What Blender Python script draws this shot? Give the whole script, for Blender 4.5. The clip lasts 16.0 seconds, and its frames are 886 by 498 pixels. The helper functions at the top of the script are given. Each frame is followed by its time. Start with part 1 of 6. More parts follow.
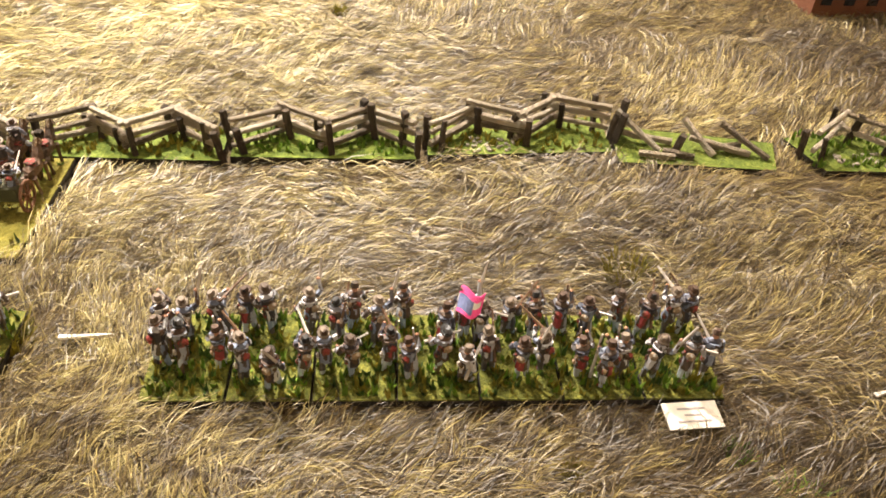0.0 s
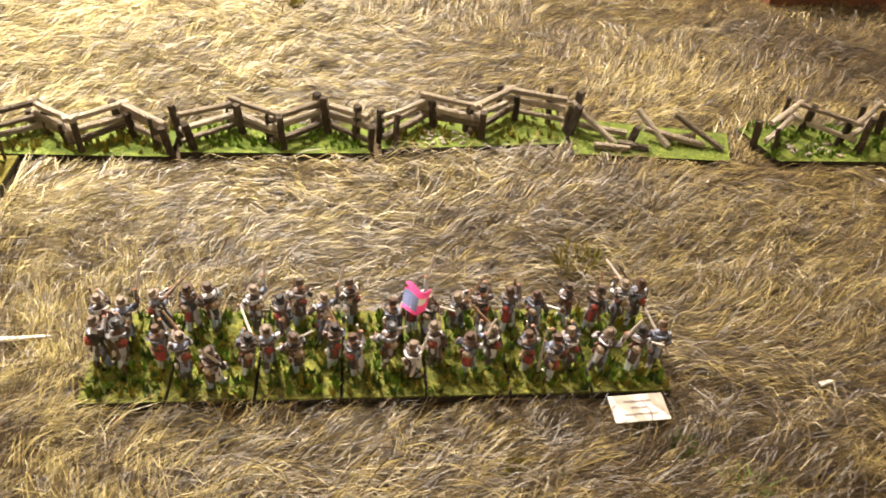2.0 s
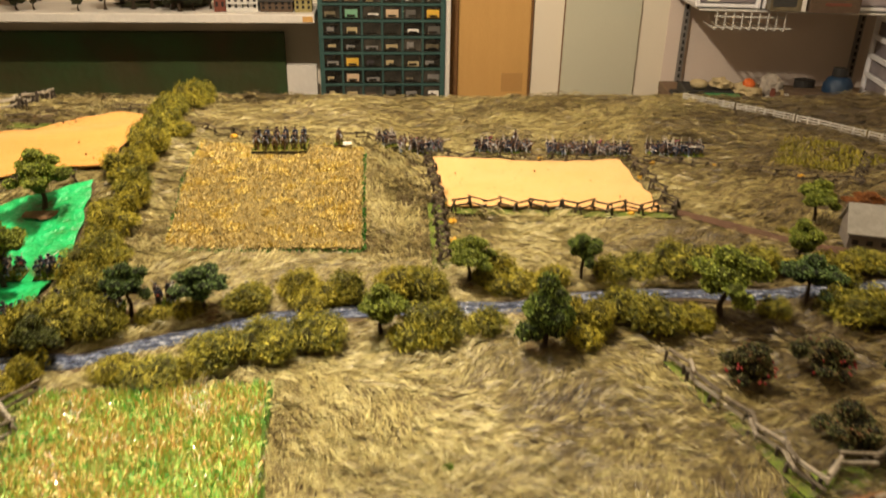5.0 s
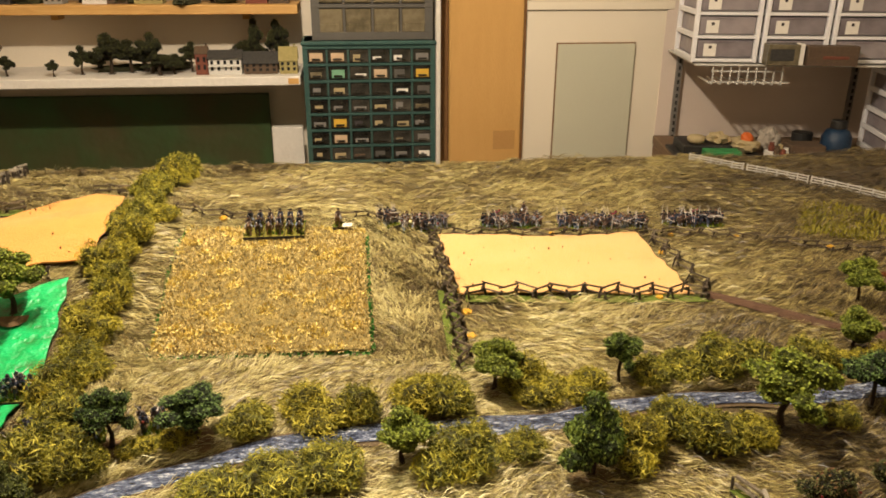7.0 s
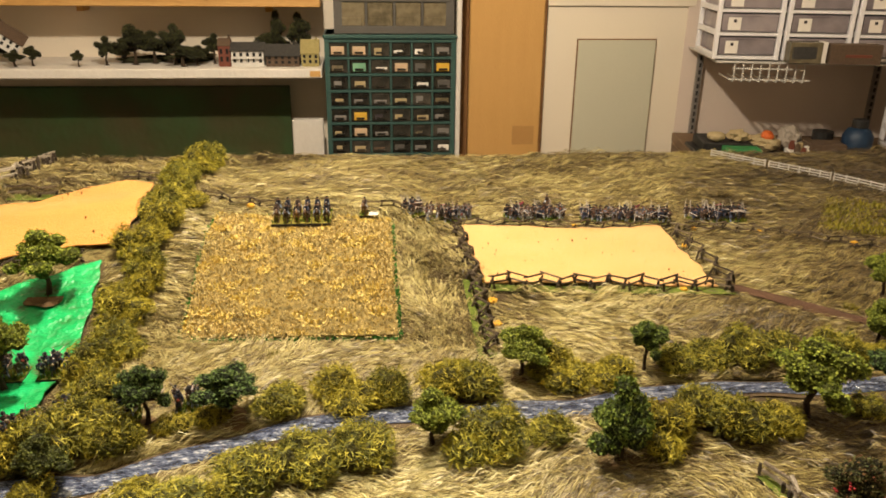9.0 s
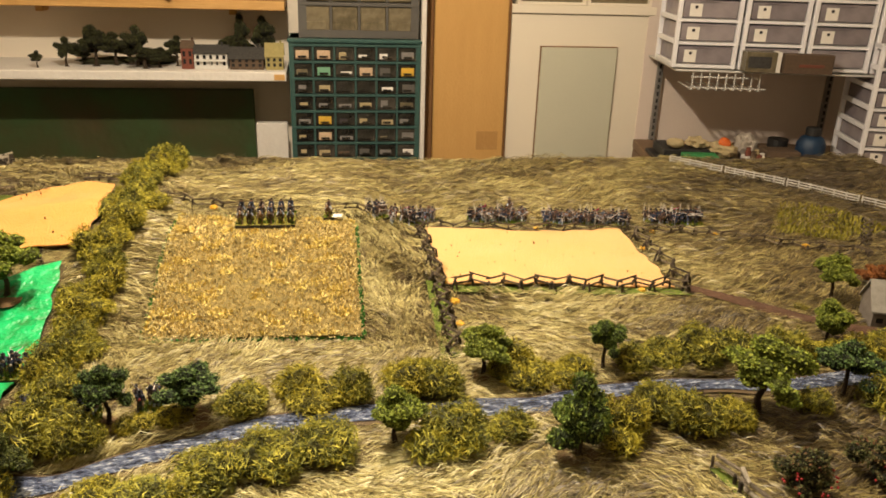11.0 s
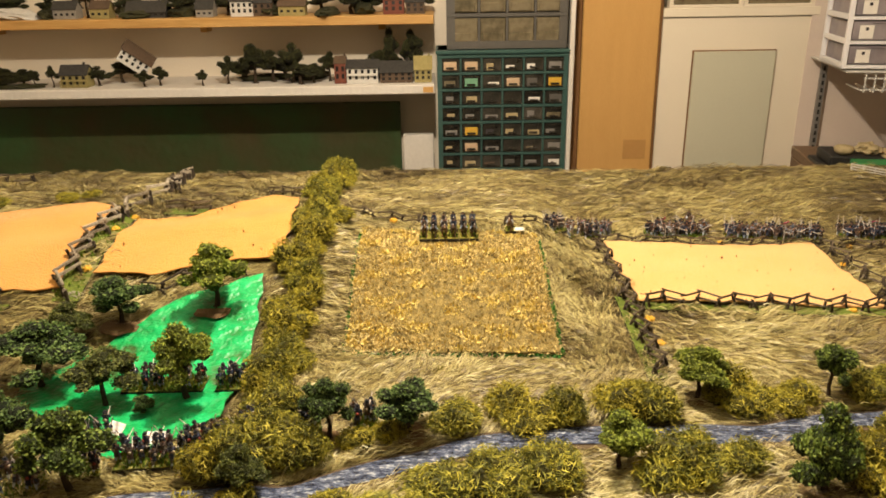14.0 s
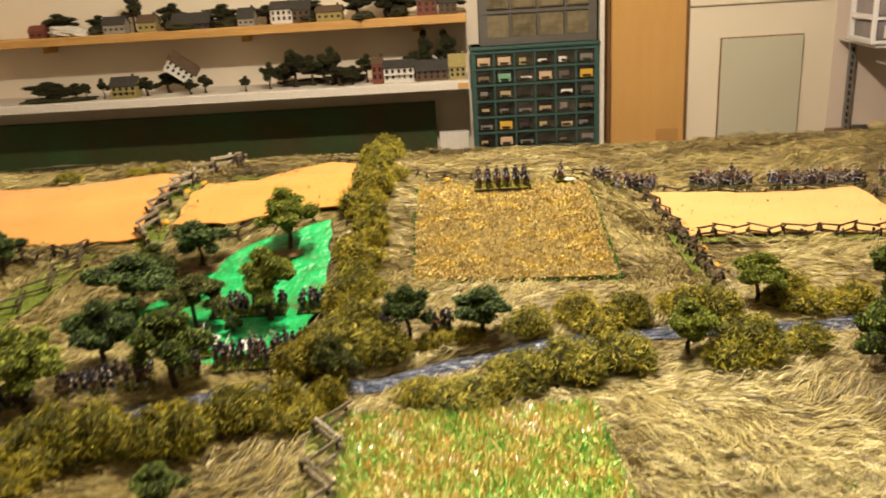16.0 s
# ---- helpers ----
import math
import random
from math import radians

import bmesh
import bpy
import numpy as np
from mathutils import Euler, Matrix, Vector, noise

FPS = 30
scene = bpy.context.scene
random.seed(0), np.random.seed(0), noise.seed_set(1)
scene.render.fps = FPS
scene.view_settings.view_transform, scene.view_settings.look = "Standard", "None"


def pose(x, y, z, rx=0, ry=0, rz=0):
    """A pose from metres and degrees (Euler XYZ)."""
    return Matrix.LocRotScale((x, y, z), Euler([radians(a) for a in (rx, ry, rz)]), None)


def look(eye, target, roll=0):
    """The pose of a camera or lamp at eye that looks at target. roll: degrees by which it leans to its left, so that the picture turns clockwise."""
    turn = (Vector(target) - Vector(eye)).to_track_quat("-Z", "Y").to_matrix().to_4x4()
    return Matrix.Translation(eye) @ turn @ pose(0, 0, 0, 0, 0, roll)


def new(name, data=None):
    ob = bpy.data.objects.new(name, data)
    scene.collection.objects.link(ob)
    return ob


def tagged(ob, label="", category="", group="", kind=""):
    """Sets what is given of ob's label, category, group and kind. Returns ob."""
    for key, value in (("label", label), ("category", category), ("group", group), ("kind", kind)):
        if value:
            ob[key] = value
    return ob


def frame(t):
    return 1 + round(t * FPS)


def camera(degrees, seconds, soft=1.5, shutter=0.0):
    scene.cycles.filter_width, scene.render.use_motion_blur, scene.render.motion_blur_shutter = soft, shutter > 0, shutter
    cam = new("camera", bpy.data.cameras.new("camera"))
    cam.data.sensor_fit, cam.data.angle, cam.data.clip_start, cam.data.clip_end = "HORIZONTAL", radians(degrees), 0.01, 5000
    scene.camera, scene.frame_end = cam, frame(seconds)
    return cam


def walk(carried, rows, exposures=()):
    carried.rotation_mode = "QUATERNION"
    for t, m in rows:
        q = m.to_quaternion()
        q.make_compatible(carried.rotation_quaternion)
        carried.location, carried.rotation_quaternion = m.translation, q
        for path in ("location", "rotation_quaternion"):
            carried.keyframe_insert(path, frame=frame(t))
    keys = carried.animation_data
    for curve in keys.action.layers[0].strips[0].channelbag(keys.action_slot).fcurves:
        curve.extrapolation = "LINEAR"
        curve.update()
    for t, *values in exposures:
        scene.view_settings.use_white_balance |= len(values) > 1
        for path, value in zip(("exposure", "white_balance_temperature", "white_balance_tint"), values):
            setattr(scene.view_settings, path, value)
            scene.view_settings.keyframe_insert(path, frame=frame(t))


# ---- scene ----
cam = camera(59.5, 16.0, soft=1.7, shutter=0.5)
PATH = [
    (0, (0.022, 0.111, 0.21), (0.172, 1.658, -1.049), 4.2),
    (0.5, (0.024, 0.108, 0.212), (0.175, 1.657, -1.044), 4.1),
    (1, (0.035, 0.107, 0.212), (0.218, 1.646, -1.051), 4.5),
    (1.5, (0.039, 0.108, 0.211), (0.235, 1.643, -1.056), 4.6),
    (2, (0.034, 0.113, 0.21), (0.238, 1.643, -1.062), 4.8),
    (2.5, (0.009, 0.121, 0.217), (0.173, 1.654, -1.057), 4.9),
    (3, (-0.05, 0.133, 0.232), (0.025, 1.73, -0.971), 4.2),
    (3.5, (-0.112, 0.152, 0.253), (-0.112, 1.821, -0.849), 1.6),
    (4, (-0.195, 0.196, 0.332), (-0.098, 1.941, -0.641), 0.9),
    (4.5, (-0.221, 0.225, 0.374), (-0.034, 2.001, -0.528), 1.0),
    (5, (-0.173, 0.292, 0.413), (0.002, 2.101, -0.422), 1.1),
    (7.3, (-0.208, 0.406, 0.431), (0.03, 2.255, -0.295), 0.5),
    (7.5, (-0.211, 0.402, 0.43), (0.03, 2.252, -0.292), 0.9),
    (8, (-0.227, 0.394, 0.429), (-0.009, 2.249, -0.284), 0.4),
    (8.5, (-0.23, 0.394, 0.423), (-0.04, 2.247, -0.307), 0.7),
    (9, (-0.224, 0.394, 0.424), (-0.026, 2.243, -0.312), 0.8),
    (9.5, (-0.221, 0.391, 0.424), (0.015, 2.236, -0.311), 1.2),
    (12, (-0.23, 0.379, 0.42), (0.061, 2.226, -0.291), 1.9),
    (12.5, (-0.281, 0.391, 0.419), (-0.144, 2.253, -0.299), 0.3),
    (13, (-0.309, 0.399, 0.421), (-0.274, 2.266, -0.295), -0.8),
    (13.5, (-0.317, 0.404, 0.421), (-0.318, 2.274, -0.288), -1.2),
    (14, (-0.32, 0.408, 0.423), (-0.321, 2.281, -0.279), -0.9),
    (14.5, (-0.321, 0.407, 0.422), (-0.342, 2.282, -0.273), -1.2),
    (15, (-0.323, 0.404, 0.417), (-0.34, 2.281, -0.273), -1.2),
    (15.5, (-0.339, 0.384, 0.384), (-0.377, 2.263, -0.3), -6.1),
    (16, (-0.367, 0.324, 0.333), (-0.432, 2.222, -0.294), -3.5),
]
EXPOSURES = [(0, 1.12, 5900, 15), (2.5, 1.1, 5900, 15), (3.0, 0.85, 6100, 12), (3.5, 0.28, 6400, 10), (4.2, -0.04, 6500, 10), (5.0, -0.12, 6500, 10), (7.3, -0.05, 6400, 10), (16, -0.05, 6400, 10)]
walk(cam, [(t, look(e, a, r)) for t, e, a, r in PATH], EXPOSURES)

# ---- light: a bare warm bulb over the table, an added unseen fill over its near left ----
world = bpy.data.worlds.new("room_air")
world.use_nodes = True
world.node_tree.nodes["Background"].inputs[0].default_value = (0.9, 0.8, 0.68, 1)
world.node_tree.nodes["Background"].inputs[1].default_value = 0.02
scene.world = world


def lamp(name, place, watts, radius, colour):
    data = bpy.data.lights.new(name, "POINT")
    data.energy, data.shadow_soft_size, data.color = watts, radius, colour
    ob = new(name, data)
    ob.location = place
    return ob


lamp("table_bulb_light", (-0.35, 1.34, 1.04), 88.0, 0.03, (1.0, 0.83, 0.62))
# added spot with no seen source, brightens the near left of the mat
fill_data = bpy.data.lights.new("near_fill_spot", "SPOT")
fill_data.energy, fill_data.shadow_soft_size, fill_data.color = 52.0, 0.04, (1.0, 0.90, 0.70)
fill_data.spot_size, fill_data.spot_blend = radians(52), 0.9
fill_spot = new("near_fill_spot", fill_data)
fill_spot.matrix_basis = look((-0.42, 0.84, 1.0), (-0.22, 0.60, 0.0))


# ---- materials ----
def material(name, stops, rough=0.8, scale=60.0, bump=0.3, fine=8.0, spread=0.25, metal=0.0, source="noise", stretch=(1, 1, 1), spec=0.4, sheen=0.0, steps=False):
    """stops: colours of a ramp over noise at two scales; source random: one tone for each loose piece."""
    m = bpy.data.materials.new(name)
    m.use_nodes = True
    nt = m.node_tree
    b = nt.nodes["Principled BSDF"]
    b.inputs["Roughness"].default_value, b.inputs["Metallic"].default_value = rough, metal
    b.inputs["Specular IOR Level"].default_value = spec
    b.inputs["Sheen Weight"].default_value = sheen
    tc = nt.nodes.new("ShaderNodeTexCoord")
    mp = nt.nodes.new("ShaderNodeMapping")
    mp.inputs["Scale"].default_value = stretch
    nt.links.new(tc.outputs["Object"], mp.inputs["Vector"])
    n1 = nt.nodes.new("ShaderNodeTexNoise")
    n1.inputs["Scale"].default_value, n1.inputs["Detail"].default_value = scale, 4
    n2 = nt.nodes.new("ShaderNodeTexNoise")
    n2.inputs["Scale"].default_value, n2.inputs["Detail"].default_value = scale * fine, 3
    for n in (n1, n2):
        nt.links.new(mp.outputs[0], n.inputs["Vector"])
    mix = nt.nodes.new("ShaderNodeMath")
    mix.operation = "MULTIPLY_ADD"
    mix.inputs[1].default_value = 0.4
    nt.links.new(n2.outputs[0], mix.inputs[0])
    half = nt.nodes.new("ShaderNodeMath")
    half.operation = "MULTIPLY"
    half.inputs[1].default_value = 0.6
    nt.links.new(n1.outputs[0], half.inputs[0])
    nt.links.new(half.outputs[0], mix.inputs[2])
    value = mix.outputs[0]
    lo, hi = 0.5 - spread, 0.5 + spread
    if source != "noise":
        geo = nt.nodes.new("ShaderNodeObjectInfo" if source == "object" else "ShaderNodeNewGeometry")
        out = geo.outputs["Random" if source == "object" else "Random Per Island"]
        if source == "both":
            info, add, wrap = nt.nodes.new("ShaderNodeObjectInfo"), nt.nodes.new("ShaderNodeMath"), nt.nodes.new("ShaderNodeMath")
            add.operation, wrap.operation = "ADD", "FRACT"
            nt.links.new(out, add.inputs[0])
            nt.links.new(info.outputs["Random"], add.inputs[1])
            nt.links.new(add.outputs[0], wrap.inputs[0])
            out = wrap.outputs[0]
        w = nt.nodes.new("ShaderNodeMath")
        w.operation = "MULTIPLY_ADD"
        w.inputs[1].default_value = 0.7
        nt.links.new(out, w.inputs[0])
        sub = nt.nodes.new("ShaderNodeMath")
        sub.operation = "MULTIPLY_ADD"
        sub.inputs[1].default_value, sub.inputs[2].default_value = 1.9, -0.8
        nt.links.new(value, sub.inputs[0])
        nt.links.new(sub.outputs[0], w.inputs[2])
        value, lo, hi = w.outputs[0], 0.0, 1.0
    ramp = nt.nodes.new("ShaderNodeValToRGB")
    el = ramp.color_ramp.elements
    if steps:
        ramp.color_ramp.interpolation = "CONSTANT"
    while len(el) < len(stops):
        el.new(0.5)
    for i, c in enumerate(stops):
        el[i].position = lo + (hi - lo) * i / max(1, len(stops) - 1)
        el[i].color = (*c, 1)
    nt.links.new(value, ramp.inputs[0])
    nt.links.new(ramp.outputs[0], b.inputs["Base Color"])
    if bump:
        bp = nt.nodes.new("ShaderNodeBump")
        bp.inputs["Strength"].default_value, bp.inputs["Distance"].default_value = bump, 0.3 / scale
        nt.links.new(n2.outputs[0], bp.inputs["Height"])
        nt.links.new(bp.outputs[0], b.inputs["Normal"])
    return m


FUR_UNDER = material("fur_backing", [(0.06, 0.04, 0.018), (0.13, 0.092, 0.042), (0.22, 0.17, 0.08)], 0.9, 26, 0.8, 12, 0.22, stretch=(1, 3, 1))


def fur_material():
    """Dyed long pile: straw locks over brown ones, with weaker light painted in towards one corner and the far edge."""
    m = bpy.data.materials.new("fur_strands")
    m.use_nodes = True
    nt = m.node_tree
    b = nt.nodes["Principled BSDF"]
    b.inputs["Roughness"].default_value, b.inputs["Specular IOR Level"].default_value = 0.42, 0.5
    b.inputs["Sheen Weight"].default_value, b.inputs["Sheen Roughness"].default_value = 0.25, 0.4
    tc = nt.nodes.new("ShaderNodeTexCoord")

    def term(scale, detail, gain, shift, before, stretch=(1, 1, 1)):
        mp = nt.nodes.new("ShaderNodeMapping")
        mp.inputs["Scale"].default_value = stretch
        n = nt.nodes.new("ShaderNodeTexNoise")
        n.inputs["Scale"].default_value, n.inputs["Detail"].default_value, n.inputs["Distortion"].default_value = scale, detail, 0.6
        nt.links.new(tc.outputs["Object"], mp.inputs["Vector"])
        nt.links.new(mp.outputs[0], n.inputs["Vector"])
        k = nt.nodes.new("ShaderNodeMath")
        k.operation = "MULTIPLY_ADD"
        k.inputs[1].default_value = gain
        nt.links.new(n.outputs[0], k.inputs[0])
        if before is None:
            k.inputs[2].default_value = shift
        else:
            nt.links.new(before, k.inputs[2])
        return k.outputs[0]

    v = term(6.5, 3, 0.75, -0.72, None)
    v = term(75, 4, 1.0, 0, v, (1, 2.0, 1))
    geo = nt.nodes.new("ShaderNodeNewGeometry")
    k = nt.nodes.new("ShaderNodeMath")
    k.operation = "MULTIPLY_ADD"
    k.inputs[1].default_value = 0.55
    nt.links.new(geo.outputs["Random Per Island"], k.inputs[0])
    nt.links.new(v, k.inputs[2])
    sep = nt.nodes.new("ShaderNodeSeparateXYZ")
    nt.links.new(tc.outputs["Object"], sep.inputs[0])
    # browner colour towards the near right paints in the weaker light there
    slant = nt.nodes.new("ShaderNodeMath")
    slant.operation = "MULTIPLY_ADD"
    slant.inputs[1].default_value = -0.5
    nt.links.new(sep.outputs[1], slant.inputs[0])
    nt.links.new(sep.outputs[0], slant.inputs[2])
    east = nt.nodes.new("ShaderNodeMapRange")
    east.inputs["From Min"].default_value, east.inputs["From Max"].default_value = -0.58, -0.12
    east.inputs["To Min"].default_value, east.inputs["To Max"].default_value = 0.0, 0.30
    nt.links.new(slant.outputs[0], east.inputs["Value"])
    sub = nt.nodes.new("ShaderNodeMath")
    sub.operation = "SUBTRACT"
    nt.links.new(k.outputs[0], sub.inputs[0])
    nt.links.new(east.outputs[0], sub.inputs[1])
    # far strip darkened in colour too, painting in weaker light
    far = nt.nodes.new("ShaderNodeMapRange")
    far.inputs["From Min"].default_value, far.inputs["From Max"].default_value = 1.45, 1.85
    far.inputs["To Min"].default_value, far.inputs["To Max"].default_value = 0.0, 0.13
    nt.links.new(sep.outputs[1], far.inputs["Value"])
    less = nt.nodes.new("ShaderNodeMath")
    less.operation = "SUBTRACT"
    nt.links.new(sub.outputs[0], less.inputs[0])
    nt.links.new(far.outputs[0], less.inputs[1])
    ramp = nt.nodes.new("ShaderNodeValToRGB")
    el = ramp.color_ramp.elements
    stops = ((0.0, (0.040, 0.025, 0.008)), (0.22, (0.16, 0.112, 0.036)), (0.45, (0.39, 0.318, 0.105)), (0.7, (0.60, 0.53, 0.23)), (0.95, (0.80, 0.75, 0.43)))
    while len(el) < len(stops):
        el.new(0.5)
    for e, (p, c) in zip(el, stops):
        e.position, e.color = p, (*c, 1)
    nt.links.new(less.outputs[0], ramp.inputs[0])
    nt.links.new(ramp.outputs[0], b.inputs["Base Color"])
    return m


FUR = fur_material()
ORANGE = material("orange_felt", [(0.54, 0.24, 0.038), (0.61, 0.285, 0.05), (0.65, 0.32, 0.062)], 0.95, 14, 0.4, 30, 0.25, sheen=0.3)
# lighter copy of the orange felt, the stronger light put into its colour
YELLOW = material("lit_orange_felt", [(0.74, 0.40, 0.12), (0.80, 0.445, 0.15), (0.82, 0.48, 0.18)], 0.95, 14, 0.4, 30, 0.25, sheen=0.3)
SPECK = material("dark_speck", [(0.10, 0.05, 0.01), (0.2, 0.1, 0.02)], 0.9)
EMERALD = material("emerald_cloth", [(0.05, 0.10, 0.025), (0.012, 0.30, 0.075), (0.010, 0.42, 0.115), (0.016, 0.50, 0.16)], 0.36, 22, 0.5, 3, 0.13)
# near-white last stop paints sparkling glints into the water colour
STREAM = material("stream_water", [(0.02, 0.025, 0.05), (0.08, 0.10, 0.17), (0.20, 0.24, 0.36), (0.80, 0.85, 0.94)], 0.12, 120, 2.4, 3, 0.15, stretch=(0.7, 1.8, 1), spec=1.0)
BANK = material("stream_bank", [(0.05, 0.032, 0.016), (0.16, 0.11, 0.055)], 0.9, 80)
CROP = material("crop_stalks", [(0.08, 0.06, 0.025), (0.32, 0.25, 0.09), (0.80, 0.64, 0.26), (0.60, 0.46, 0.18), (0.84, 0.68, 0.28), (0.18, 0.14, 0.06)], 0.6, 60, 0, 3, 0.3, source="island")
CROP_MAT = material("crop_backing", [(0.05, 0.042, 0.014), (0.20, 0.148, 0.045), (0.40, 0.30, 0.095)], 0.9, 120, 0.8, 5, 0.2)
# palest stop turns some stalks near white as painted glints
MAIZE = material("tinsel_stalks", [(0.14, 0.50, 0.10), (0.36, 0.64, 0.18), (0.70, 0.62, 0.20), (0.72, 0.44, 0.16), (0.34, 0.60, 0.16), (0.80, 0.50, 0.20), (0.95, 0.96, 0.86)], 0.16, 20, 0, 3, 0.3, source="island", spec=0.7)
MAIZE_MAT = material("tinsel_backing", [(0.05, 0.22, 0.02), (0.20, 0.36, 0.04), (0.42, 0.34, 0.05)], 0.7, 120, 0.8, 5, 0.2)
EDGE_GREEN = material("green_fringe", [(0.03, 0.16, 0.02), (0.06, 0.30, 0.04)], 0.7, 90)
REDEARTH = material("red_earth", [(0.17, 0.075, 0.03), (0.28, 0.125, 0.05), (0.36, 0.18, 0.08)], 0.95, 90, 0.8)
TRACK = material("brown_track", [(0.06, 0.03, 0.018), (0.14, 0.075, 0.042)], 0.95, 60, 0.8)
WALL = material("cream_wall_paint", [(0.76, 0.68, 0.55), (0.82, 0.74, 0.61)], 0.75, 5, 0.08, 40)
CEIL = material("ceiling_paint", [(0.70, 0.67, 0.60), (0.76, 0.73, 0.66)], 0.9, 6, 0.1)
CARPET = material("floor_carpet", [(0.12, 0.10, 0.08), (0.2, 0.17, 0.14)], 0.95, 40, 0.6)
WOOD = material("pine_wood", [(0.42, 0.22, 0.06), (0.56, 0.32, 0.10), (0.62, 0.38, 0.14)], 0.55, 9, 0.2, 5, 0.25, stretch=(0.6, 8, 8))
SHELF_WHITE = material("white_shelf_paint", [(0.66, 0.62, 0.56), (0.78, 0.74, 0.68)], 0.5, 12, 0.1)
GREENBOARD = material("green_board", [(0.070, 0.058, 0.022), (0.050, 0.070, 0.022), (0.040, 0.10, 0.03)], 0.6, 2.2, 0.1, 4, 0.16)
CARDBOARD = material("brown_cardboard", [(0.56, 0.32, 0.10), (0.63, 0.37, 0.125)], 0.85, 6, 0.15, 10, 0.25, stretch=(6, 1, 1))
# darker copy of the cardboard, with the flaps' shadow side in its colour
CARDBOARD_DARK = material("unlit_cardboard", [(0.16, 0.075, 0.025), (0.22, 0.11, 0.04)], 0.85, 10, 0.15)
DOORPAINT = material("cream_door_paint", [(0.80, 0.72, 0.58), (0.85, 0.77, 0.63)], 0.6, 5, 0.08, 40)
SAGE = material("sage_panel", [(0.55, 0.54, 0.42), (0.60, 0.59, 0.46)], 0.7, 5, 0.08, 40)


# ---- helpers ----
def obj(name, bm, mat, parent=None, label="", smooth=False):
    me = bpy.data.meshes.new(name)
    bm.to_mesh(me)
    bm.free()
    for m in (mat if isinstance(mat, (list, tuple)) else [mat]):
        me.materials.append(m)
    if smooth:
        me.polygons.foreach_set("use_smooth", [True] * len(me.polygons))
    ob = new(name, me)
    ob.parent = parent
    if label:
        ob["label"] = label
    return ob


def part(name, bm, mat, parent, label="", smooth=False):
    return obj(name, bm, mat, parent, label, smooth)


def shared(name, me, parent, m):
    """One more object on an existing mesh."""
    ob = new(name, me)
    ob.parent = parent
    ob.matrix_basis = m
    return ob


def thing(name, place=(0, 0, 0), turn=0.0, **tags):
    ob = new(name)
    ob.empty_display_size = 0.02
    ob.matrix_basis = pose(*place, 0, 0, turn)
    return tagged(ob, **tags)


def box(x0, x1, y0, y1, z0, z1, bevel=0.0, bm=None, m=None, slot=0):
    bm = bm or bmesh.new()
    r = bmesh.ops.create_cube(bm, size=1.0)
    vs = r["verts"]
    for v in vs:
        v.co = Vector((x0 + (v.co.x + 0.5) * (x1 - x0), y0 + (v.co.y + 0.5) * (y1 - y0), z0 + (v.co.z + 0.5) * (z1 - z0)))
    fs = {f for v in vs for f in v.link_faces}
    for f in fs:
        f.material_index = slot
    if bevel:
        es = list({e for v in vs for e in v.link_edges})
        out = bmesh.ops.bevel(bm, geom=es, offset=bevel, segments=1, affect="EDGES")
        vs = list({v for f in out["faces"] for v in f.verts} | {v for v in vs if v.is_valid})
        for v in vs:
            for f in v.link_faces:
                f.material_index = slot
    if m is not None:
        bmesh.ops.transform(bm, matrix=m, verts=vs)
    return bm


def mesh_np(name, verts, faces_quads, faces_tris, mat):
    me = bpy.data.meshes.new(name)
    nv, nq, ntr = len(verts), len(faces_quads), len(faces_tris)
    me.vertices.add(nv)
    me.vertices.foreach_set("co", np.asarray(verts, np.float32).ravel())
    loops = np.concatenate([np.asarray(faces_quads, np.int32).ravel(), np.asarray(faces_tris, np.int32).ravel()])
    me.loops.add(len(loops))
    me.loops.foreach_set("vertex_index", loops)
    me.polygons.add(nq + ntr)
    starts = np.concatenate([np.arange(nq) * 4, nq * 4 + np.arange(ntr) * 3]).astype(np.int32)
    me.polygons.foreach_set("loop_start", starts)
    me.update(calc_edges=True)
    me.materials.append(mat)
    return me


def smoothstep(a, b, v):
    u = np.clip((v - a) / (b - a), 0, 1)
    return u * u * (3 - 2 * u)


def height(x, y):
    """The lie of the land: flat, with a rise at the far left."""
    h = 0.048 * smoothstep(1.16, 1.42, y) * (1 - smoothstep(-0.21, -0.07, x))
    h = h + 0.022 * smoothstep(1.1, 1.3, y) * (1 - smoothstep(-0.56, -0.42, x))
    return h * (1 - 0.9 * smoothstep(1.58, 2.0, y)) + 0.0025 * np.sin(9 * x + 2) * np.sin(8 * y + 1)


def inside(x, y, poly):
    c = np.zeros(np.shape(x), bool)
    n = len(poly)
    for i in range(n):
        (xa, ya), (xb, yb) = poly[i], poly[(i + 1) % n]
        t = ((ya > y) != (yb > y)) & (x < (xb - xa) * (y - ya) / (yb - ya + 1e-12) + xa)
        c ^= t
    return c


def on(x, y, dz=0.0):
    return (x, y, float(height(x, y)) + dz)


# ---- plan ----
WEST, EAST, SOUTH, NORTH = -1.75, 1.02, -0.02, 2.0
CROP_POLY = [(-0.432, 1.19), (-0.19, 1.183), (-0.188, 1.455), (-0.437, 1.49)]
YELLOW_POLY = [(-0.074, 1.53), (0.241, 1.52), (0.238, 1.285), (-0.066, 1.326)]
OR1_POLY = [(-1.16, 1.5), (-1.005, 1.52), (-0.92, 1.542), (-0.86, 1.556), (-0.811, 1.522), (-0.81, 1.478), (-0.814, 1.429), (-0.807, 1.365), (-0.807, 1.333), (-0.79, 1.288), (-0.885, 1.285), (-1.15, 1.27)]
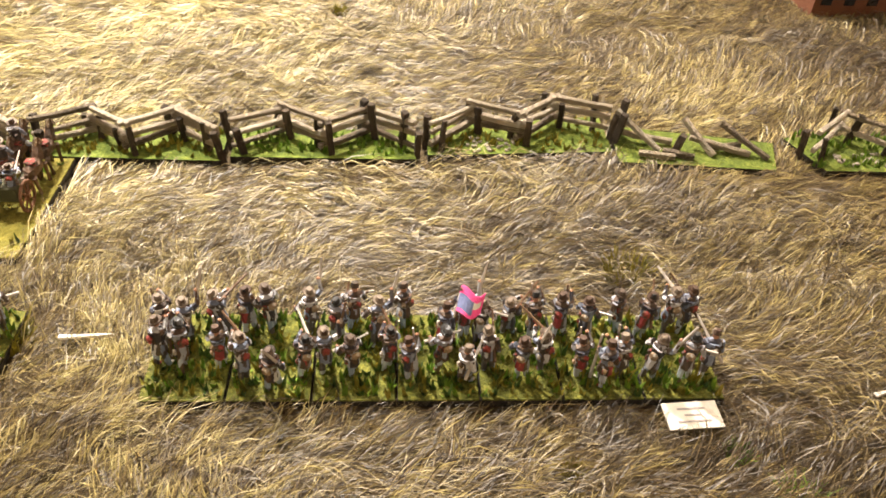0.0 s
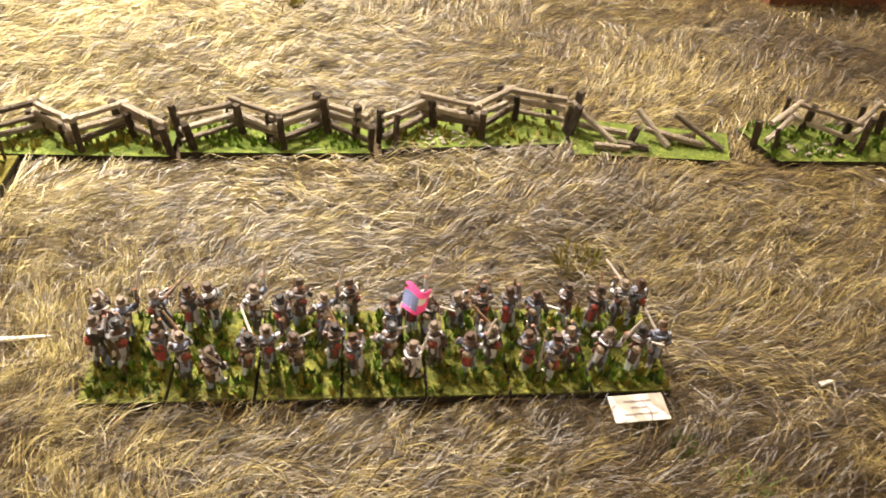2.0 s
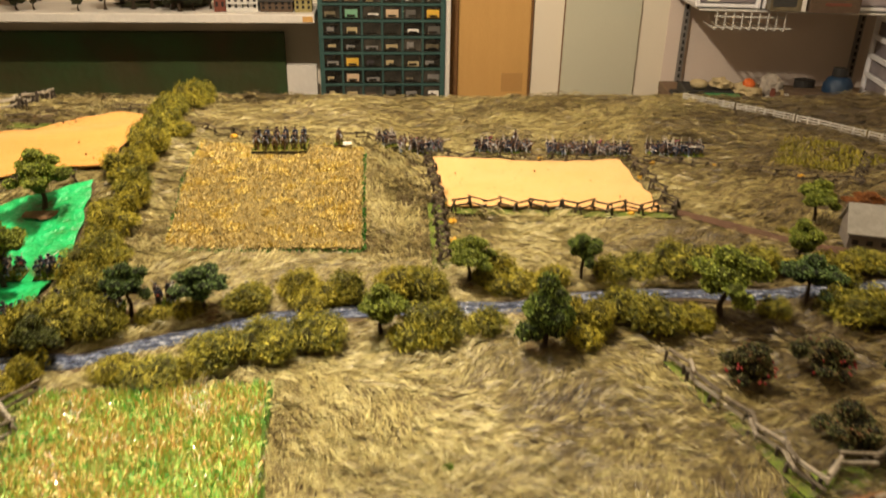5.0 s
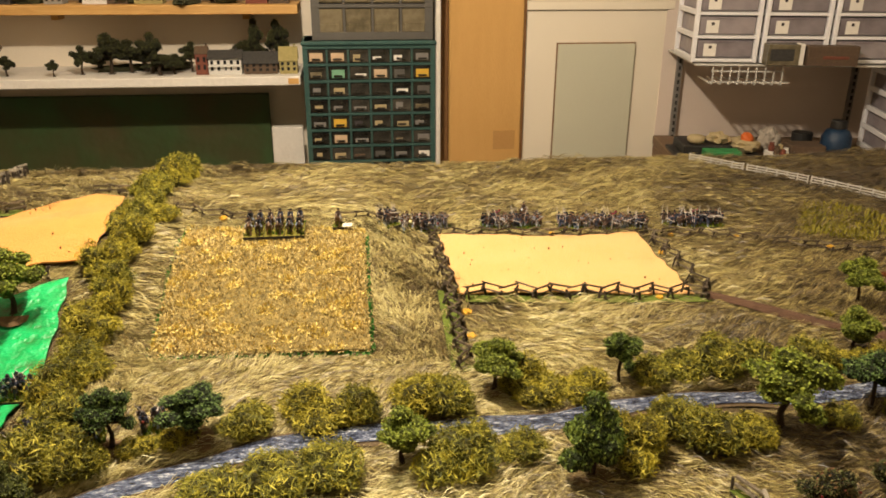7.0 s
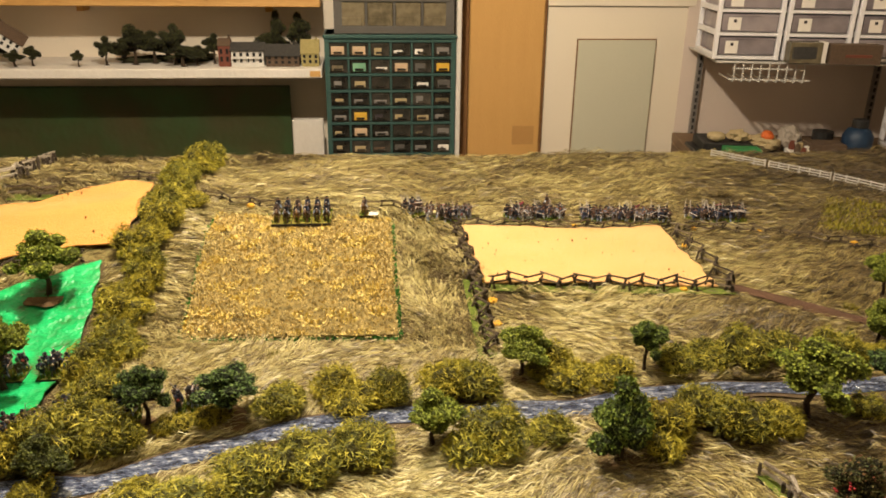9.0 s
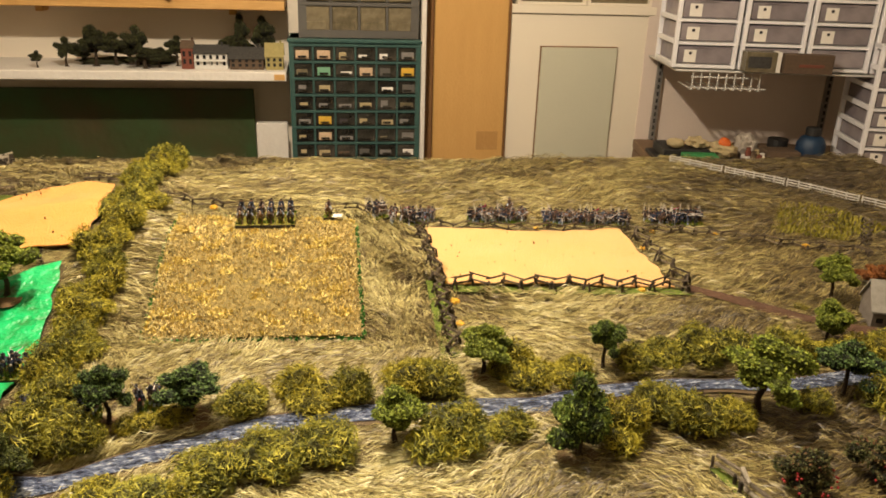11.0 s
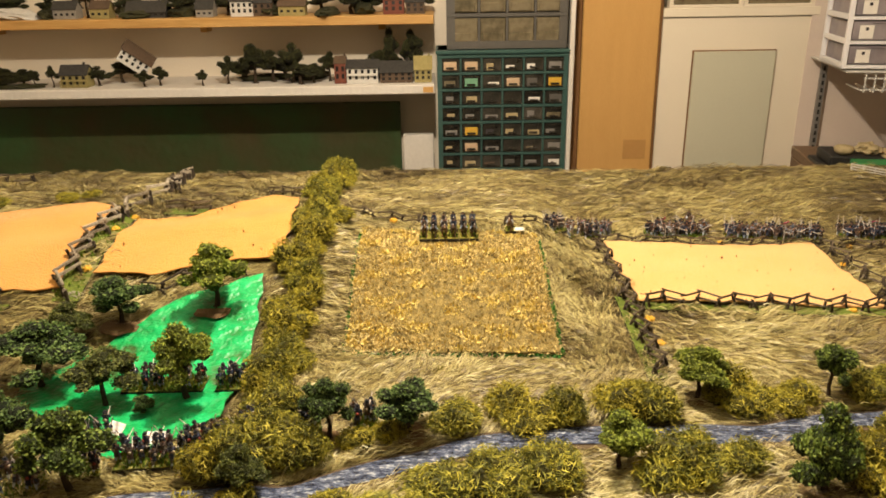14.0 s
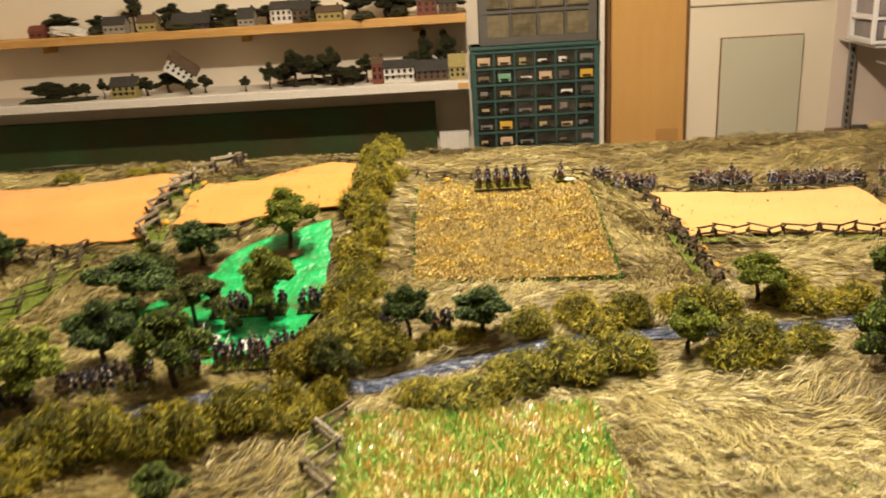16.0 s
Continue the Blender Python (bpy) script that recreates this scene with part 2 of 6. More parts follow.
OR2_POLY = [(-0.759, 1.476), (-0.692, 1.485), (-0.633, 1.55), (-0.587, 1.582), (-0.543, 1.57), (-0.54, 1.52), (-0.531, 1.42), (-0.533, 1.341), (-0.582, 1.333), (-0.686, 1.303), (-0.759, 1.312), (-0.758, 1.364), (-0.762, 1.426)]
GREEN_POLY = [(-0.546, 1.312), (-0.54, 1.23), (-0.536, 1.155), (-0.544, 1.067), (-0.604, 1.004), (-0.63, 1.0), (-0.762, 1.085), (-0.772, 1.131), (-0.69, 1.214), (-0.644, 1.265), (-0.575, 1.298)]
MAIZE_POLY = [(-0.475, 0.889), (-0.274, 0.893), (-0.249, 0.51), (-0.45, 0.503)]
RED_POLY = [(0.143, 0.712), (0.141, 0.681), (0.206, 0.687), (0.318, 0.672), (0.318, 0.727), (0.21, 0.720)]
RIVER = [(-1.3, 0.79), (-0.9, 0.83), (-0.736, 0.872), (-0.669, 0.912), (-0.6, 0.935), (-0.513, 0.947), (-0.46, 0.947), (-0.42, 0.966), (-0.353, 0.992), (-0.292, 1.014), (-0.212, 1.026), (-0.12, 1.027), (-0.03, 1.024), (0.01, 1.03), (0.059, 1.044), (0.15, 1.048), (0.256, 1.04), (0.32, 1.044), (0.5, 1.06), (1.02, 1.1)]
RX, RY = np.array([p[0] for p in RIVER]), np.array([p[1] for p in RIVER])

# ---- room ----
# ceiling and west, east, south walls are unseen, added to bounce the lamp light
FLOOR_Z, CEIL_Z = -0.86, 1.5
tagged(obj("floor", box(-3.0, 2.0, -1.6, 3.0, FLOOR_Z - 0.1, FLOOR_Z), CARPET), "dark brown carpet floor of a basement room", "floor", kind="structure")
tagged(obj("ceiling", box(-3.0, 2.0, -1.6, 3.0, CEIL_Z, CEIL_Z + 0.1), CEIL), "plain off-white ceiling over the game table", "ceiling", kind="structure")
WALL_Y = 2.95
tagged(obj("wall_north", box(-3.0, 2.0, WALL_Y, WALL_Y + 0.1, FLOOR_Z, CEIL_Z), WALL), "cream painted wall behind the table and shelves", "wall", kind="structure")
tagged(obj("wall_west", box(-3.1, -3.0, -1.6, 3.0, FLOOR_Z, CEIL_Z), WALL), "cream painted side wall of the room", "wall", kind="structure")
tagged(obj("wall_east", box(2.0, 2.1, -1.6, 3.0, FLOOR_Z, CEIL_Z), WALL), "cream painted side wall beyond the desk", "wall", kind="structure")
tagged(obj("wall_south", box(-3.0, 2.0, -1.7, -1.6, FLOOR_Z, CEIL_Z), WALL), "cream painted wall at the near end", "wall", kind="structure")


# ---- the table and its grass mat ----
table = thing("game_table", (0, 0, 0), label="large wooden game table under the grass mat", category="table")
part("tabletop", box(WEST, EAST, SOUTH, NORTH - 0.01, -0.045, -0.012, 0.004), WOOD, table)
leg = box(-0.04, 0.04, -0.04, 0.04, FLOOR_Z, -0.045, 0.004)
leg_mesh = part("leg", leg, WOOD, table)
leg_mesh.location = (WEST + 0.1, 0.1, 0)
for lx, ly in ((WEST + 0.1, 1.85), (EAST - 0.1, 0.1), (EAST - 0.1, 1.85), (-0.35, 0.1), (-0.35, 1.85)):
    shared("leg", leg_mesh.data, table, pose(lx, ly, 0))

rng = np.random.default_rng(7)
nx, ny = 230, 180
gx, gy = np.meshgrid(np.linspace(WEST, EAST, nx), np.linspace(SOUTH, NORTH, ny), indexing="ij")
gz = height(gx, gy) - 0.0015 + 0.0014 * np.sin(41 * gx + 3 * np.sin(13 * gy)) * np.sin(37 * gy + 2 * np.sin(17 * gx))
idx = np.arange(nx * ny).reshape(nx, ny)
quads = np.stack([idx[:-1, :-1], idx[1:, :-1], idx[1:, 1:], idx[:-1, 1:]], -1).reshape(-1, 4)
top = np.stack([gx, gy, gz], -1).reshape(-1, 3)
rim = np.concatenate([idx[:, 0], idx[-1, 1:], idx[-2::-1, -1], idx[0, -2:0:-1]])
low = top[rim].copy()
low[:, 2] = -0.03
base = len(top) + np.arange(len(rim))
skirt = np.stack([rim, base, np.roll(base, -1), np.roll(rim, -1)], -1)
ground = tagged(new("ground", mesh_np("ground", np.concatenate([top, low]), np.concatenate([quads, skirt]), np.zeros((0, 3), int), FUR_UNDER)),
                "tan and brown long-pile fur mat covering the table", "grass mat", kind="structure")


def swirl(x, y, curl=1.0):
    """The way in which the pile is combed."""
    return 0.35 * np.sin(5.1 * x + 2.2 * np.sin(4.3 * y)) + 0.45 * np.sin(9.7 * y + 3.1 * np.sin(6.1 * x)) + curl * 0.55 * np.sin(23 * x + 4 * np.sin(19 * y + 1)) * np.sin(21 * y + 2) + curl * 0.4 * np.sin(61 * x + 3 * np.sin(47 * y)) * np.sin(53 * y + 1.3)


# bases and cards that press the pile down: x from, x to, y from, y to
PRESSED = [(-0.060, 0.142, 0.283, 0.325), (-0.254, -0.109, 0.284, 0.326), (-0.181, -0.1245, 0.357, 0.431), (-0.256, -0.191, 0.3755, 0.4205), (-0.363, -0.269, 0.3755, 0.4205),
           (-0.52, 0.04, 0.434, 0.462), (0.04, 0.138, 0.444, 0.476), (0.142, 0.22, 0.434, 0.462), (0.238, 0.43, 0.430, 0.462), (0.117, 0.138, 0.270, 0.281), (-0.214, -0.194, 0.364, 0.377), (-0.288, -0.221, 0.358, 0.373)]


def pile(x0, x1, y0, y1, count, length, width, lift, flow, messy=0.5, simple=False, lock=9, gather=0.6):
    """Strands combed in locks: those of one lock share their root, bend and tip."""
    locks = max(1, count // lock)
    cx, cy = rng.uniform(x0, x1, locks), rng.uniform(y0, y1, locks)
    ca = flow + swirl(cx, cy, 1.0 if messy > 0.3 else 0.35) + rng.normal(0, messy * 0.75, locks)
    ca = ca - 1.1 * np.exp(-((cx + 0.13) / 0.06) ** 2) * (cy > 1.15) * (cy < 1.6)
    cl, cb = length * rng.uniform(0.6, 1.3, locks), rng.normal(0, 0.32, locks)
    cu = lift * rng.uniform(0.25, 1.6, locks) * (1 + 0.5 * np.sin(19 * cx + 3 * np.sin(15 * cy)))
    k = rng.integers(0, locks, count)
    a = ca[k] + rng.normal(0, messy * 0.3, count)
    l = cl[k] * rng.uniform(0.7, 1.2, count)
    away = rng.normal(0, 1, (count, 2)) * length * 0.22
    d, s = np.stack([np.cos(a), np.sin(a)], -1), np.stack([-np.sin(a), np.cos(a)], -1)
    p0 = np.stack([cx[k], cy[k]], -1) + away
    p1 = p0 + d * (l * 0.5)[:, None] - away * (0.35 * gather) + s * (cb[k] * l * 0.2)[:, None]
    p2 = p0 + d * l[:, None] - away * gather + s * ((cb[k] + rng.normal(0, 0.14, count)) * l * 0.6)[:, None]
    keep = (p2[:, 1] < NORTH + 0.004) & (p2[:, 0] < EAST) & (p2[:, 0] > WEST) & (p0[:, 1] > SOUTH) & (p0[:, 1] < NORTH)
    for p in (CROP_POLY, YELLOW_POLY, OR1_POLY, OR2_POLY, GREEN_POLY, MAIZE_POLY, RED_POLY):
        keep &= ~inside(p0[:, 0], p0[:, 1], p)
    keep &= np.abs(p0[:, 1] - np.interp(p0[:, 0], RX, RY)) > 0.018
    keep &= np.abs(p2[:, 1] - np.interp(p2[:, 0], RX, RY)) > 0.013
    for xa, xb, ya, yb in PRESSED:
        for p in (p0, p1):
            keep &= ~((p[:, 0] > xa) & (p[:, 0] < xb) & (p[:, 1] > ya) & (p[:, 1] < yb))
    up = cu[k] * rng.uniform(0.6, 1.3, count)
    w = width * rng.uniform(0.6, 1.3, count)
    p0, p1, p2, s, up, w = p0[keep], p1[keep], p2[keep], s[keep], up[keep], w[keep]
    n = len(p0)
    z0 = height(p0[:, 0], p0[:, 1]) - 0.001
    z1 = height(p1[:, 0], p1[:, 1]) + up
    z2 = height(p2[:, 0], p2[:, 1]) + up * rng.uniform(0.2, 1.1, n)
    hw, tw = s * w[:, None] * 0.5, rng.normal(0, 0.35, n) * w
    if simple:
        v = np.stack([np.c_[p0 - hw, z0], np.c_[p0 + hw, z0], np.c_[p2, z2 + 0.5 * up]], 1)
        return v.reshape(-1, 3), np.zeros((0, 4), int), np.arange(n)[:, None] * 3 + np.array([0, 1, 2])
    v = np.stack([np.c_[p0 - hw, z0], np.c_[p0 + hw, z0], np.c_[p1 + hw, z1 + tw], np.c_[p1 - hw, z1 - tw], np.c_[p2, z2]], 1)
    b = np.arange(n)[:, None] * 5
    return v.reshape(-1, 3), b + np.array([0, 1, 2, 3]), b + np.array([3, 2, 4])


def stuff(name, parts_list, mat, label, category):
    vs, qs, ts, off = [], [], [], 0
    for v, q, t in parts_list:
        vs.append(v), qs.append(q + off), ts.append(t + off)
        off += len(v)
    return tagged(new(name, mesh_np(name, np.concatenate(vs), np.concatenate(qs), np.concatenate(ts), mat)), label, category, kind="stuff")


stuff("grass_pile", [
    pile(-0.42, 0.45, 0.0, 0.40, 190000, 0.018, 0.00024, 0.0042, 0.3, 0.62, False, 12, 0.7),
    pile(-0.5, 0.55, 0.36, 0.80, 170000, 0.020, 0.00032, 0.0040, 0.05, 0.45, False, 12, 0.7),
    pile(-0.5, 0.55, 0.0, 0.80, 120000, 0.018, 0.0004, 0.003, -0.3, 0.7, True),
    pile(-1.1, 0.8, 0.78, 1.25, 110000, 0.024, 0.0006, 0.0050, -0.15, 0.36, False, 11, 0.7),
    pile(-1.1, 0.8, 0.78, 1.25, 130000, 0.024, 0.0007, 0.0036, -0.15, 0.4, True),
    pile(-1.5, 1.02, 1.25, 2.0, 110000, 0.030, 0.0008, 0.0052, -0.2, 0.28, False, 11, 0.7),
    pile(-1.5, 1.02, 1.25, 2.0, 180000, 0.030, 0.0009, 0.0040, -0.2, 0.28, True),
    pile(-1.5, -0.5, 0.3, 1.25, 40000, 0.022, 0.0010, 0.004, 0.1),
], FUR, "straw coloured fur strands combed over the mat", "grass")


# ---- fields laid on the mat ----
def resample(poly, step, wobble=0.0):
    out = []
    for i in range(len(poly)):
        a, b = Vector(poly[i]), Vector(poly[(i + 1) % len(poly)])
        n = max(1, round((b - a).length / step))
        for k in range(n):
            p = a.lerp(b, k / n)
            d = (b - a).normalized()
            p += Vector((-d.y, d.x)) * wobble * (math.sin(70 * (p.x + 1.7 * p.y)) + 0.6 * math.sin(151 * (p.x - p.y)))
            out.append((p.x, p.y))
    return out


def sheet(name, poly, mat, thick, lift, wave, step=0.012, wobble=0.0018):
    """A cloth that follows the ground, with thickness and slightly raised, wavy edges."""
    bm = bmesh.new()
    ring = [bm.verts.new((x, y, 0)) for x, y in resample(poly, step, wobble)]
    face = bm.faces.new(ring)
    xs, ys = [p[0] for p in poly], [p[1] for p in poly]
    for axis, lo, hi in (((1, 0, 0), min(xs), max(xs)), ((0, 1, 0), min(ys), max(ys))):
        c = lo + step
        while c < hi:
            co = (c, 0, 0) if axis[0] else (0, c, 0)
            bmesh.ops.bisect_plane(bm, geom=bm.verts[:] + bm.edges[:] + bm.faces[:], plane_co=co, plane_no=axis)
            c += step * 1.6
    for v in bm.verts:
        x, y = v.co.x, v.co.y
        v.co.z = float(height(x, y)) + lift + wave * (1 + math.sin(17 * x + 4 * math.sin(11 * y)) * math.sin(13 * y + 1.1))
    r = bmesh.ops.extrude_face_region(bm, geom=bm.faces[:])
    for g in r["geom"]:
        if isinstance(g, bmesh.types.BMVert):
            g.co.z += thick
    bmesh.ops.recalc_face_normals(bm, faces=bm.faces[:])
    return bm


def specks(name, poly, count, size, lift, parent):
    r = random.Random(hash(name) % 7 + 3)
    bm = bmesh.new()
    xs, ys = [p[0] for p in poly], [p[1] for p in poly]
    while count:
        x, y = r.uniform(min(xs), max(xs)), r.uniform(min(ys), max(ys))
        if not bool(inside(np.array([x]), np.array([y]), poly)[0]):
            continue
        count -= 1
        s = size * r.uniform(0.5, 1.2)
        bmesh.ops.create_icosphere(bm, subdivisions=1, radius=s, matrix=pose(*on(x, y, lift + s * 0.6), 0, 0, r.uniform(0, 180)) @ Matrix.Diagonal((1, 0.6, 1.6, 1)))
    return part("specks", bm, SPECK, parent, "scattered dark specks")


def felt(name, poly, mat, label, lift=0.001, wave=0.0022, count=22):
    t = thing(name, (0, 0, 0), label=label, category="field")
    part("cloth", sheet("cloth", poly, mat, 0.0016, lift, wave), mat, t, smooth=False)
    specks(name, poly, count, 0.0011, lift + 0.003 + wave, t)
    return t


felt("felt_field", OR1_POLY, ORANGE, "orange felt ploughed field with wavy edges", 0.003, 0.004)
felt("felt_field", OR2_POLY, ORANGE, "orange felt field draped over the rise beside the hedge", 0.003, 0.005)
felt("felt_field", YELLOW_POLY, YELLOW, "yellow felt wheat field ringed by a rail fence", 0.002, 0.0035, 34)
woods = thing("woods_cloth", (0, 0, 0), label="shiny emerald green cloth marking a wood", category="cloth")
part("cloth", sheet("cloth", GREEN_POLY, EMERALD, 0.0014, 0.0015, 0.002), EMERALD, woods)
RED2_POLY = [(0.428, 0.70), (0.39, 0.55), (0.50, 0.55), (0.52, 0.70)]
plot = thing("garden_plot", (0, 0, 0), label="second red earth plot beyond the timber cabin", category="garden")
part("soil", sheet("soil", RED2_POLY, REDEARTH, 0.003, 0.002, 0.001), REDEARTH, plot)
plot = thing("garden_plot", (0, 0, 0), label="bare red earth garden plot beside the orchard fence", category="garden")
part("soil", sheet("soil", RED_POLY, REDEARTH, 0.003, 0.0005, 0.001), REDEARTH, plot)


def stalks(poly, count, length, width, spread, seed, lift=0.002, gap=None):
    r = np.random.default_rng(seed)
    xs, ys = [p[0] for p in poly], [p[1] for p in poly]
    x, y = r.uniform(min(xs), max(xs), count), r.uniform(min(ys), max(ys), count)
    k = inside(x, y, poly)
    x, y = x[k], y[k]
    n = len(x)
    a, tilt = r.uniform(0, 2 * np.pi, n), np.minimum(np.abs(r.normal(0, spread, n)), 1.35)
    l, w = length * r.uniform(0.5, 1.3, n), width * r.uniform(0.6, 1.3, n)
    d = np.stack([np.cos(a) * np.sin(tilt), np.sin(a) * np.sin(tilt), np.cos(tilt)], -1)
    b = r.uniform(0, 2 * np.pi, n)
    s = np.stack([np.cos(b), np.sin(b), 0 * b], -1) * (w * 0.5)[:, None]
    p0 = np.stack([x, y, height(x, y) + lift], -1)
    p1 = p0 + d * (l * 0.55)[:, None]
    p2 = p0 + d * l[:, None]
    p2[:, 2] -= 0.15 * l
    v = np.stack([p0 - s, p0 + s, p1 + s, p1 - s, p2], 1)
    i = np.arange(n)[:, None] * 5
    return v.reshape(-1, 3), i + np.array([0, 1, 2, 3]), i + np.array([3, 2, 4])


RIPE = material("ripe_yellow_heads", [(0.56, 0.42, 0.09), (0.70, 0.54, 0.14), (0.78, 0.66, 0.26)], 0.6, 40, 0, 3, 0.3, source="island")


def planted(name, poly, backing, mat, count, length, width, spread, seed, label, blotch=None, rim=None):
    t = thing(name, (0, 0, 0), label=label, category="crop field")
    part("backing", sheet("backing", poly, backing, 0.002, 0.0015, 0.0012, wobble=0.0009), backing, t)
    v, q, tr = stalks(poly, count, length, width, spread, seed, 0.003)
    o = new("stalks", mesh_np("stalks", v, q, tr, mat))
    o.parent = t
    o["kind"] = "stuff"
    if blotch:
        v, q, tr = stalks(poly, 16000, length, width * 1.1, 1.2, seed + 1, 0.0055)
        c = v.reshape(-1, 5, 3)[:, 0]
        k = np.sin(47 * c[:, 0] + 3 * np.sin(61 * c[:, 1])) * np.sin(53 * c[:, 1] + 2.5 * np.sin(43 * c[:, 0])) + 0.35 * np.sin(140 * c[:, 0]) * np.sin(150 * c[:, 1]) > 0.22
        v = v.reshape(-1, 5, 3)[k].reshape(-1, 3)
        i = np.arange(int(k.sum()))[:, None] * 5
        o = new("ripe_heads", mesh_np("ripe_heads", v, i + np.array([0, 1, 2, 3]), i + np.array([3, 2, 4]), blotch))
        o.parent = t
        o["kind"] = "stuff"
        o["label"] = "yellow ripe patches"
    pts = resample(poly, 0.0007)
    rg = random.Random(seed)
    bm = bmesh.new()
    for x, y in pts:
        x, y = x + rg.uniform(-0.0048, 0.0048), y + rg.uniform(-0.0048, 0.0048)
        h, w, g = rg.uniform(0.5, 1.1) * length, width * 1.2, rg.uniform(0, 3.1)
        c, s = math.cos(g) * w, math.sin(g) * w
        X, Y, Z = on(x, y, 0.0)
        lx, ly = rg.uniform(-0.003, 0.003), rg.uniform(-0.003, 0.003)
        bm.faces.new([bm.verts.new(p) for p in ((X - c, Y - s, Z), (X + c, Y + s, Z), (X + lx, Y + ly, Z + h))])
    part("fringe", bm, rim or EDGE_GREEN, t, "green fringe round the edge")
    return t


planted("crop_field", CROP_POLY, CROP_MAT, CROP, 40000, 0.0058, 0.0018, 1.25, 3, "ripe crop field of short brown and yellow bristles", RIPE)
planted("maize_field", MAIZE_POLY, MAIZE_MAT, MAIZE, 36000, 0.011, 0.0017, 0.85, 5, "bright green and orange tinsel maize field", rim=material("pale_green_tinsel", [(0.10, 0.40, 0.08), (0.30, 0.58, 0.18), (0.60, 0.62, 0.24)], 0.3, 20, 0, 3, 0.3, source="island"))


def ribbon(name, line, half, z, mat, bm=None, thick=0.0):
    bm = bm or bmesh.new()
    fine = []
    for i in range(len(line) - 1):
        p0, p1, p2, p3 = (Vector(line[max(0, min(len(line) - 1, i + k))]) for k in (-1, 0, 1, 2))
        for k in range(8):
            u = k / 8
            fine.append(0.5 * ((2 * p1) + (p2 - p0) * u + (2 * p0 - 5 * p1 + 4 * p2 - p3) * u * u + (3 * p1 - p0 - 3 * p2 + p3) * u ** 3))
    rows = []
    for i, p in enumerate(fine):
        d = (fine[min(i + 1, len(fine) - 1)] - fine[max(i - 1, 0)]).normalized()
        n = Vector((-d.y, d.x))
        h = half * (1 + 0.14 * math.sin(61 * p.x) + 0.08 * math.sin(23 * p.x + 1) + 0.32 * math.exp(-((p.x + 0.06) / 0.1) ** 2))
        row = []
        for k in (-1, -0.33, 0.33, 1):
            q = p + n * h * k
            row.append(bm.verts.new((q.x, q.y, float(height(q.x, q.y)) + z + (thick if abs(k) < 1 else 0))))
        rows.append(row)
    for a, b in zip(rows, rows[1:]):
        for k in range(3):
            bm.faces.new((a[k], b[k], b[k + 1], a[k + 1]))
    bmesh.ops.recalc_face_normals(bm, faces=bm.faces[:])
    return bm


stream = thing("stream", (0, 0, 0), label="winding blue stream strip glittering between bushes", category="stream")
part("bank", ribbon("bank", RIVER, 0.0165, 0.0005, BANK, thick=0.0015), BANK, stream, "brown earth bank")
part("water", ribbon("water", RIVER, 0.0118, 0.0022, STREAM, thick=0.0012), STREAM, stream, "rippled blue water", True)
tagged(obj("dirt_track", ribbon("dirt_track", [(0.255, 1.285), (0.3, 1.245), (0.345, 1.2), (0.42, 1.15), (0.52, 1.12)], 0.012, 0.003, TRACK, thick=0.003), TRACK), "dark brown earth track leading to the barn", "track")

# ---- things along the far wall ----

def wall_shelf(z, y0, mat, label):
    t = thing("wall_shelf", (0, 0, 0), label=label, category="shelf")
    part("board", box(-2.4, -0.338, y0, WALL_Y, z - 0.026, z, 0.002), mat, t)
    if z < 0.1:
        part("price_tag", box(-0.372, -0.342, y0 - 0.0015, y0, z - 0.022, z - 0.006), CARDBOARD, t, "small tan paper tag on the edge")
    for x in (-0.5, -1.05, -1.7):
        b = box(x - 0.01, x + 0.01, WALL_Y - 0.06, WALL_Y - 0.001, z - 0.05, z - 0.0262, 0.001)
        part("bracket", b, mat, t)
    return t


wall_shelf(0.079, 2.69, SHELF_WHITE, "long white painted shelf carrying model houses and trees")
wall_shelf(0.27, 2.76, WOOD, "long bare pine shelf carrying model buildings")
tagged(obj("green_board", box(-2.3, -0.452, 2.905, 2.921, -0.62, -0.006, 0.002), GREENBOARD), "dark green painted board standing under the shelf", "board")
# top cut at the shelf's shadow line, so the shape draws the lit part
tagged(obj("white_offcut", box(-0.440, -0.345, 2.80, 2.83, FLOOR_Z, -0.092, 0.002), SHELF_WHITE), "white painted board beside the drawer cabinet, only its lit part", "board")

tagged(obj("white_batten", box(0.060, 0.0745, 2.742, 2.772, FLOOR_Z, 0.62, 0.002), SHELF_WHITE), "narrow white painted batten between cabinet and cardboard", "board")

GREENPLASTIC = material("teal_plastic", [(0.034, 0.080, 0.072), (0.05, 0.11, 0.098)], 0.4, 12, 0.05)
SMOKE = material("smoky_drawer_plastic", [(0.008, 0.008, 0.007), (0.03, 0.028, 0.023), (0.085, 0.075, 0.06)], 0.16, 30, 0.1, 5, 0.2, source="object", spec=0.6)
GREYPLASTIC = material("grey_plastic", [(0.085, 0.08, 0.072), (0.12, 0.112, 0.10)], 0.45, 20, 0.05)
CLOUDY = material("cloudy_drawer_plastic", [(0.09, 0.075, 0.045), (0.21, 0.175, 0.11), (0.14, 0.115, 0.07)], 0.2, 12, 0.1, 4, 0.3, source="object")
WHITEPLASTIC = material("white_plastic", [(0.76, 0.75, 0.77), (0.84, 0.83, 0.85)], 0.4, 10, 0.05)
HAZEPLASTIC = material("hazy_drawer_plastic", [(0.17, 0.145, 0.16), (0.24, 0.21, 0.225), (0.33, 0.29, 0.30)], 0.3, 14, 0.1, 3, 0.25, source="object")
PAPER = material("white_card", [(0.74, 0.70, 0.64), (0.82, 0.78, 0.72)], 0.8, 60, 0.05)
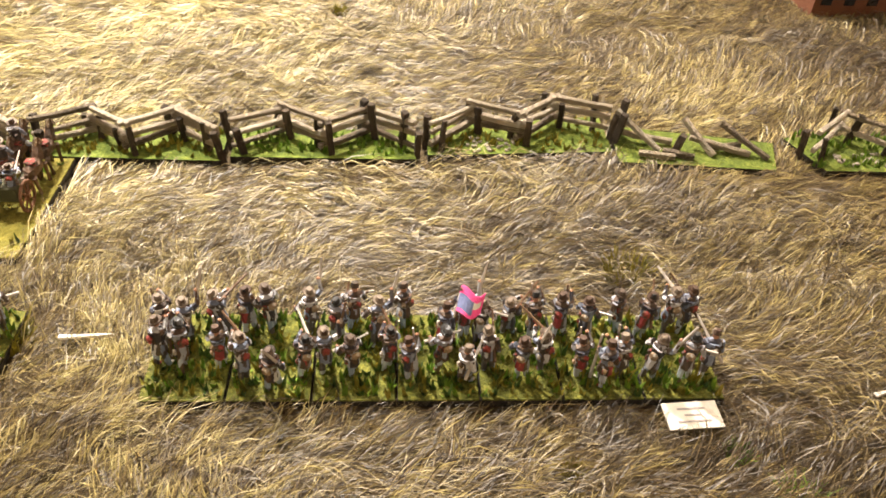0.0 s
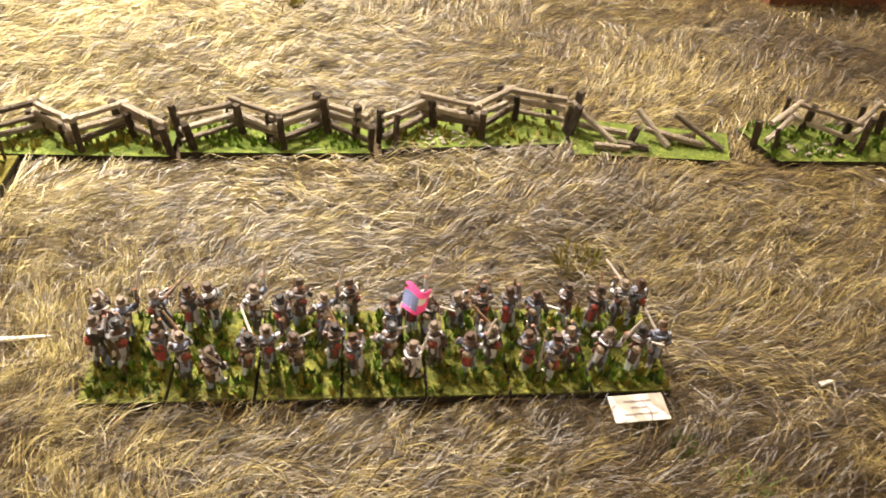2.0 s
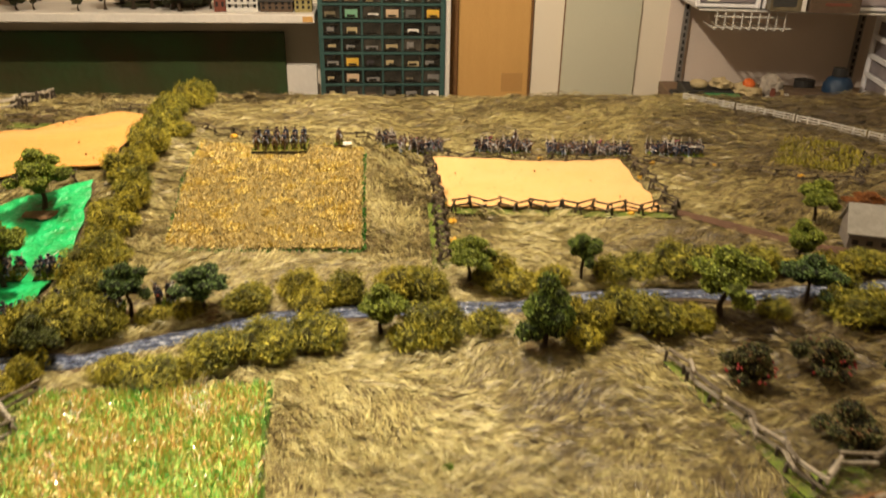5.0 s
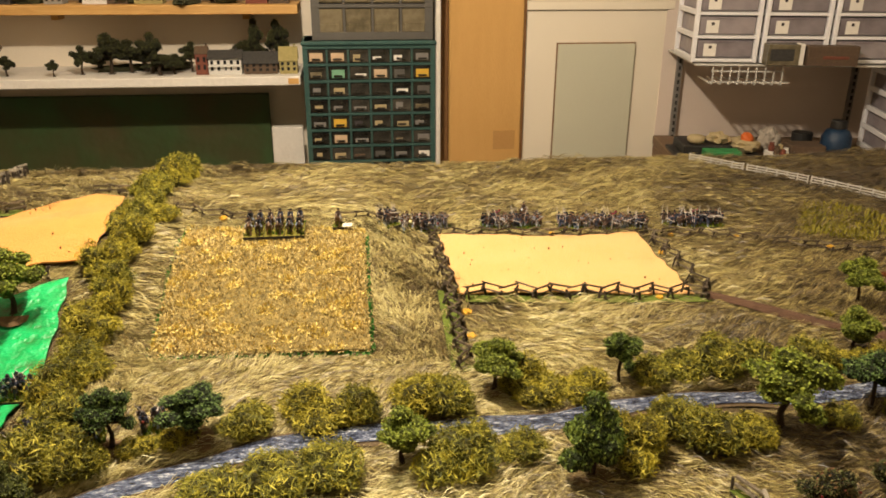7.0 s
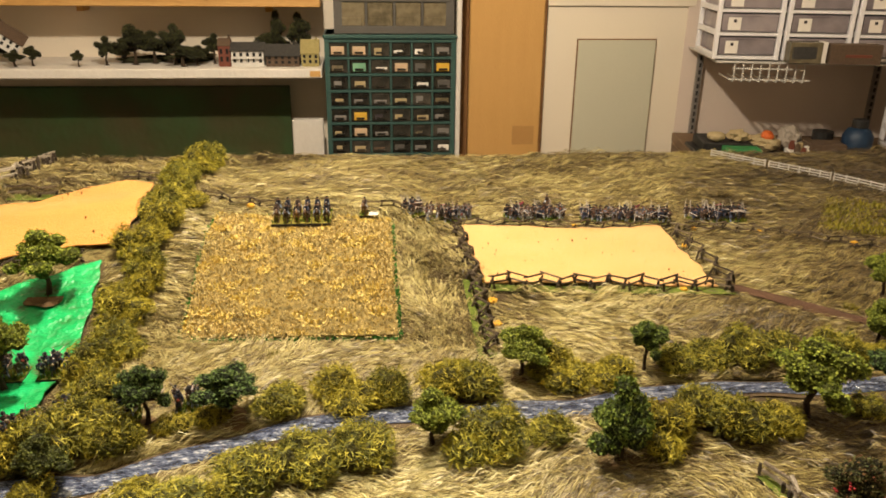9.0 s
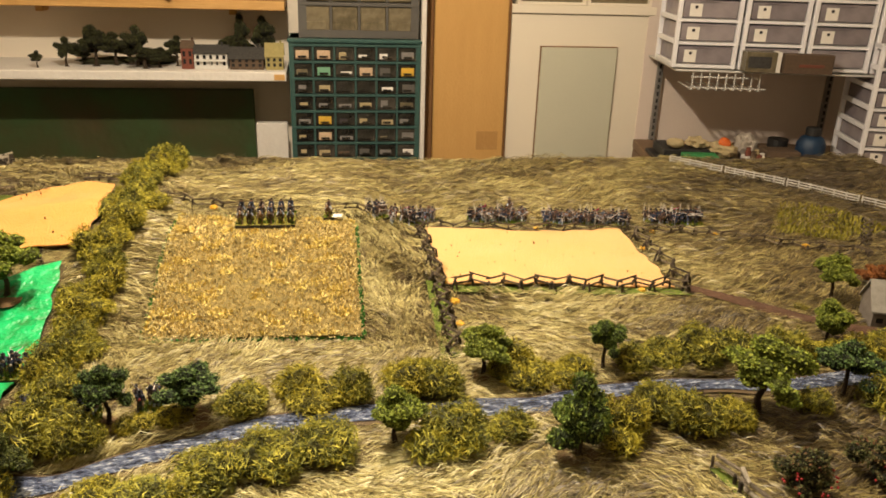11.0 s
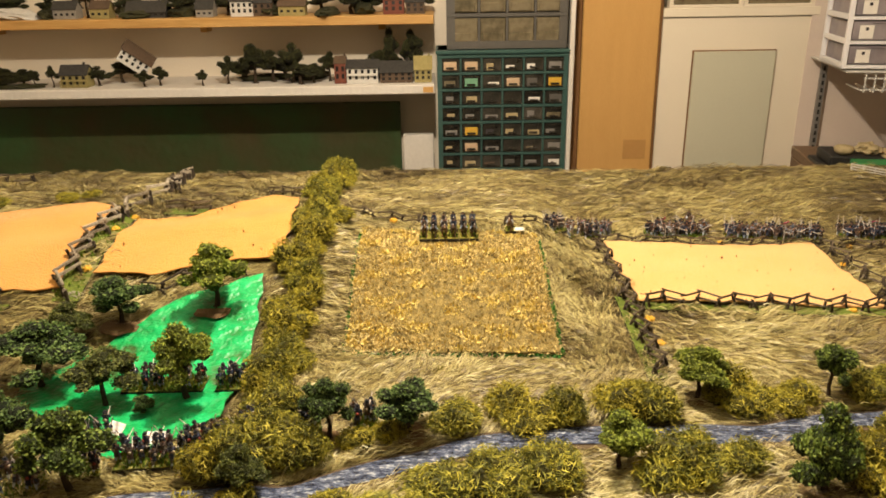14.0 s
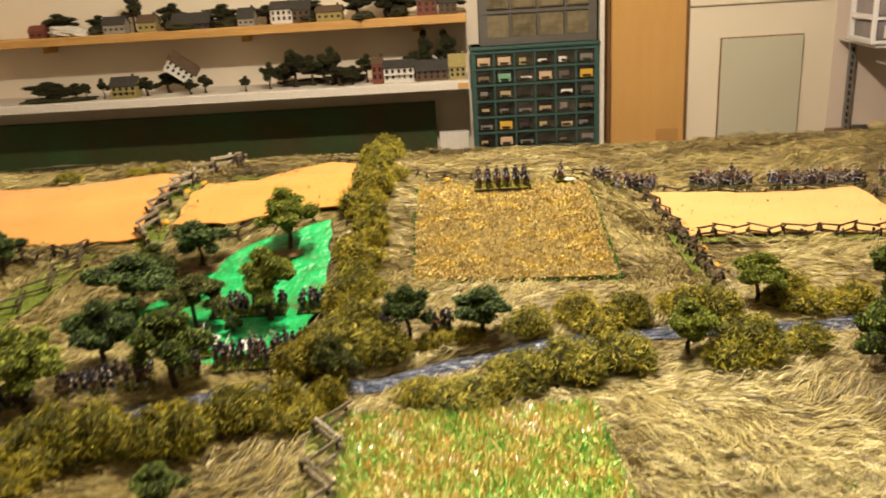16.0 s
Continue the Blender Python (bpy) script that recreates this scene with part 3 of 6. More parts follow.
FADED = material("faded_ink", [(0.30, 0.27, 0.27), (0.42, 0.38, 0.38)], 0.8)
INK = material("dark_ink", [(0.03, 0.025, 0.03), (0.06, 0.05, 0.05)], 0.8)
CREAMBIT = material("cream_contents", [(0.50, 0.32, 0.18), (0.66, 0.52, 0.36)], 0.8, 90)
YELLOWBIT = material("yellow_contents", [(0.60, 0.34, 0.03), (0.72, 0.46, 0.06)], 0.7, 90)
GREENBIT = material("pale_green_contents", [(0.14, 0.34, 0.2), (0.22, 0.42, 0.28)], 0.8, 90)
STEEL = material("white_coated_wire", [(0.5, 0.48, 0.45), (0.62, 0.6, 0.56)], 0.4, 40, 0.05)
SLOT = material("grey_metal", [(0.22, 0.21, 0.2), (0.34, 0.32, 0.3)], 0.45, 40, 0.05, metal=0.5)
DESK = material("brown_desk", [(0.14, 0.085, 0.045), (0.22, 0.14, 0.08)], 0.6, 8, 0.1, stretch=(1, 6, 1))
REDPAINT = material("red_brick_paint", [(0.13, 0.04, 0.025), (0.20, 0.06, 0.035)], 0.8, 120)
WHITEPAINT = material("white_model_paint", [(0.56, 0.54, 0.50), (0.68, 0.66, 0.62)], 0.8, 120)
YELLOWPAINT = material("yellow_model_paint", [(0.24, 0.20, 0.07), (0.38, 0.32, 0.13)], 0.8, 120)
BROWNPAINT = material("brown_model_paint", [(0.07, 0.045, 0.03), (0.13, 0.085, 0.05)], 0.85, 120)
STONEPAINT = material("pale_stone_paint", [(0.20, 0.185, 0.16), (0.34, 0.32, 0.28)], 0.85, 120)
SLATE = material("dark_slate", [(0.025, 0.024, 0.024), (0.065, 0.06, 0.052)], 0.85, 160, 0.5)
DARKGLASS = material("dark_window", [(0.01, 0.01, 0.012), (0.03, 0.03, 0.03)], 0.2)
GREENBOX = material("green_box", [(0.03, 0.2, 0.06), (0.05, 0.27, 0.09)], 0.6, 60)
BLUEJUG = material("blue_jug", [(0.012, 0.03, 0.07), (0.02, 0.05, 0.10)], 0.35, 30)
ORANGEBIT = material("orange_plastic", [(0.6, 0.11, 0.02), (0.7, 0.18, 0.04)], 0.5, 60)
TANBIT = material("tan_bits", [(0.34, 0.26, 0.12), (0.52, 0.43, 0.26)], 0.8, 70)
BLACKBIT = material("black_plastic", [(0.012, 0.012, 0.012), (0.03, 0.028, 0.026)], 0.5, 60)
BAG = material("clear_bag", [(0.36, 0.31, 0.25), (0.55, 0.49, 0.42)], 0.3, 60, 0.8)


def drawer_cabinet():
    t = thing("drawer_cabinet", (-0.33, 2.735, -0.245), label="teal plastic cabinet of small smoky parts drawers", category="cabinet")
    W, Hh, D, cols, rows = 0.387, 0.415, 0.16, 6, 8
    body = box(0, W, 0.012, D, 0, Hh, 0.003)
    box(-0.004, W + 0.004, -0.002, D + 0.002, Hh - 0.012, Hh, 0.003, body)
    cw, rh = (W - 0.014) / cols, (Hh - 0.026) / rows
    part("body", body, GREENPLASTIC, t)
    for c in range(cols + 1):
        x = 0.007 + c * cw
        e = 0.007 if c in (0, cols) else 0.0028
        part("divider", box(x - e, x + e, 0.0, 0.0125, 0.006, Hh - 0.0125), GREENPLASTIC, t)
    for r in range(rows + 1):
        z = 0.008 + r * rh
        part("cross_rail", box(0.004, W - 0.004, -0.0012, 0.0122, z - 0.0035, z + 0.0035, 0.0006), GREENPLASTIC, t)
    bm = box(0.0035, cw - 0.0035, 0.002, 0.02, 0.005, rh - 0.006, 0.0012)
    box(cw * 0.3, cw * 0.7, -0.006, 0.004, 0.014, 0.019, 0.0008, bm)
    box(0.006, cw - 0.006, 0.000, 0.004, rh - 0.012, rh - 0.009, 0, bm)
    first = None
    kinds = {(7, 0): CREAMBIT, (7, 1): CREAMBIT, (7, 3): PAPER, (7, 4): PAPER, (6, 1): GREENBIT, (6, 3): CREAMBIT, (6, 5): YELLOWBIT, (5, 4): PAPER, (6, 2): PAPER,
             (3, 1): YELLOWBIT, (2, 1): CREAMBIT, (4, 0): TANBIT, (3, 2): INK, (1, 5): PAPER, (3, 3): TANBIT, (4, 3): TANBIT, (5, 1): TANBIT, (2, 0): TANBIT, (1, 1): TANBIT, (7, 5): SLOT, (4, 4): SLOT}
    rg = random.Random(4)
    for r in range(rows):
        for c in range(cols):
            m = pose(0.007 + c * cw, 0, 0.008 + r * rh)
            if first is None:
                first = part("drawer", bm, SMOKE, t)
                first.matrix_basis = m
                d = first
            else:
                d = shared("drawer", first.data, t, m)
            if (r, c) in kinds or rg.random() < 0.88:
                k = kinds.get((r, c), rg.choice([TANBIT, SLOT, BROWNPAINT, SLOT, GREYPLASTIC, CLOUDY]))
                big = k in (CREAMBIT, YELLOWBIT, GREENBIT)
                lo, hi = (0.010, 0.034) if big else (rg.uniform(0.008, 0.016), rg.uniform(0.022, 0.034))
                x0, x1 = (0.012, cw - 0.012) if big else (rg.uniform(0.008, 0.02), cw - rg.uniform(0.008, 0.03))
                b = box(x0, x1, -0.0008, 0.003, lo, hi, 0.0008)
                if k is PAPER:
                    box(x0 + 0.008, x0 + 0.016, -0.0016, 0.0, lo + 0.004, hi - 0.006, 0, b, None, 1)
                o = part("insert", b, [k, INK], d)
    return t


drawer_cabinet()


def organiser():
    t = thing("drawer_organiser", (-0.30, 2.75, 0.171), label="grey organiser with cloudy drawers on the teal cabinet", category="organiser")
    W, Hh, D, cols, rows = 0.352, 0.36, 0.15, 4, 4
    body = box(0, W, 0.012, D, 0, Hh, 0.003)
    cw, rh = (W - 0.024) / cols, (Hh - 0.024) / rows
    part("body", body, GREYPLASTIC, t)
    for c in range(cols + 1):
        x = 0.012 + c * cw
        e = 0.012 if c in (0, cols) else 0.003
        part("divider", box(x - e, x + e, 0, 0.0125, 0, Hh), GREYPLASTIC, t)
    for r in range(rows + 1):
        z = 0.012 + r * rh
        e = 0.011 if r == 0 else 0.005
        part("cross_rail", box(0, W, -0.0012, 0.0122, z - e, z + e, 0.0008), GREYPLASTIC, t)
    bm = box(0.004, cw - 0.004, 0.003, 0.02, 0.008, rh - 0.008, 0.002)
    box(0.01, cw - 0.012, 0.001, 0.006, 0.01, 0.035, 0.002, bm)
    f = None
    for r in range(rows):
        for c in range(cols):
            m = pose(0.012 + c * cw, 0, 0.012 + r * rh)
            if f is None:
                f = part("drawer", bm, CLOUDY, t)
                f.matrix_basis = m
            else:
                shared("drawer", f.data, t, m)
    return t


organiser()

card = thing("cardboard_sheet", (0.105, 2.80, FLOOR_Z), label="tall flat brown cardboard box leaning by the wall", category="cardboard")
card.matrix_basis = pose(0.097, 2.795, FLOOR_Z, -1.2, 0, 0)
part("panel", box(0.012, 0.243, 0, 0.05, 0, 1.75, 0.003), CARDBOARD, card)
part("edge_flap", box(-0.022, 0.010, 0.004, 0.06, 0, 1.75, 0.002), CARDBOARD_DARK, card, "side flap painted dark as its shadow side")
part("patch", box(0.155, 0.225, -0.0015, 0.001, 0.68, 0.74), material("tape_patch", [(0.44, 0.24, 0.075), (0.50, 0.28, 0.09)], 0.6, 10, 0.1), card, "darker tape patch")
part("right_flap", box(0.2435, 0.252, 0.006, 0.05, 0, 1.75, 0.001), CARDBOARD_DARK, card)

door = thing("door_1", (0, 0, 0), label="cream painted door with a sage green panel", category="door", kind="structure")
part("door_leaf", box(0.352, 0.80, 2.83, 2.87, FLOOR_Z, 0.245, 0.002), DOORPAINT, door)
part("panel", box(0.452, 0.70, 2.816, 2.831, FLOOR_Z + 0.3, 0.146, 0.001), SAGE, door, "flat sage green panel")
part("panel_edge", box(0.449, 0.703, 2.824, 2.8315, FLOOR_Z + 0.29, 0.1495, 0.0), CARDBOARD_DARK, door, "thin dark gap round the panel")
part("top_rail", box(0.35, 0.82, 2.822, 2.87, 0.2475, 0.274, 0.002), DOORPAINT, door)


def picture(x0, x1):
    t = thing("picture_frame", (0, 0, 0), label="cream framed print of small standing figures as plain bars", category="picture")
    z0, z1, y = 0.2745, 0.46, 2.835
    part("backing", box(x0, x1, y, y + 0.02, z0, z1), CLOUDY, t)
    f = box(x0 - 0.012, x1 + 0.012, y - 0.01, y + 0.021, z0, z0 + 0.008, 0.001)
    box(x0 - 0.012, x0, y - 0.01, y + 0.021, z0 + 0.008, z1, 0.001, f)
    box(x1, x1 + 0.012, y - 0.01, y + 0.021, z0 + 0.008, z1, 0.001, f)
    part("frame", f, DOORPAINT, t)
    n = 4
    b = None
    for k in range(n):
        x = x0 + (k + 0.5) * (x1 - x0) / n
        b = box(x - 0.006, x - 0.001, y - 0.002, y + 0.001, z0 + 0.02, z0 + 0.06, 0.001, b)
        box(x + 0.002, x + 0.007, y - 0.002, y + 0.001, z0 + 0.016, z0 + 0.06, 0.001, b)
        box(x - 0.009, x + 0.009, y - 0.002, y + 0.001, z0 + 0.06, z0 + 0.12, 0.002, b)
    part("print_bars", b, BROWNPAINT, t)


picture(0.378, 0.575)
picture(0.601, 0.79)


# ---- drawers, wire shelf and desk at the far right ----
def drawer_unit(m, rows, label, rh=0.062, w=0.18, d=0.2):
    t = thing("drawer_unit", (0, 0, 0), label=label, category="drawers", group="white drawer units")
    t.matrix_basis = m
    hh = rows * rh + 0.014
    body = box(0, w, 0.004, d, 0, 0.008, 0.001)
    box(0, w, 0.004, d, hh - 0.008, hh, 0.001, body)
    for x in (0, w - 0.012):
        for y in (0, d - 0.014):
            box(x, x + 0.012, y, y + 0.014, 0, hh, 0.0015, body)
    for r in range(rows + 1):
        z = r * rh + 0.002
        for x in (0, w - 0.008):
            box(x, x + 0.008, 0.014, d - 0.014, z, z + 0.014, 0.001, body)
        box(0.012, w - 0.012, 0.002, d, z, z + 0.008, 0.0, body)
    part("frame", body, WHITEPLASTIC, t)
    bm = box(0.0135, w - 0.0135, 0.006, d - 0.01, 0.012, rh - 0.003, 0.003)
    box(0.06, w - 0.06, 0.003, 0.007, rh - 0.008, rh - 0.004, 0.001, bm)
    lab = box(0.032, 0.066, 0.0035, 0.0062, 0.016, 0.05, 0)
    f = l = g = None
    for r in range(rows):
        mm = pose(0, 0, r * rh)
        if f is None:
            f = part("drawer", bm, HAZEPLASTIC, t)
            f.matrix_basis = mm
            l = part("label_card", lab, PAPER, f)
            g = part("emblem", box(0.045, 0.053, 0.002, 0.0034, 0.037, 0.045, 0.001), INK, f, "dark emblem printed on the card")
        else:
            o = shared("drawer", f.data, t, mm)
            shared("label_card", l.data, o, pose(0, 0, 0))
            shared("emblem", g.data, o, pose(0, 0, 0))
    return t


turn_e = -9.0
shelf_m = pose(0.745, 2.50, 0.128, 0, 0, turn_e)
for k in range(4):
    drawer_unit(shelf_m @ pose(0.188 * k, 0, 0.004), 5, "white plastic drawer unit with hazy labelled drawers")
ws = thing("wire_shelf", (0, 0, 0), label="white wire shelf on slotted wall standards", category="shelf")
ws.matrix_basis = shelf_m
bm = box(0.012, 1.1, -0.008, 0.32, -0.005, 0.0, 0.001)
part("deck", bm, STEEL, ws)


def wire_rack(x0, x1):
    part("wire_lip", box(x0 - 0.004, x1 + 0.004, -0.0145, -0.0105, -0.020, -0.016), STEEL, ws)
    part("wire_lip", box(x0 - 0.01, x1 + 0.02, -0.0145, -0.0105, -0.050, -0.046), STEEL, ws)
    n = 8
    for k in range(n + 1):
        x = x0 + k * (x1 - x0) / n
        b = box(x - 0.0018, x + 0.0018, -0.0165, -0.0145, -0.050, -0.006)
        box(x - 0.0018, x + 0.0018, -0.0165, 0.12, -0.0545, -0.0505, 0, b)
        part("wire", b, STEEL, ws)


wire_rack(0.06, 0.25)
wire_rack(0.62, 0.85)
std = box(-0.009, 0.009, 0.30, 0.312, -0.34, -0.013)
for k in range(14):
    box(-0.003, 0.003, 0.297, 0.301, -0.325 + k * 0.022, -0.312 + k * 0.022, 0, std, None, 1)
st = part("standard", std, [SLOT, BLACKBIT], ws, "slotted metal wall standard")
st.location = (0.05, 0, 0)
shared("standard", st.data, ws, pose(0.6, 0, 0))
# two game boxes lean on the front of the shelf
b1 = thing("game_box", (0, 0, 0), label="small grey printed game box on the shelf edge", category="box")
b1.matrix_basis = shelf_m @ pose(0.19, -0.05, 0.004)
part("lid", box(0, 0.085, 0, 0.04, 0, 0.055, 0.001), CLOUDY, b1)
part("print", box(0.006, 0.07, -0.001, 0.001, 0.012, 0.043, 0.002), SLATE, b1, "dark printed picture bars")
part("spine", box(0.0855, 0.098, 0.002, 0.04, 0.0, 0.056, 0.001), PAPER, b1)
b2 = thing("game_box", (0, 0, 0), label="dark brown printed game box on the shelf edge", category="box")
b2.matrix_basis = shelf_m @ pose(0.295, -0.055, 0.004)
part("lid", box(0, 0.135, 0, 0.04, 0, 0.052, 0.001), BROWNPAINT, b2)
part("print", box(0.04, 0.11, -0.001, 0.001, 0.018, 0.026, 0.001), REDPAINT, b2, "dull red printed bars")

# the return wall that carries the shelf
rw = box(0, 1.3, 0.33, 0.36, FLOOR_Z - 0.128, CEIL_Z - 0.128)
bmesh.ops.transform(rw, matrix=shelf_m, verts=rw.verts[:])
tagged(obj("wall_alcove", rw, material("dull_alcove_paint", [(0.64, 0.54, 0.47), (0.70, 0.60, 0.52)], 0.8, 5, 0.08, 40)), "dull brown alcove wall behind the wire shelf", "wall", kind="structure")

desk_m = pose(0.735, 2.50, -0.145, 0, 0, turn_e)
dk = thing("side_desk", (0, 0, 0), label="brown wooden desk beyond the table covered in clutter", category="desk")
dk.matrix_basis = desk_m
part("desktop", box(0.0, 1.2, -0.22, 0.31, -0.03, 0, 0.003), DESK, dk)
part("side_panel", box(0.0, 0.03, -0.2, 0.3, -0.69, -0.031, 0.002), DESK, dk)
part("side_panel", box(1.1, 1.13, -0.2, 0.3, -0.69, -0.031, 0.002), DESK, dk)


def lathe(profile, seg=16):
    bm = bmesh.new()
    rings = [[bm.verts.new((r * math.cos(2 * math.pi * k / seg), r * math.sin(2 * math.pi * k / seg), z)) for k in range(seg)] for r, z in profile]
    for a, b in zip(rings, rings[1:]):
        for k in range(seg):
            bm.faces.new((a[k], a[(k + 1) % seg], b[(k + 1) % seg], b[k]))
    bm.faces.new(rings[0][::-1]), bm.faces.new(rings[-1])
    return bm


def crumple(seed, size, flat=0.6):
    bm = bmesh.new()
    bmesh.ops.create_icosphere(bm, subdivisions=3, radius=size)
    for v in bm.verts:
        k = 1 + 0.45 * noise.noise(v.co * (2.2 / size) + Vector((seed, 0, 0)))
        v.co = Vector((v.co.x * k, v.co.y * k, v.co.z * k * flat))
    return bm


def put(name, bm, mat, m, label, category, smooth=False):
    ob = obj(name, bm, mat, None, "", smooth)
    ob.matrix_basis = desk_m @ m
    return tagged(ob, label, category)


put("dish", lathe([(0.010, 0), (0.024, 0.008), (0.027, 0.018), (0.021, 0.024), (0.008, 0.027)]), TANBIT, pose(0.06, 0.03, 0.040), "tan shallow dish turned over on the tray", "dish", True)
put("tray", box(0.0, 0.25, -0.06, 0.14, 0, 0.012, 0.003), BLACKBIT, pose(0, 0, 0), "black tray of hobby clutter on the desk", "tray")
put("low_box", box(0.02, 0.16, 0.0, 0.13, 0.0125, 0.04, 0.003), BLACKBIT, pose(0, 0, 0), "low dark cardboard box on the tray", "box")
put("green_box", box(0.07, 0.17, -0.055, -0.002, 0.0125, 0.036, 0.002), GREENBOX, pose(0, 0, 0), "flat green cardboard box", "box")
put("scrap_pile", crumple(3, 0.045, 0.5), TANBIT, pose(0.205, 0.05, 0.034), "heap of pale modelling scraps", "scraps")
put("scrap_pile", crumple(8, 0.03, 0.6), TANBIT, pose(0.13, 0.05, 0.052), "small heap of tan scraps on the box", "scraps")
put("orange_cap", lathe([(0.015, 0), (0.018, 0.005), (0.018, 0.015), (0.013, 0.02), (0.005, 0.022)]), ORANGEBIT, pose(0.205, 0.04, 0.050, 30, 20, 0), "bright orange plastic cap on the scraps", "cap", True)
put("paper_slip", box(0.15, 0.22, -0.1, -0.07, 0.0, 0.006, 0.001), PAPER, pose(0, 0, 0), "white paper slip on the desk", "paper")
put("plastic_bag", crumple(5, 0.034, 1.1), BAG, pose(0.295, 0.10, 0.034), "crumpled translucent plastic bag", "bag")
put("paint_tray", box(0.27, 0.42, -0.06, 0.06, 0, 0.02, 0.003), PAPER, pose(0, 0, 0), "shallow white tray holding paint pots", "tray")
put("dark_case", box(0.32, 0.42, -0.01, 0.06, 0.0205, 0.046, 0.003), BROWNPAINT, pose(0, 0, 0), "dark brown case lying on the paint tray", "case")
for k in range(5):
    put("paint_pot", lathe([(0.009, 0), (0.009, 0.014), (0.007, 0.016), (0.007, 0.024), (0.004, 0.025)], 10), [REDPAINT, WHITEPAINT, BROWNPAINT, TANBIT, REDPAINT][k], pose(0.283 + 0.016 * (k % 2), -0.05 + 0.022 * k, 0.0205), "small paint pot in the tray", "paint pot")
put("black_pot", lathe([(0.02, 0), (0.02, 0.03), (0.03, 0.032), (0.03, 0.058), (0.02, 0.06)]), BLACKBIT, pose(0.40, 0.12, 0.0), "black capped pot behind the tray", "pot")
jug = thing("blue_jug", (0, 0, 0), label="dark blue jug with a black screw cap", category="jug")
jug.matrix_basis = desk_m @ pose(0.475, 0.06, 0)
part("body", lathe([(0.036, 0), (0.042, 0.01), (0.042, 0.06), (0.032, 0.078), (0.02, 0.084)]), BLUEJUG, jug, "", True)
part("cap", lathe([(0.022, 0.0845), (0.022, 0.105), (0.02, 0.108)]), BLACKBIT, jug)
tower_m = pose(1.285, 2.36, -0.134, 0, 0, -15)
drawer_unit(tower_m, 6, "tall white drawer tower with labelled drawers on the desk", 0.056, 0.19, 0.22)


# ---- model houses on the shelves ----
def model_house(m, w, d, h, rise, wall, roof, label, chimney=True, porch=False):
    t = thing("model_house", (0, 0, 0), label=label, category="model house")
    w, d, h, rise = w * 1.12, d * 1.1, h * 1.3, rise * 1.3
    t.matrix_basis = m
    bm = box(-w / 2, w / 2, -d / 2, d / 2, 0, h)
    for x in (-w / 2, w / 2):
        pts = [(x, -d / 2, h), (x, d / 2, h), (x, 0, h + rise)]
        bm.faces.new([bm.verts.new(p) for p in (pts if x > 0 else pts[::-1])])
    part("wall", bm, wall, t)
    r = bmesh.new()
    o = w * 0.05
    for s in (-1, 1):
        a = [(-w / 2 - o, s * (d / 2 + o), h - o * rise / (d / 2)), (w / 2 + o, s * (d / 2 + o), h - o * rise / (d / 2)), (w / 2 + o, 0, h + rise), (-w / 2 - o, 0, h + rise)]
        lo = [r.verts.new((x, y, z + 0.0004)) for x, y, z in a]
        hi = [r.verts.new((x, y, z + 0.0024)) for x, y, z in a]
        r.faces.new(lo), r.faces.new(hi)
        for k in range(4):
            r.faces.new((lo[k], lo[(k + 1) % 4], hi[(k + 1) % 4], hi[k]))
    bmesh.ops.recalc_face_normals(r, faces=r.faces[:])
    part("roof", r, roof, t)
    n = max(2, round(w / 0.018))
    win = None
    for k in range(n):
        x = -w / 2 + (k + 0.5) * w / n
        for z0 in ([0.25, 0.62] if h > 0.03 else [0.35]):
            b = box(-w / n * 0.22, w / n * 0.22, -0.0008, 0.001, 0, h * 0.24)
            mm = pose(x, -d / 2, h * z0)
            if win is None:
                win = part("window", b, DARKGLASS, t)
                win.matrix_basis = mm
            else:
                b.free()
                shared("window", win.data, t, mm)
    if chimney:
        part("chimney", box(w * 0.3, w * 0.3 + 0.006, -0.003, 0.003, h + rise * 0.5, h + rise + 0.009), roof, t)
    if porch:
        b = box(-w / 2, w / 2, -d / 2 - 0.012, -d / 2 - 0.001, h * 0.5, h * 0.55)
        for k in range(5):
            x = -w / 2 + 0.002 + k * (w - 0.004) / 4
            box(x - 0.001, x + 0.001, -d / 2 - 0.011, -d / 2 - 0.009, 0, h * 0.5, 0, b)
        part("porch", b, wall, t)
    return t


LOW, HIGH = 0.0795, 0.2705


def sx(px):
    return -1.69 + px * 0.001725


for px, w, h, rise, wall, roof, label, porch in (
        (165, 0.07, 0.03, 0.018, YELLOWPAINT, SLATE, "yellow model house with a dark roof on the shelf", True),
        (622, 0.03, 0.045, 0.014, REDPAINT, BROWNPAINT, "narrow red brick model house", False),
        (660, 0.082, 0.036, 0.014, WHITEPAINT, SLATE, "white columned model house with a grey roof", True),
        (718, 0.085, 0.026, 0.02, BROWNPAINT, SLATE, "dark timber model cabin", False),
        (764, 0.045, 0.03, 0.026, YELLOWPAINT, YELLOWPAINT, "small yellow model house at the shelf end", False)):
    model_house(pose(sx(px), 2.76, LOW), w, 0.045, h, rise, wall, roof, label, True, porch)
model_house(pose(sx(250), 2.80, LOW + 0.05, 0, 38, 20), 0.08, 0.045, 0.03, 0.02, WHITEPAINT, BROWNPAINT, "white model house propped on its side among trees", False)
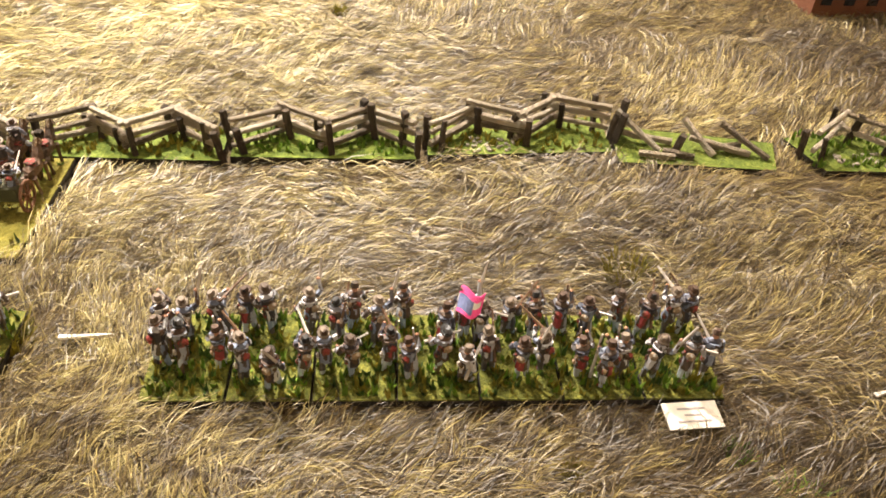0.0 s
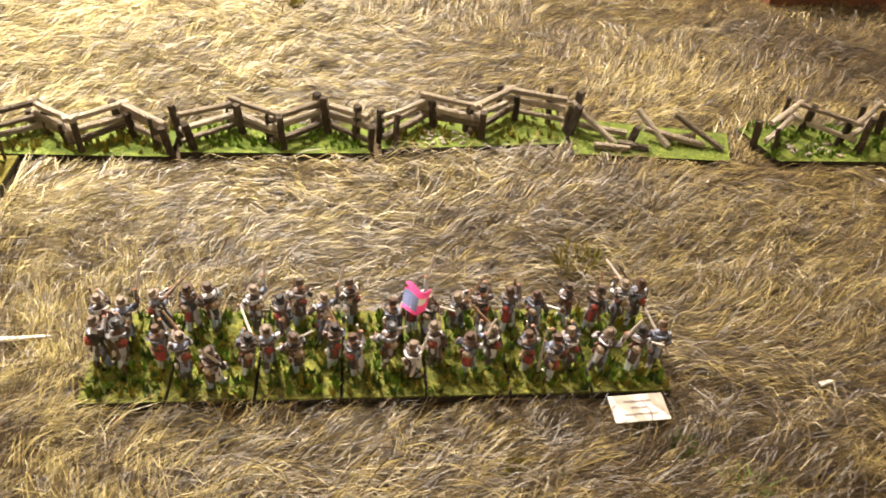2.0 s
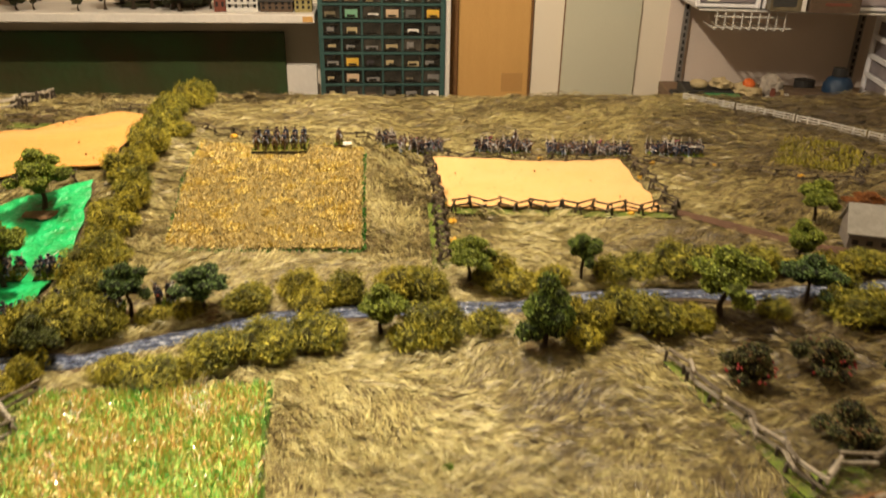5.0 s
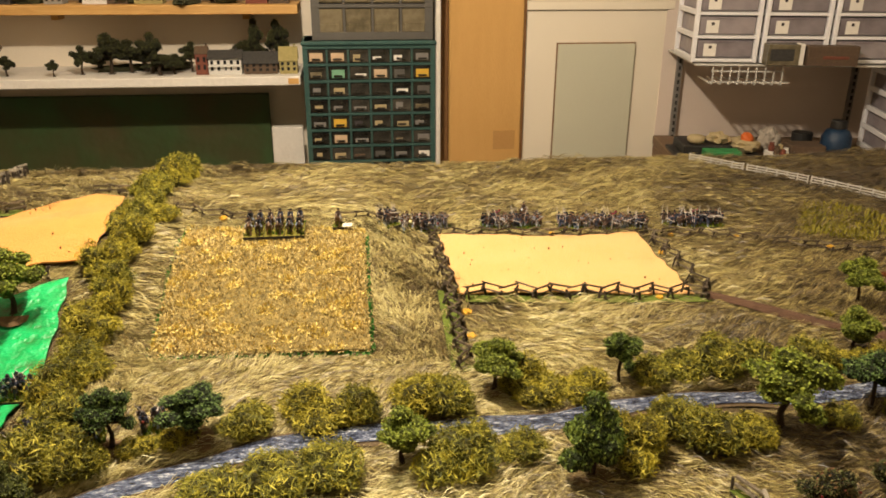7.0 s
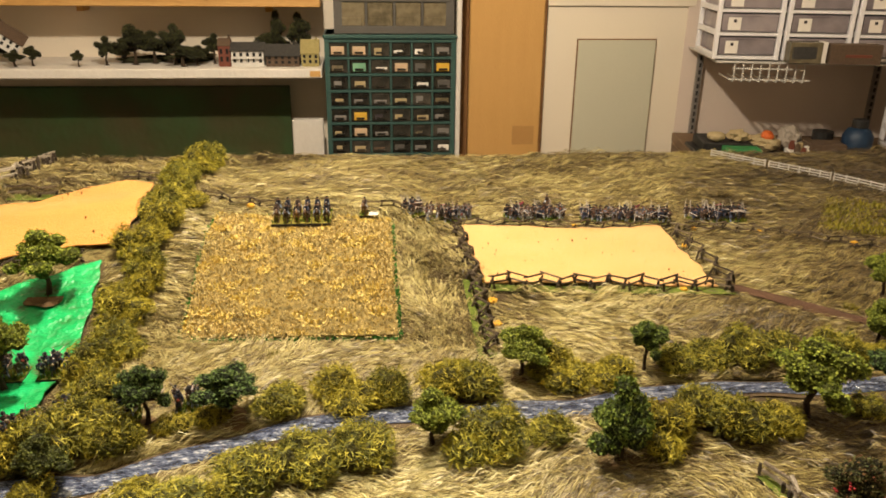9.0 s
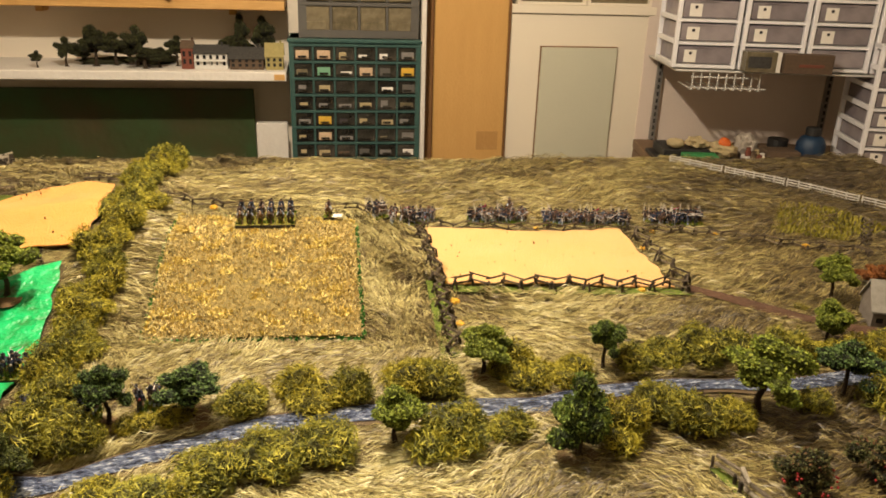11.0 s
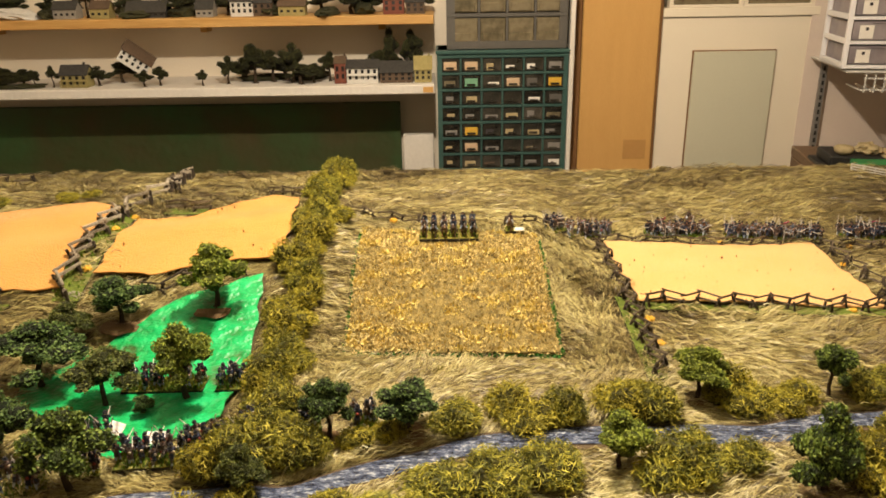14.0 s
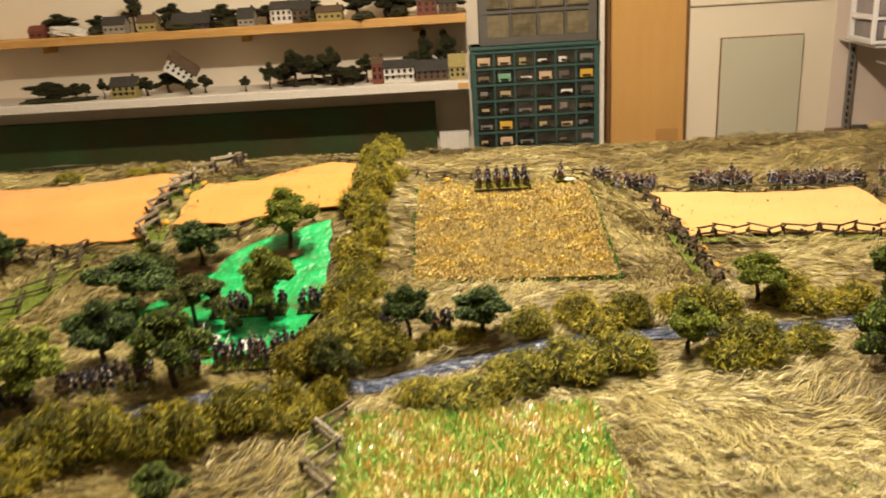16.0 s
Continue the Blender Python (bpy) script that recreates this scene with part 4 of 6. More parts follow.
for px, w, h, rise, wall, roof, label in (
        (390, 0.045, 0.018, 0.022, STONEPAINT, SLATE, "small pale stone model cottage on the pine shelf"),
        (455, 0.06, 0.034, 0.016, WHITEPAINT, SLATE, "grey and white model house on the pine shelf"),
        (540, 0.07, 0.022, 0.012, YELLOWPAINT, BROWNPAINT, "low yellow model barn on the pine shelf"),
        (715, 0.055, 0.034, 0.02, REDPAINT, BROWNPAINT, "red brown timber model house"),
        (752, 0.05, 0.026, 0.016, BROWNPAINT, SLATE, "dark timber model house at the shelf end"),
        (490, 0.05, 0.03, 0.02, BROWNPAINT, SLATE, "dark wooden model shed"),
        (150, 0.06, 0.022, 0.016, STONEPAINT, SLATE, "grey model cottage among clutter"),
        (210, 0.05, 0.022, 0.016, YELLOWPAINT, BROWNPAINT, "tan model cottage on the pine shelf"),
        (290, 0.10, 0.016, 0.02, SLATE, SLATE, "long grey model roof lying on the shelf")):
    model_house(pose(sx(px), 2.83, HIGH), w, 0.045, h, rise, wall, roof, label)
ob = obj("scenery_piece", crumple(4, 0.05, 0.35), WHITEPAINT)
ob.matrix_basis = pose(sx(65), 2.83, HIGH + 0.012, 0, 8, 0) @ Matrix.Diagonal((1.3, 0.8, 1, 1))
tagged(ob, "pale heap of scenery scraps on the pine shelf", "scenery")
model_house(pose(sx(6), 2.83, HIGH), 0.04, 0.04, 0.016, 0.012, REDPAINT, REDPAINT, "small red model shed on the pine shelf")
HILL = material("dark_flocked_scenery", [(0.018, 0.018, 0.008), (0.045, 0.045, 0.016), (0.10, 0.09, 0.035)], 0.9, 40, 0.9)
for k, (px, y, z, wide, high) in enumerate(((18, 2.74, LOW, 1.7, 0.5), (75, 2.75, LOW, 1.5, 0.35), (480, 2.84, LOW, 2.0, 0.6), (560, 2.85, LOW, 1.6, 0.8), (705, 2.88, LOW, 1.6, 1.0),
                                            (290, 2.84, HIGH, 2.4, 0.8), (350, 2.87, HIGH, 1.8, 1.1), (505, 2.86, HIGH, 1.6, 1.0), (600, 2.83, HIGH, 2.0, 0.7), (660, 2.87, HIGH, 1.8, 1.2), (110, 2.86, HIGH, 1.8, 0.9), (245, 2.87, HIGH, 1.4, 1.1))):
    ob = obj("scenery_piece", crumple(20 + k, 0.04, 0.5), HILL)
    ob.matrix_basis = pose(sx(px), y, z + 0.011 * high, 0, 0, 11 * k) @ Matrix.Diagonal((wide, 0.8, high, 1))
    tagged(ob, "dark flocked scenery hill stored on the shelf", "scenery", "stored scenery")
# barn by the track
model_house(pose(*on(0.475, 1.165, 0.002), 0, 0, -20), 0.062, 0.045, 0.020, 0.022, material("dark_stone_paint", [(0.10, 0.085, 0.07), (0.18, 0.155, 0.13)], 0.85, 120), STONEPAINT, "dark stone model barn with a pale grey roof")
model_house(pose(0.378, 0.68, 0.001, 0, 0, 3), 0.095, 0.07, 0.03, 0.02, material("red_timber_paint", [(0.13, 0.05, 0.025), (0.22, 0.09, 0.045)], 0.85, 120), BROWNPAINT, "red brown timber model cabin beside the garden", False)

# ---- trees, bushes and hedges ----
BUSH_TONES = [[(0.03, 0.032, 0.004), (0.14, 0.13, 0.010), (0.31, 0.27, 0.018), (0.48, 0.41, 0.032), (0.64, 0.55, 0.065)],
              [(0.02, 0.024, 0.004), (0.09, 0.095, 0.010), (0.22, 0.21, 0.018), (0.40, 0.355, 0.03), (0.56, 0.48, 0.055)]]
BUSH = [material("olive_foam_strands", t, 0.7, 40, 0, 3, 0.3, source="island") for t in BUSH_TONES]
# near-black olive: the shadow in the gaps is put into the core colour
BUSHCORE = material("shadow_gap_foam_core", [(0.012, 0.014, 0.003), (0.05, 0.046, 0.006), (0.13, 0.11, 0.012)], 0.95, 160, 0.9, 4, 0.22)
LEAVES = {
    "green": material("green_leaf_flock", [(0.04, 0.07, 0.012), (0.12, 0.18, 0.026), (0.23, 0.29, 0.042)], 0.75, 4, 0, 3, 0.3, source="island"),
    "dark": material("dark_green_leaf_flock", [(0.026, 0.055, 0.013), (0.075, 0.13, 0.028), (0.15, 0.22, 0.05)], 0.75, 4, 0, 3, 0.3, source="island"),
    "yellow": material("yellow_green_leaf_flock", [(0.07, 0.10, 0.008), (0.20, 0.25, 0.022), (0.36, 0.40, 0.05)], 0.75, 4, 0, 3, 0.3, source="island"),
    "olive": material("olive_leaf_flock", [(0.03, 0.04, 0.008), (0.09, 0.11, 0.018), (0.17, 0.18, 0.03)], 0.75, 4, 0, 3, 0.3, source="island"),
    "apple": material("russet_leaf_flock", [(0.03, 0.045, 0.012), (0.085, 0.10, 0.026), (0.14, 0.12, 0.04), (0.18, 0.06, 0.03)], 0.75, 4, 0, 3, 0.3, source="island"),
    "stored": material("darkest_leaf_flock", [(0.015, 0.018, 0.006), (0.04, 0.045, 0.012), (0.09, 0.085, 0.022)], 0.8, 4, 0, 3, 0.3, source="island"),
    "rust": material("rust_leaf_flock", [(0.16, 0.05, 0.01), (0.34, 0.12, 0.02)], 0.75, 4, 0, 3, 0.3, source="island"),
}
# darker copies of the leaf colours, painting the inner shadow of the crowns
LEAFCORE = {k: material(k + "_shadow_core", c, 0.95, 9, 1.0, 4, 0.22) for k, c in {"green": [(0.016, 0.028, 0.006), (0.06, 0.085, 0.016)], "dark": [(0.010, 0.018, 0.006), (0.035, 0.052, 0.016)], "yellow": [(0.04, 0.055, 0.005), (0.17, 0.20, 0.018)], "olive": [(0.016, 0.022, 0.005), (0.075, 0.085, 0.014)], "apple": [(0.012, 0.014, 0.005), (0.05, 0.045, 0.016)], "stored": [(0.010, 0.011, 0.004), (0.03, 0.03, 0.010)], "rust": [(0.10, 0.03, 0.008), (0.25, 0.09, 0.015)]}.items()}
APPLES = material("red_apples", [(0.22, 0.012, 0.015), (0.36, 0.025, 0.025)], 0.5, 90)
BARK = material("tree_bark", [(0.035, 0.022, 0.012), (0.09, 0.06, 0.035)], 0.95, 10, 0.6)
EARTHBASE = material("brown_earth_base", [(0.10, 0.06, 0.025), (0.24, 0.15, 0.07)], 0.95, 90, 0.8)


def flecks(lobes, count, length, width, seed, hang=0.0, shell=0.55):
    """Strips or leaves scattered through a set of lobes (x, y, z, rx, ry, rz)."""
    r = np.random.default_rng(seed)
    vol = np.array([l[3] * l[4] for l in lobes])
    pick = r.choice(len(lobes), count, p=vol / vol.sum())
    L = np.array(lobes)[pick]
    d = r.normal(size=(count, 3))
    d /= np.linalg.norm(d, axis=1)[:, None]
    d[:, 2] = np.where(d[:, 2] < -0.3, -d[:, 2] * 0.5, d[:, 2])
    rad = r.uniform(shell, 1.05, count)
    c = L[:, :3] + d * L[:, 3:] * rad[:, None]
    c[:, 2] = np.maximum(c[:, 2], 0.0008)
    a = r.normal(size=(count, 3)) + d * 0.5
    a[:, 2] -= hang
    a /= np.linalg.norm(a, axis=1)[:, None]
    s = np.cross(a, r.normal(size=(count, 3)))
    s /= np.linalg.norm(s, axis=1)[:, None] + 1e-9
    l, w = length * r.uniform(0.5, 1.3, count), width * r.uniform(0.6, 1.3, count)
    s *= (w * 0.5)[:, None]
    p0, p1 = c - a * (l * 0.5)[:, None], c + a * (l * 0.5)[:, None]
    m = c + d * (l * 0.12)[:, None]
    v = np.stack([p0, m - s, p1, m + s], 1)
    v[:, :, 2] = np.maximum(v[:, :, 2], 0.0004)
    i = np.arange(count)[:, None] * 4
    return v.reshape(-1, 3), i + np.array([0, 1, 2, 3])


def core_mesh(lobes, seed, k=0.72):
    bm = bmesh.new()
    for i, (x, y, z, rx, ry, rz) in enumerate(lobes):
        r = bmesh.ops.create_icosphere(bm, subdivisions=2, radius=1.0)
        for v in r["verts"]:
            f = k * (1 + 0.3 * noise.noise(v.co * 2.1 + Vector((seed, i, 0))))
            v.co = Vector((x + v.co.x * rx * f, y + v.co.y * ry * f, max(0.0, z + v.co.z * rz * f)))
    return bm


def bush_meshes(n, w, h, seed, tone):
    """A clump of shredded foam about w across and h high."""
    r = random.Random(seed)
    lobes = []
    for k in range(r.randint(6, 8)):
        a = r.uniform(0, 6.28)
        q = r.uniform(0.15, 0.6) * w / 2
        rr = r.uniform(0.34, 0.58) * w / 2
        hh = h * r.uniform(0.5, 1.05)
        lobes.append((q * math.cos(a), q * math.sin(a), hh * 0.42, rr, rr, hh * 0.55))
    v, q = flecks(lobes, n, 0.0080, 0.00088, seed, 0.2, 0.58)
    return mesh_np("foliage", v, q, np.zeros((0, 3), int), BUSH[tone]), lobes


def bush(x, y, w, h, variant, turn, label="", squash=1.0):
    src = BUSHES[variant % len(BUSHES)]
    t = thing("bush", on(x, y, -0.001), turn, label=label or ["yellow olive clump of shredded foam bush", "olive green shredded foam bush beside the stream"][variant % 2], category="bush", group="foam bushes")
    t.scale = (w / 0.06, w / 0.06 * squash, h / 0.04)
    for nm, me in src:
        shared(nm, me, t, pose(0, 0, 0))
    return t


BUSHES = []
for k in range(6):
    me, lobes = bush_meshes(4400, 0.06, 0.04, 20 + k, k % 2)
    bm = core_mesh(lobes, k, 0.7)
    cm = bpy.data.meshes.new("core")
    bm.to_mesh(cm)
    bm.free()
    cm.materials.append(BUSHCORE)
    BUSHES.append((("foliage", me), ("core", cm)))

rb = random.Random(12)
# both banks of the stream: place, width, height
for x, y, w, h in ((-0.385, 0.918, 0.075, 0.028), (-0.42, 0.925, 0.05, 0.026), (-0.33, 0.945, 0.072, 0.036), (-0.345, 0.928, 0.045, 0.028), (-0.275, 0.955, 0.07, 0.036), (-0.228, 0.968, 0.065, 0.034),
                   (-0.125, 0.962, 0.075, 0.044), (-0.105, 0.985, 0.05, 0.034), (-0.066, 0.978, 0.055, 0.032), (0.045, 0.966, 0.07, 0.046), (0.03, 0.99, 0.045, 0.036), (0.12, 0.978, 0.07, 0.044), (0.095, 1.0, 0.06, 0.036),
                   (0.335, 0.985, 0.075, 0.045), (0.38, 0.98, 0.06, 0.05), (0.45, 1.0, 0.08, 0.05), (0.255, 0.995, 0.04, 0.024), (0.17, 0.985, 0.05, 0.03),
                   (-0.305, 1.048, 0.065, 0.03), (-0.25, 1.05, 0.075, 0.036), (-0.21, 1.052, 0.055, 0.034), (-0.145, 1.07, 0.075, 0.038), (-0.115, 1.06, 0.06, 0.032), (-0.02, 1.082, 0.07, 0.034), (0.02, 1.078, 0.06, 0.028), (-0.045, 1.08, 0.04, 0.026),
                   (0.10, 1.085, 0.06, 0.03), (0.14, 1.092, 0.065, 0.03), (0.185, 1.095, 0.07, 0.038), (0.235, 1.10, 0.065, 0.032), (0.29, 1.105, 0.06, 0.03), (0.38, 1.075, 0.07, 0.032), (0.43, 1.09, 0.07, 0.03), (0.33, 1.095, 0.05, 0.028),
                   (-0.405, 1.018, 0.04, 0.022), (-0.375, 1.03, 0.04, 0.022),
                   (-0.52, 0.90, 0.06, 0.036), (-0.555, 0.885, 0.07, 0.05), (-0.595, 0.86, 0.065, 0.05), (-0.61, 0.885, 0.06, 0.046), (-0.665, 0.865, 0.075, 0.05), (-0.70, 0.845, 0.07, 0.045), (-0.72, 0.81, 0.06, 0.04), (-0.765, 0.82, 0.075, 0.045), (-0.82, 0.80, 0.075, 0.04), (-0.64, 0.85, 0.05, 0.04), (-0.495, 0.925, 0.045, 0.034),
                   (-0.50, 0.985, 0.075, 0.045), (-0.455, 0.99, 0.06, 0.042), (-0.53, 0.975, 0.055, 0.036), (-0.475, 1.02, 0.07, 0.036)):
    south = y < np.interp(x, RX, RY)
    bush(x, y - (0.004 if south else -0.002), w * 1.1, h * (1.02 if south else 1.12), rb.randrange(6), rb.uniform(0, 360))
# hedge that runs up the rise
for i in range(26):
    y = 1.03 + i * 0.034
    if y > 1.9:
        break
    bush(-0.498 + 0.008 * math.sin(i * 1.9) - (0.015 if y > 1.6 else 0), y, 0.064 + 0.013 * math.sin(i * 2.3), 0.042 + 0.009 * math.sin(i * 3.1), rb.randrange(6), rb.uniform(0, 360), "yellow olive foam bush in a thick hedge")
for x, y, w, h in ((-0.915, 1.60, 0.05, 0.02), (-0.885, 1.61, 0.04, 0.016), (-1.02, 1.57, 0.06, 0.022)):
    bush(x, y, w, h, rb.randrange(6), rb.uniform(0, 360), "low olive foam scrub behind the felt field")


def limb(bm, a, b, ra, rb_, seg=6):
    a, b = Vector(a), Vector(b)
    q = (b - a).to_track_quat("Z", "Y")
    rings = []
    for p, r in ((a, ra), (b, rb_)):
        rings.append([bm.verts.new(p + q @ Vector((r * math.cos(2 * math.pi * k / seg), r * math.sin(2 * math.pi * k / seg), 0))) for k in range(seg)])
    for k in range(seg):
        bm.faces.new((rings[0][k], rings[0][(k + 1) % seg], rings[1][(k + 1) % seg], rings[1][k]))
    bm.faces.new(rings[0][::-1]), bm.faces.new(rings[1])


TREE_SRC = {}


def tree_source(kind, variant):
    """A model tree of height 1 and crown width 1: bent trunk, limbs, flocked lobes with gaps."""
    key = (kind, variant)
    if key in TREE_SRC:
        return TREE_SRC[key]
    r = random.Random(variant * 17 + len(kind))
    lobes = []
    for k in range(15):
        a = 2.4 * k + r.uniform(-0.4, 0.4)
        q = r.uniform(0.10, 0.36)
        z = r.uniform(0.40, 0.90 - 0.55 * q)
        lobes.append((q * math.cos(a), q * math.sin(a), z, r.uniform(0.10, 0.17), r.uniform(0.10, 0.17), r.uniform(0.08, 0.14)))
    lobes.append((r.uniform(-0.05, 0.05), r.uniform(-0.05, 0.05), 0.86, 0.15, 0.15, 0.12))
    lobes.append((r.uniform(-0.1, 0.1), r.uniform(-0.1, 0.1), 0.62, 0.25, 0.25, 0.2))
    v, q = flecks(lobes, 5200, 0.042, 0.026, variant + 31, 0.0, 0.7)
    crown = mesh_np("crown", v, q, np.zeros((0, 3), int), LEAVES[kind])
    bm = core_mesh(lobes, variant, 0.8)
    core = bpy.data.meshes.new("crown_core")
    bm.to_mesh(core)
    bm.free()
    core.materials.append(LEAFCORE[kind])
    bm = bmesh.new()
    k1, k2 = (r.uniform(-0.05, 0.05), r.uniform(-0.05, 0.05), 0.2), (r.uniform(-0.06, 0.06), r.uniform(-0.06, 0.06), 0.42)
    limb(bm, (0, 0, -0.02), k1, 0.055, 0.042)
    limb(bm, k1, k2, 0.042, 0.034)
    for l in lobes[:7]:
        limb(bm, k2, (l[0] * 0.85, l[1] * 0.85, l[2]), 0.024, 0.01, 5)
    for k in range(5):
        a = k * 1.256 + r.uniform(-0.3, 0.3)
        limb(bm, (0, 0, 0.03), (0.11 * math.cos(a), 0.11 * math.sin(a), -0.01), 0.025, 0.008, 4)
    trunk = bpy.data.meshes.new("trunk")
    bm.to_mesh(trunk)
    bm.free()
    trunk.materials.append(BARK)
    TREE_SRC[key] = (("trunk", trunk), ("crown", crown), ("crown_core", core))
    return TREE_SRC[key]


def disc(r, h, seed):
    bm = bmesh.new()
    n = 22
    lo, mid = [], []
    for k in range(n):
        a = 2 * math.pi * k / n
        q = r * (1 + 0.1 * math.sin(3 * a + seed) + 0.06 * math.sin(5 * a))
        lo.append(bm.verts.new((q * math.cos(a), q * math.sin(a) * 0.8, 0)))
        mid.append(bm.verts.new((q * 0.86 * math.cos(a), q * 0.86 * math.sin(a) * 0.8, h)))
    for k in range(n):
        bm.faces.new((lo[k], lo[(k + 1) % n], mid[(k + 1) % n], mid[k]))
    bm.faces.new(mid)
    return bm


TREE_LABEL = {"green": "mid green flocked model tree", "dark": "dark green flocked model tree", "yellow": "yellow green flocked model tree", "olive": "dull olive flocked model tree",
              "apple": "dark russet model apple tree in the orchard", "rust": "rust orange model tree"}


def tree(x, y, h, w, kind, variant, base=0.0, low=False, label=""):
    t = thing("tree", on(x, y, 0.0), 57 * variant, label=label or TREE_LABEL[kind] + (" on an oval earth base" if base else " standing on the mat"), category="tree", group="model trees")
    up = 0.003 if base else 0.0
    for nm, me in tree_source(kind, variant):
        o = shared(nm, me, t, pose(0, 0, up - (0.28 * h if low and nm != "trunk" else 0)) @ Matrix.Diagonal((w if nm != "trunk" else (w + h) / 2.6, w if nm != "trunk" else (w + h) / 2.6, h * (1.25 if low and nm != "trunk" else 1), 1)))
    if base:
        part("base", disc(base, 0.0032, variant), EARTHBASE, t, "oval brown earth base")
    return t


for x, y, h, w, kind, v, base in (
        (-0.592, 1.255, 0.075, 0.078, "yellow", 1, 0.028), (-0.70, 1.235, 0.055, 0.075, "dark", 2, 0.03), (-0.746, 1.205, 0.05, 0.058, "olive", 3, 0.0), (-0.748, 1.13, 0.07, 0.098, "dark", 4, 0.03),
        (-0.665, 1.091, 0.058, 0.075, "olive", 5, 0.026), (-0.585, 1.10, 0.08, 0.07, "yellow", 6, 0.03), (-0.64, 0.955, 0.075, 0.078, "green", 7, 0.0), (-0.726, 1.0, 0.07, 0.075, "dark", 8, 0.0),
        (-0.765, 0.925, 0.075, 0.09, "yellow", 9, 0.0), (-0.59, 0.775, 0.036, 0.045, "green", 10, 0.0), (-0.957, 1.244, 0.05, 0.06, "dark", 2, 0.0), (-0.83, 0.90, 0.06, 0.08, "yellow", 1, 0.0),
        (-0.065, 1.09, 0.052, 0.062, "yellow", 11, 0.014), (-0.168, 0.978, 0.053, 0.056, "yellow", 12, 0.0), (0.069, 1.091, 0.056, 0.048, "green", 13, 0.0), (-0.356, 1.035, 0.05, 0.066, "dark", 14, 0.022), (-0.43, 1.03, 0.058, 0.05, "dark", 15, 0.018),
        (0.198, 0.995, 0.078, 0.088, "yellow", 6, 0.0), (0.434, 1.236, 0.06, 0.06, "yellow", 11, 0.012), (0.351, 1.118, 0.055, 0.055, "yellow", 12, 0.0), (0.306, 1.018, 0.058, 0.07, "dark", 4, 0.0),
        (-0.49, 0.945, 0.05, 0.05, "olive", 3, 0.0), (-0.62, 1.075, 0.022, 0.026, "dark", 5, 0.0)):
    tree(x, y, h * 1.1, w * 1.16, kind, v, base)
tree(-0.008, 0.938, 0.086, 0.078, "green", 16, 0.02, True, "ivy clad mid green model tree on a brown base")
tree(0.53, 1.27, 0.04, 0.07, "rust", 9, 0.0)
orchard = []
for x, y, h, w, v in ((0.169, 0.872, 0.046, 0.052, 21), (0.25, 0.882, 0.042, 0.055, 22), (0.213, 0.778, 0.046, 0.056, 23), (0.33, 0.86, 0.045, 0.055, 24), (0.30, 0.79, 0.045, 0.055, 21)):
    t = tree(x, y, h * 1.05, w * 1.2, "apple", v, 0.0, True)
    r = random.Random(v)
    if v in (21, 22):
        bm = bmesh.new()
        for k in range(16):
            a, e = r.uniform(3.4, 6.0), r.uniform(-0.2, 0.9)
            bmesh.ops.create_icosphere(bm, subdivisions=1, radius=0.0013, matrix=pose(w * 0.5 * math.cos(a) * math.cos(e), w * 0.5 * math.sin(a) * math.cos(e), h * (0.42 + 0.3 * math.sin(e))))
        part("apples", bm, APPLES, t, "tiny red apples")
        t.rotation_euler = (0, 0, 0)

# trees stored on the shelves
for px, h, w, kind, v, z, y in ((20, 0.05, 0.07, "olive", 3, LOW, 2.78), (60, 0.042, 0.06, "olive", 5, LOW, 2.8), (92, 0.045, 0.035, "olive", 3, LOW, 2.75), (125, 0.055, 0.035, "olive", 5, LOW, 2.75), (200, 0.05, 0.05, "olive", 14, LOW, 2.77), (285, 0.04, 0.05, "olive", 15, LOW, 2.74),
                               (308, 0.048, 0.045, "olive", 3, LOW, 2.76), (385, 0.04, 0.026, "olive", 5, LOW, 2.74), (425, 0.07, 0.05, "olive", 14, LOW, 2.77), (470, 0.098, 0.085, "olive", 2, LOW, 2.78), (500, 0.08, 0.08, "olive", 4, LOW, 2.8), (538, 0.10, 0.055, "olive", 8, LOW, 2.77),
                               (575, 0.05, 0.045, "olive", 3, LOW, 2.76), (600, 0.075, 0.05, "olive", 15, LOW, 2.8), (703, 0.13, 0.045, "olive", 14, LOW, 2.83), (742, 0.125, 0.05, "olive", 15, LOW, 2.83),
                               (445, 0.06, 0.09, "olive", 14, LOW, 2.83), (520, 0.055, 0.1, "olive", 5, LOW, 2.82), (555, 0.05, 0.07, "olive", 2, LOW, 2.74), (40, 0.035, 0.1, "olive", 8, LOW, 2.75), (5, 0.05, 0.09, "olive", 4, LOW, 2.8), (228, 0.055, 0.07, "olive", 2, LOW, 2.83), (690, 0.07, 0.1, "olive", 3, LOW, 2.86), (755, 0.06, 0.08, "olive", 2, HIGH, 2.87), (510, 0.055, 0.1, "olive", 14, HIGH, 2.88), (420, 0.05, 0.08, "olive", 8, HIGH, 2.88), (30, 0.06, 0.08, "olive", 15, HIGH, 2.88), (180, 0.10, 0.05, "olive", 2, HIGH, 2.85), (340, 0.06, 0.08, "olive", 5, HIGH, 2.85), (590, 0.07, 0.09, "olive", 4, HIGH, 2.85), (640, 0.075, 0.1, "olive", 8, HIGH, 2.85), (675, 0.06, 0.08, "olive", 3, HIGH, 2.85), (115, 0.05, 0.07, "olive", 14, HIGH, 2.85), (250, 0.07, 0.07, "olive", 15, HIGH, 2.86)):
    t = thing("tree", (sx(px), y, z), px, label="dark model tree stored on the shelf", category="tree", group="shelf trees")
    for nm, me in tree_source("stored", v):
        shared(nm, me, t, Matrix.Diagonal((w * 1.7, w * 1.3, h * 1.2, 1)))

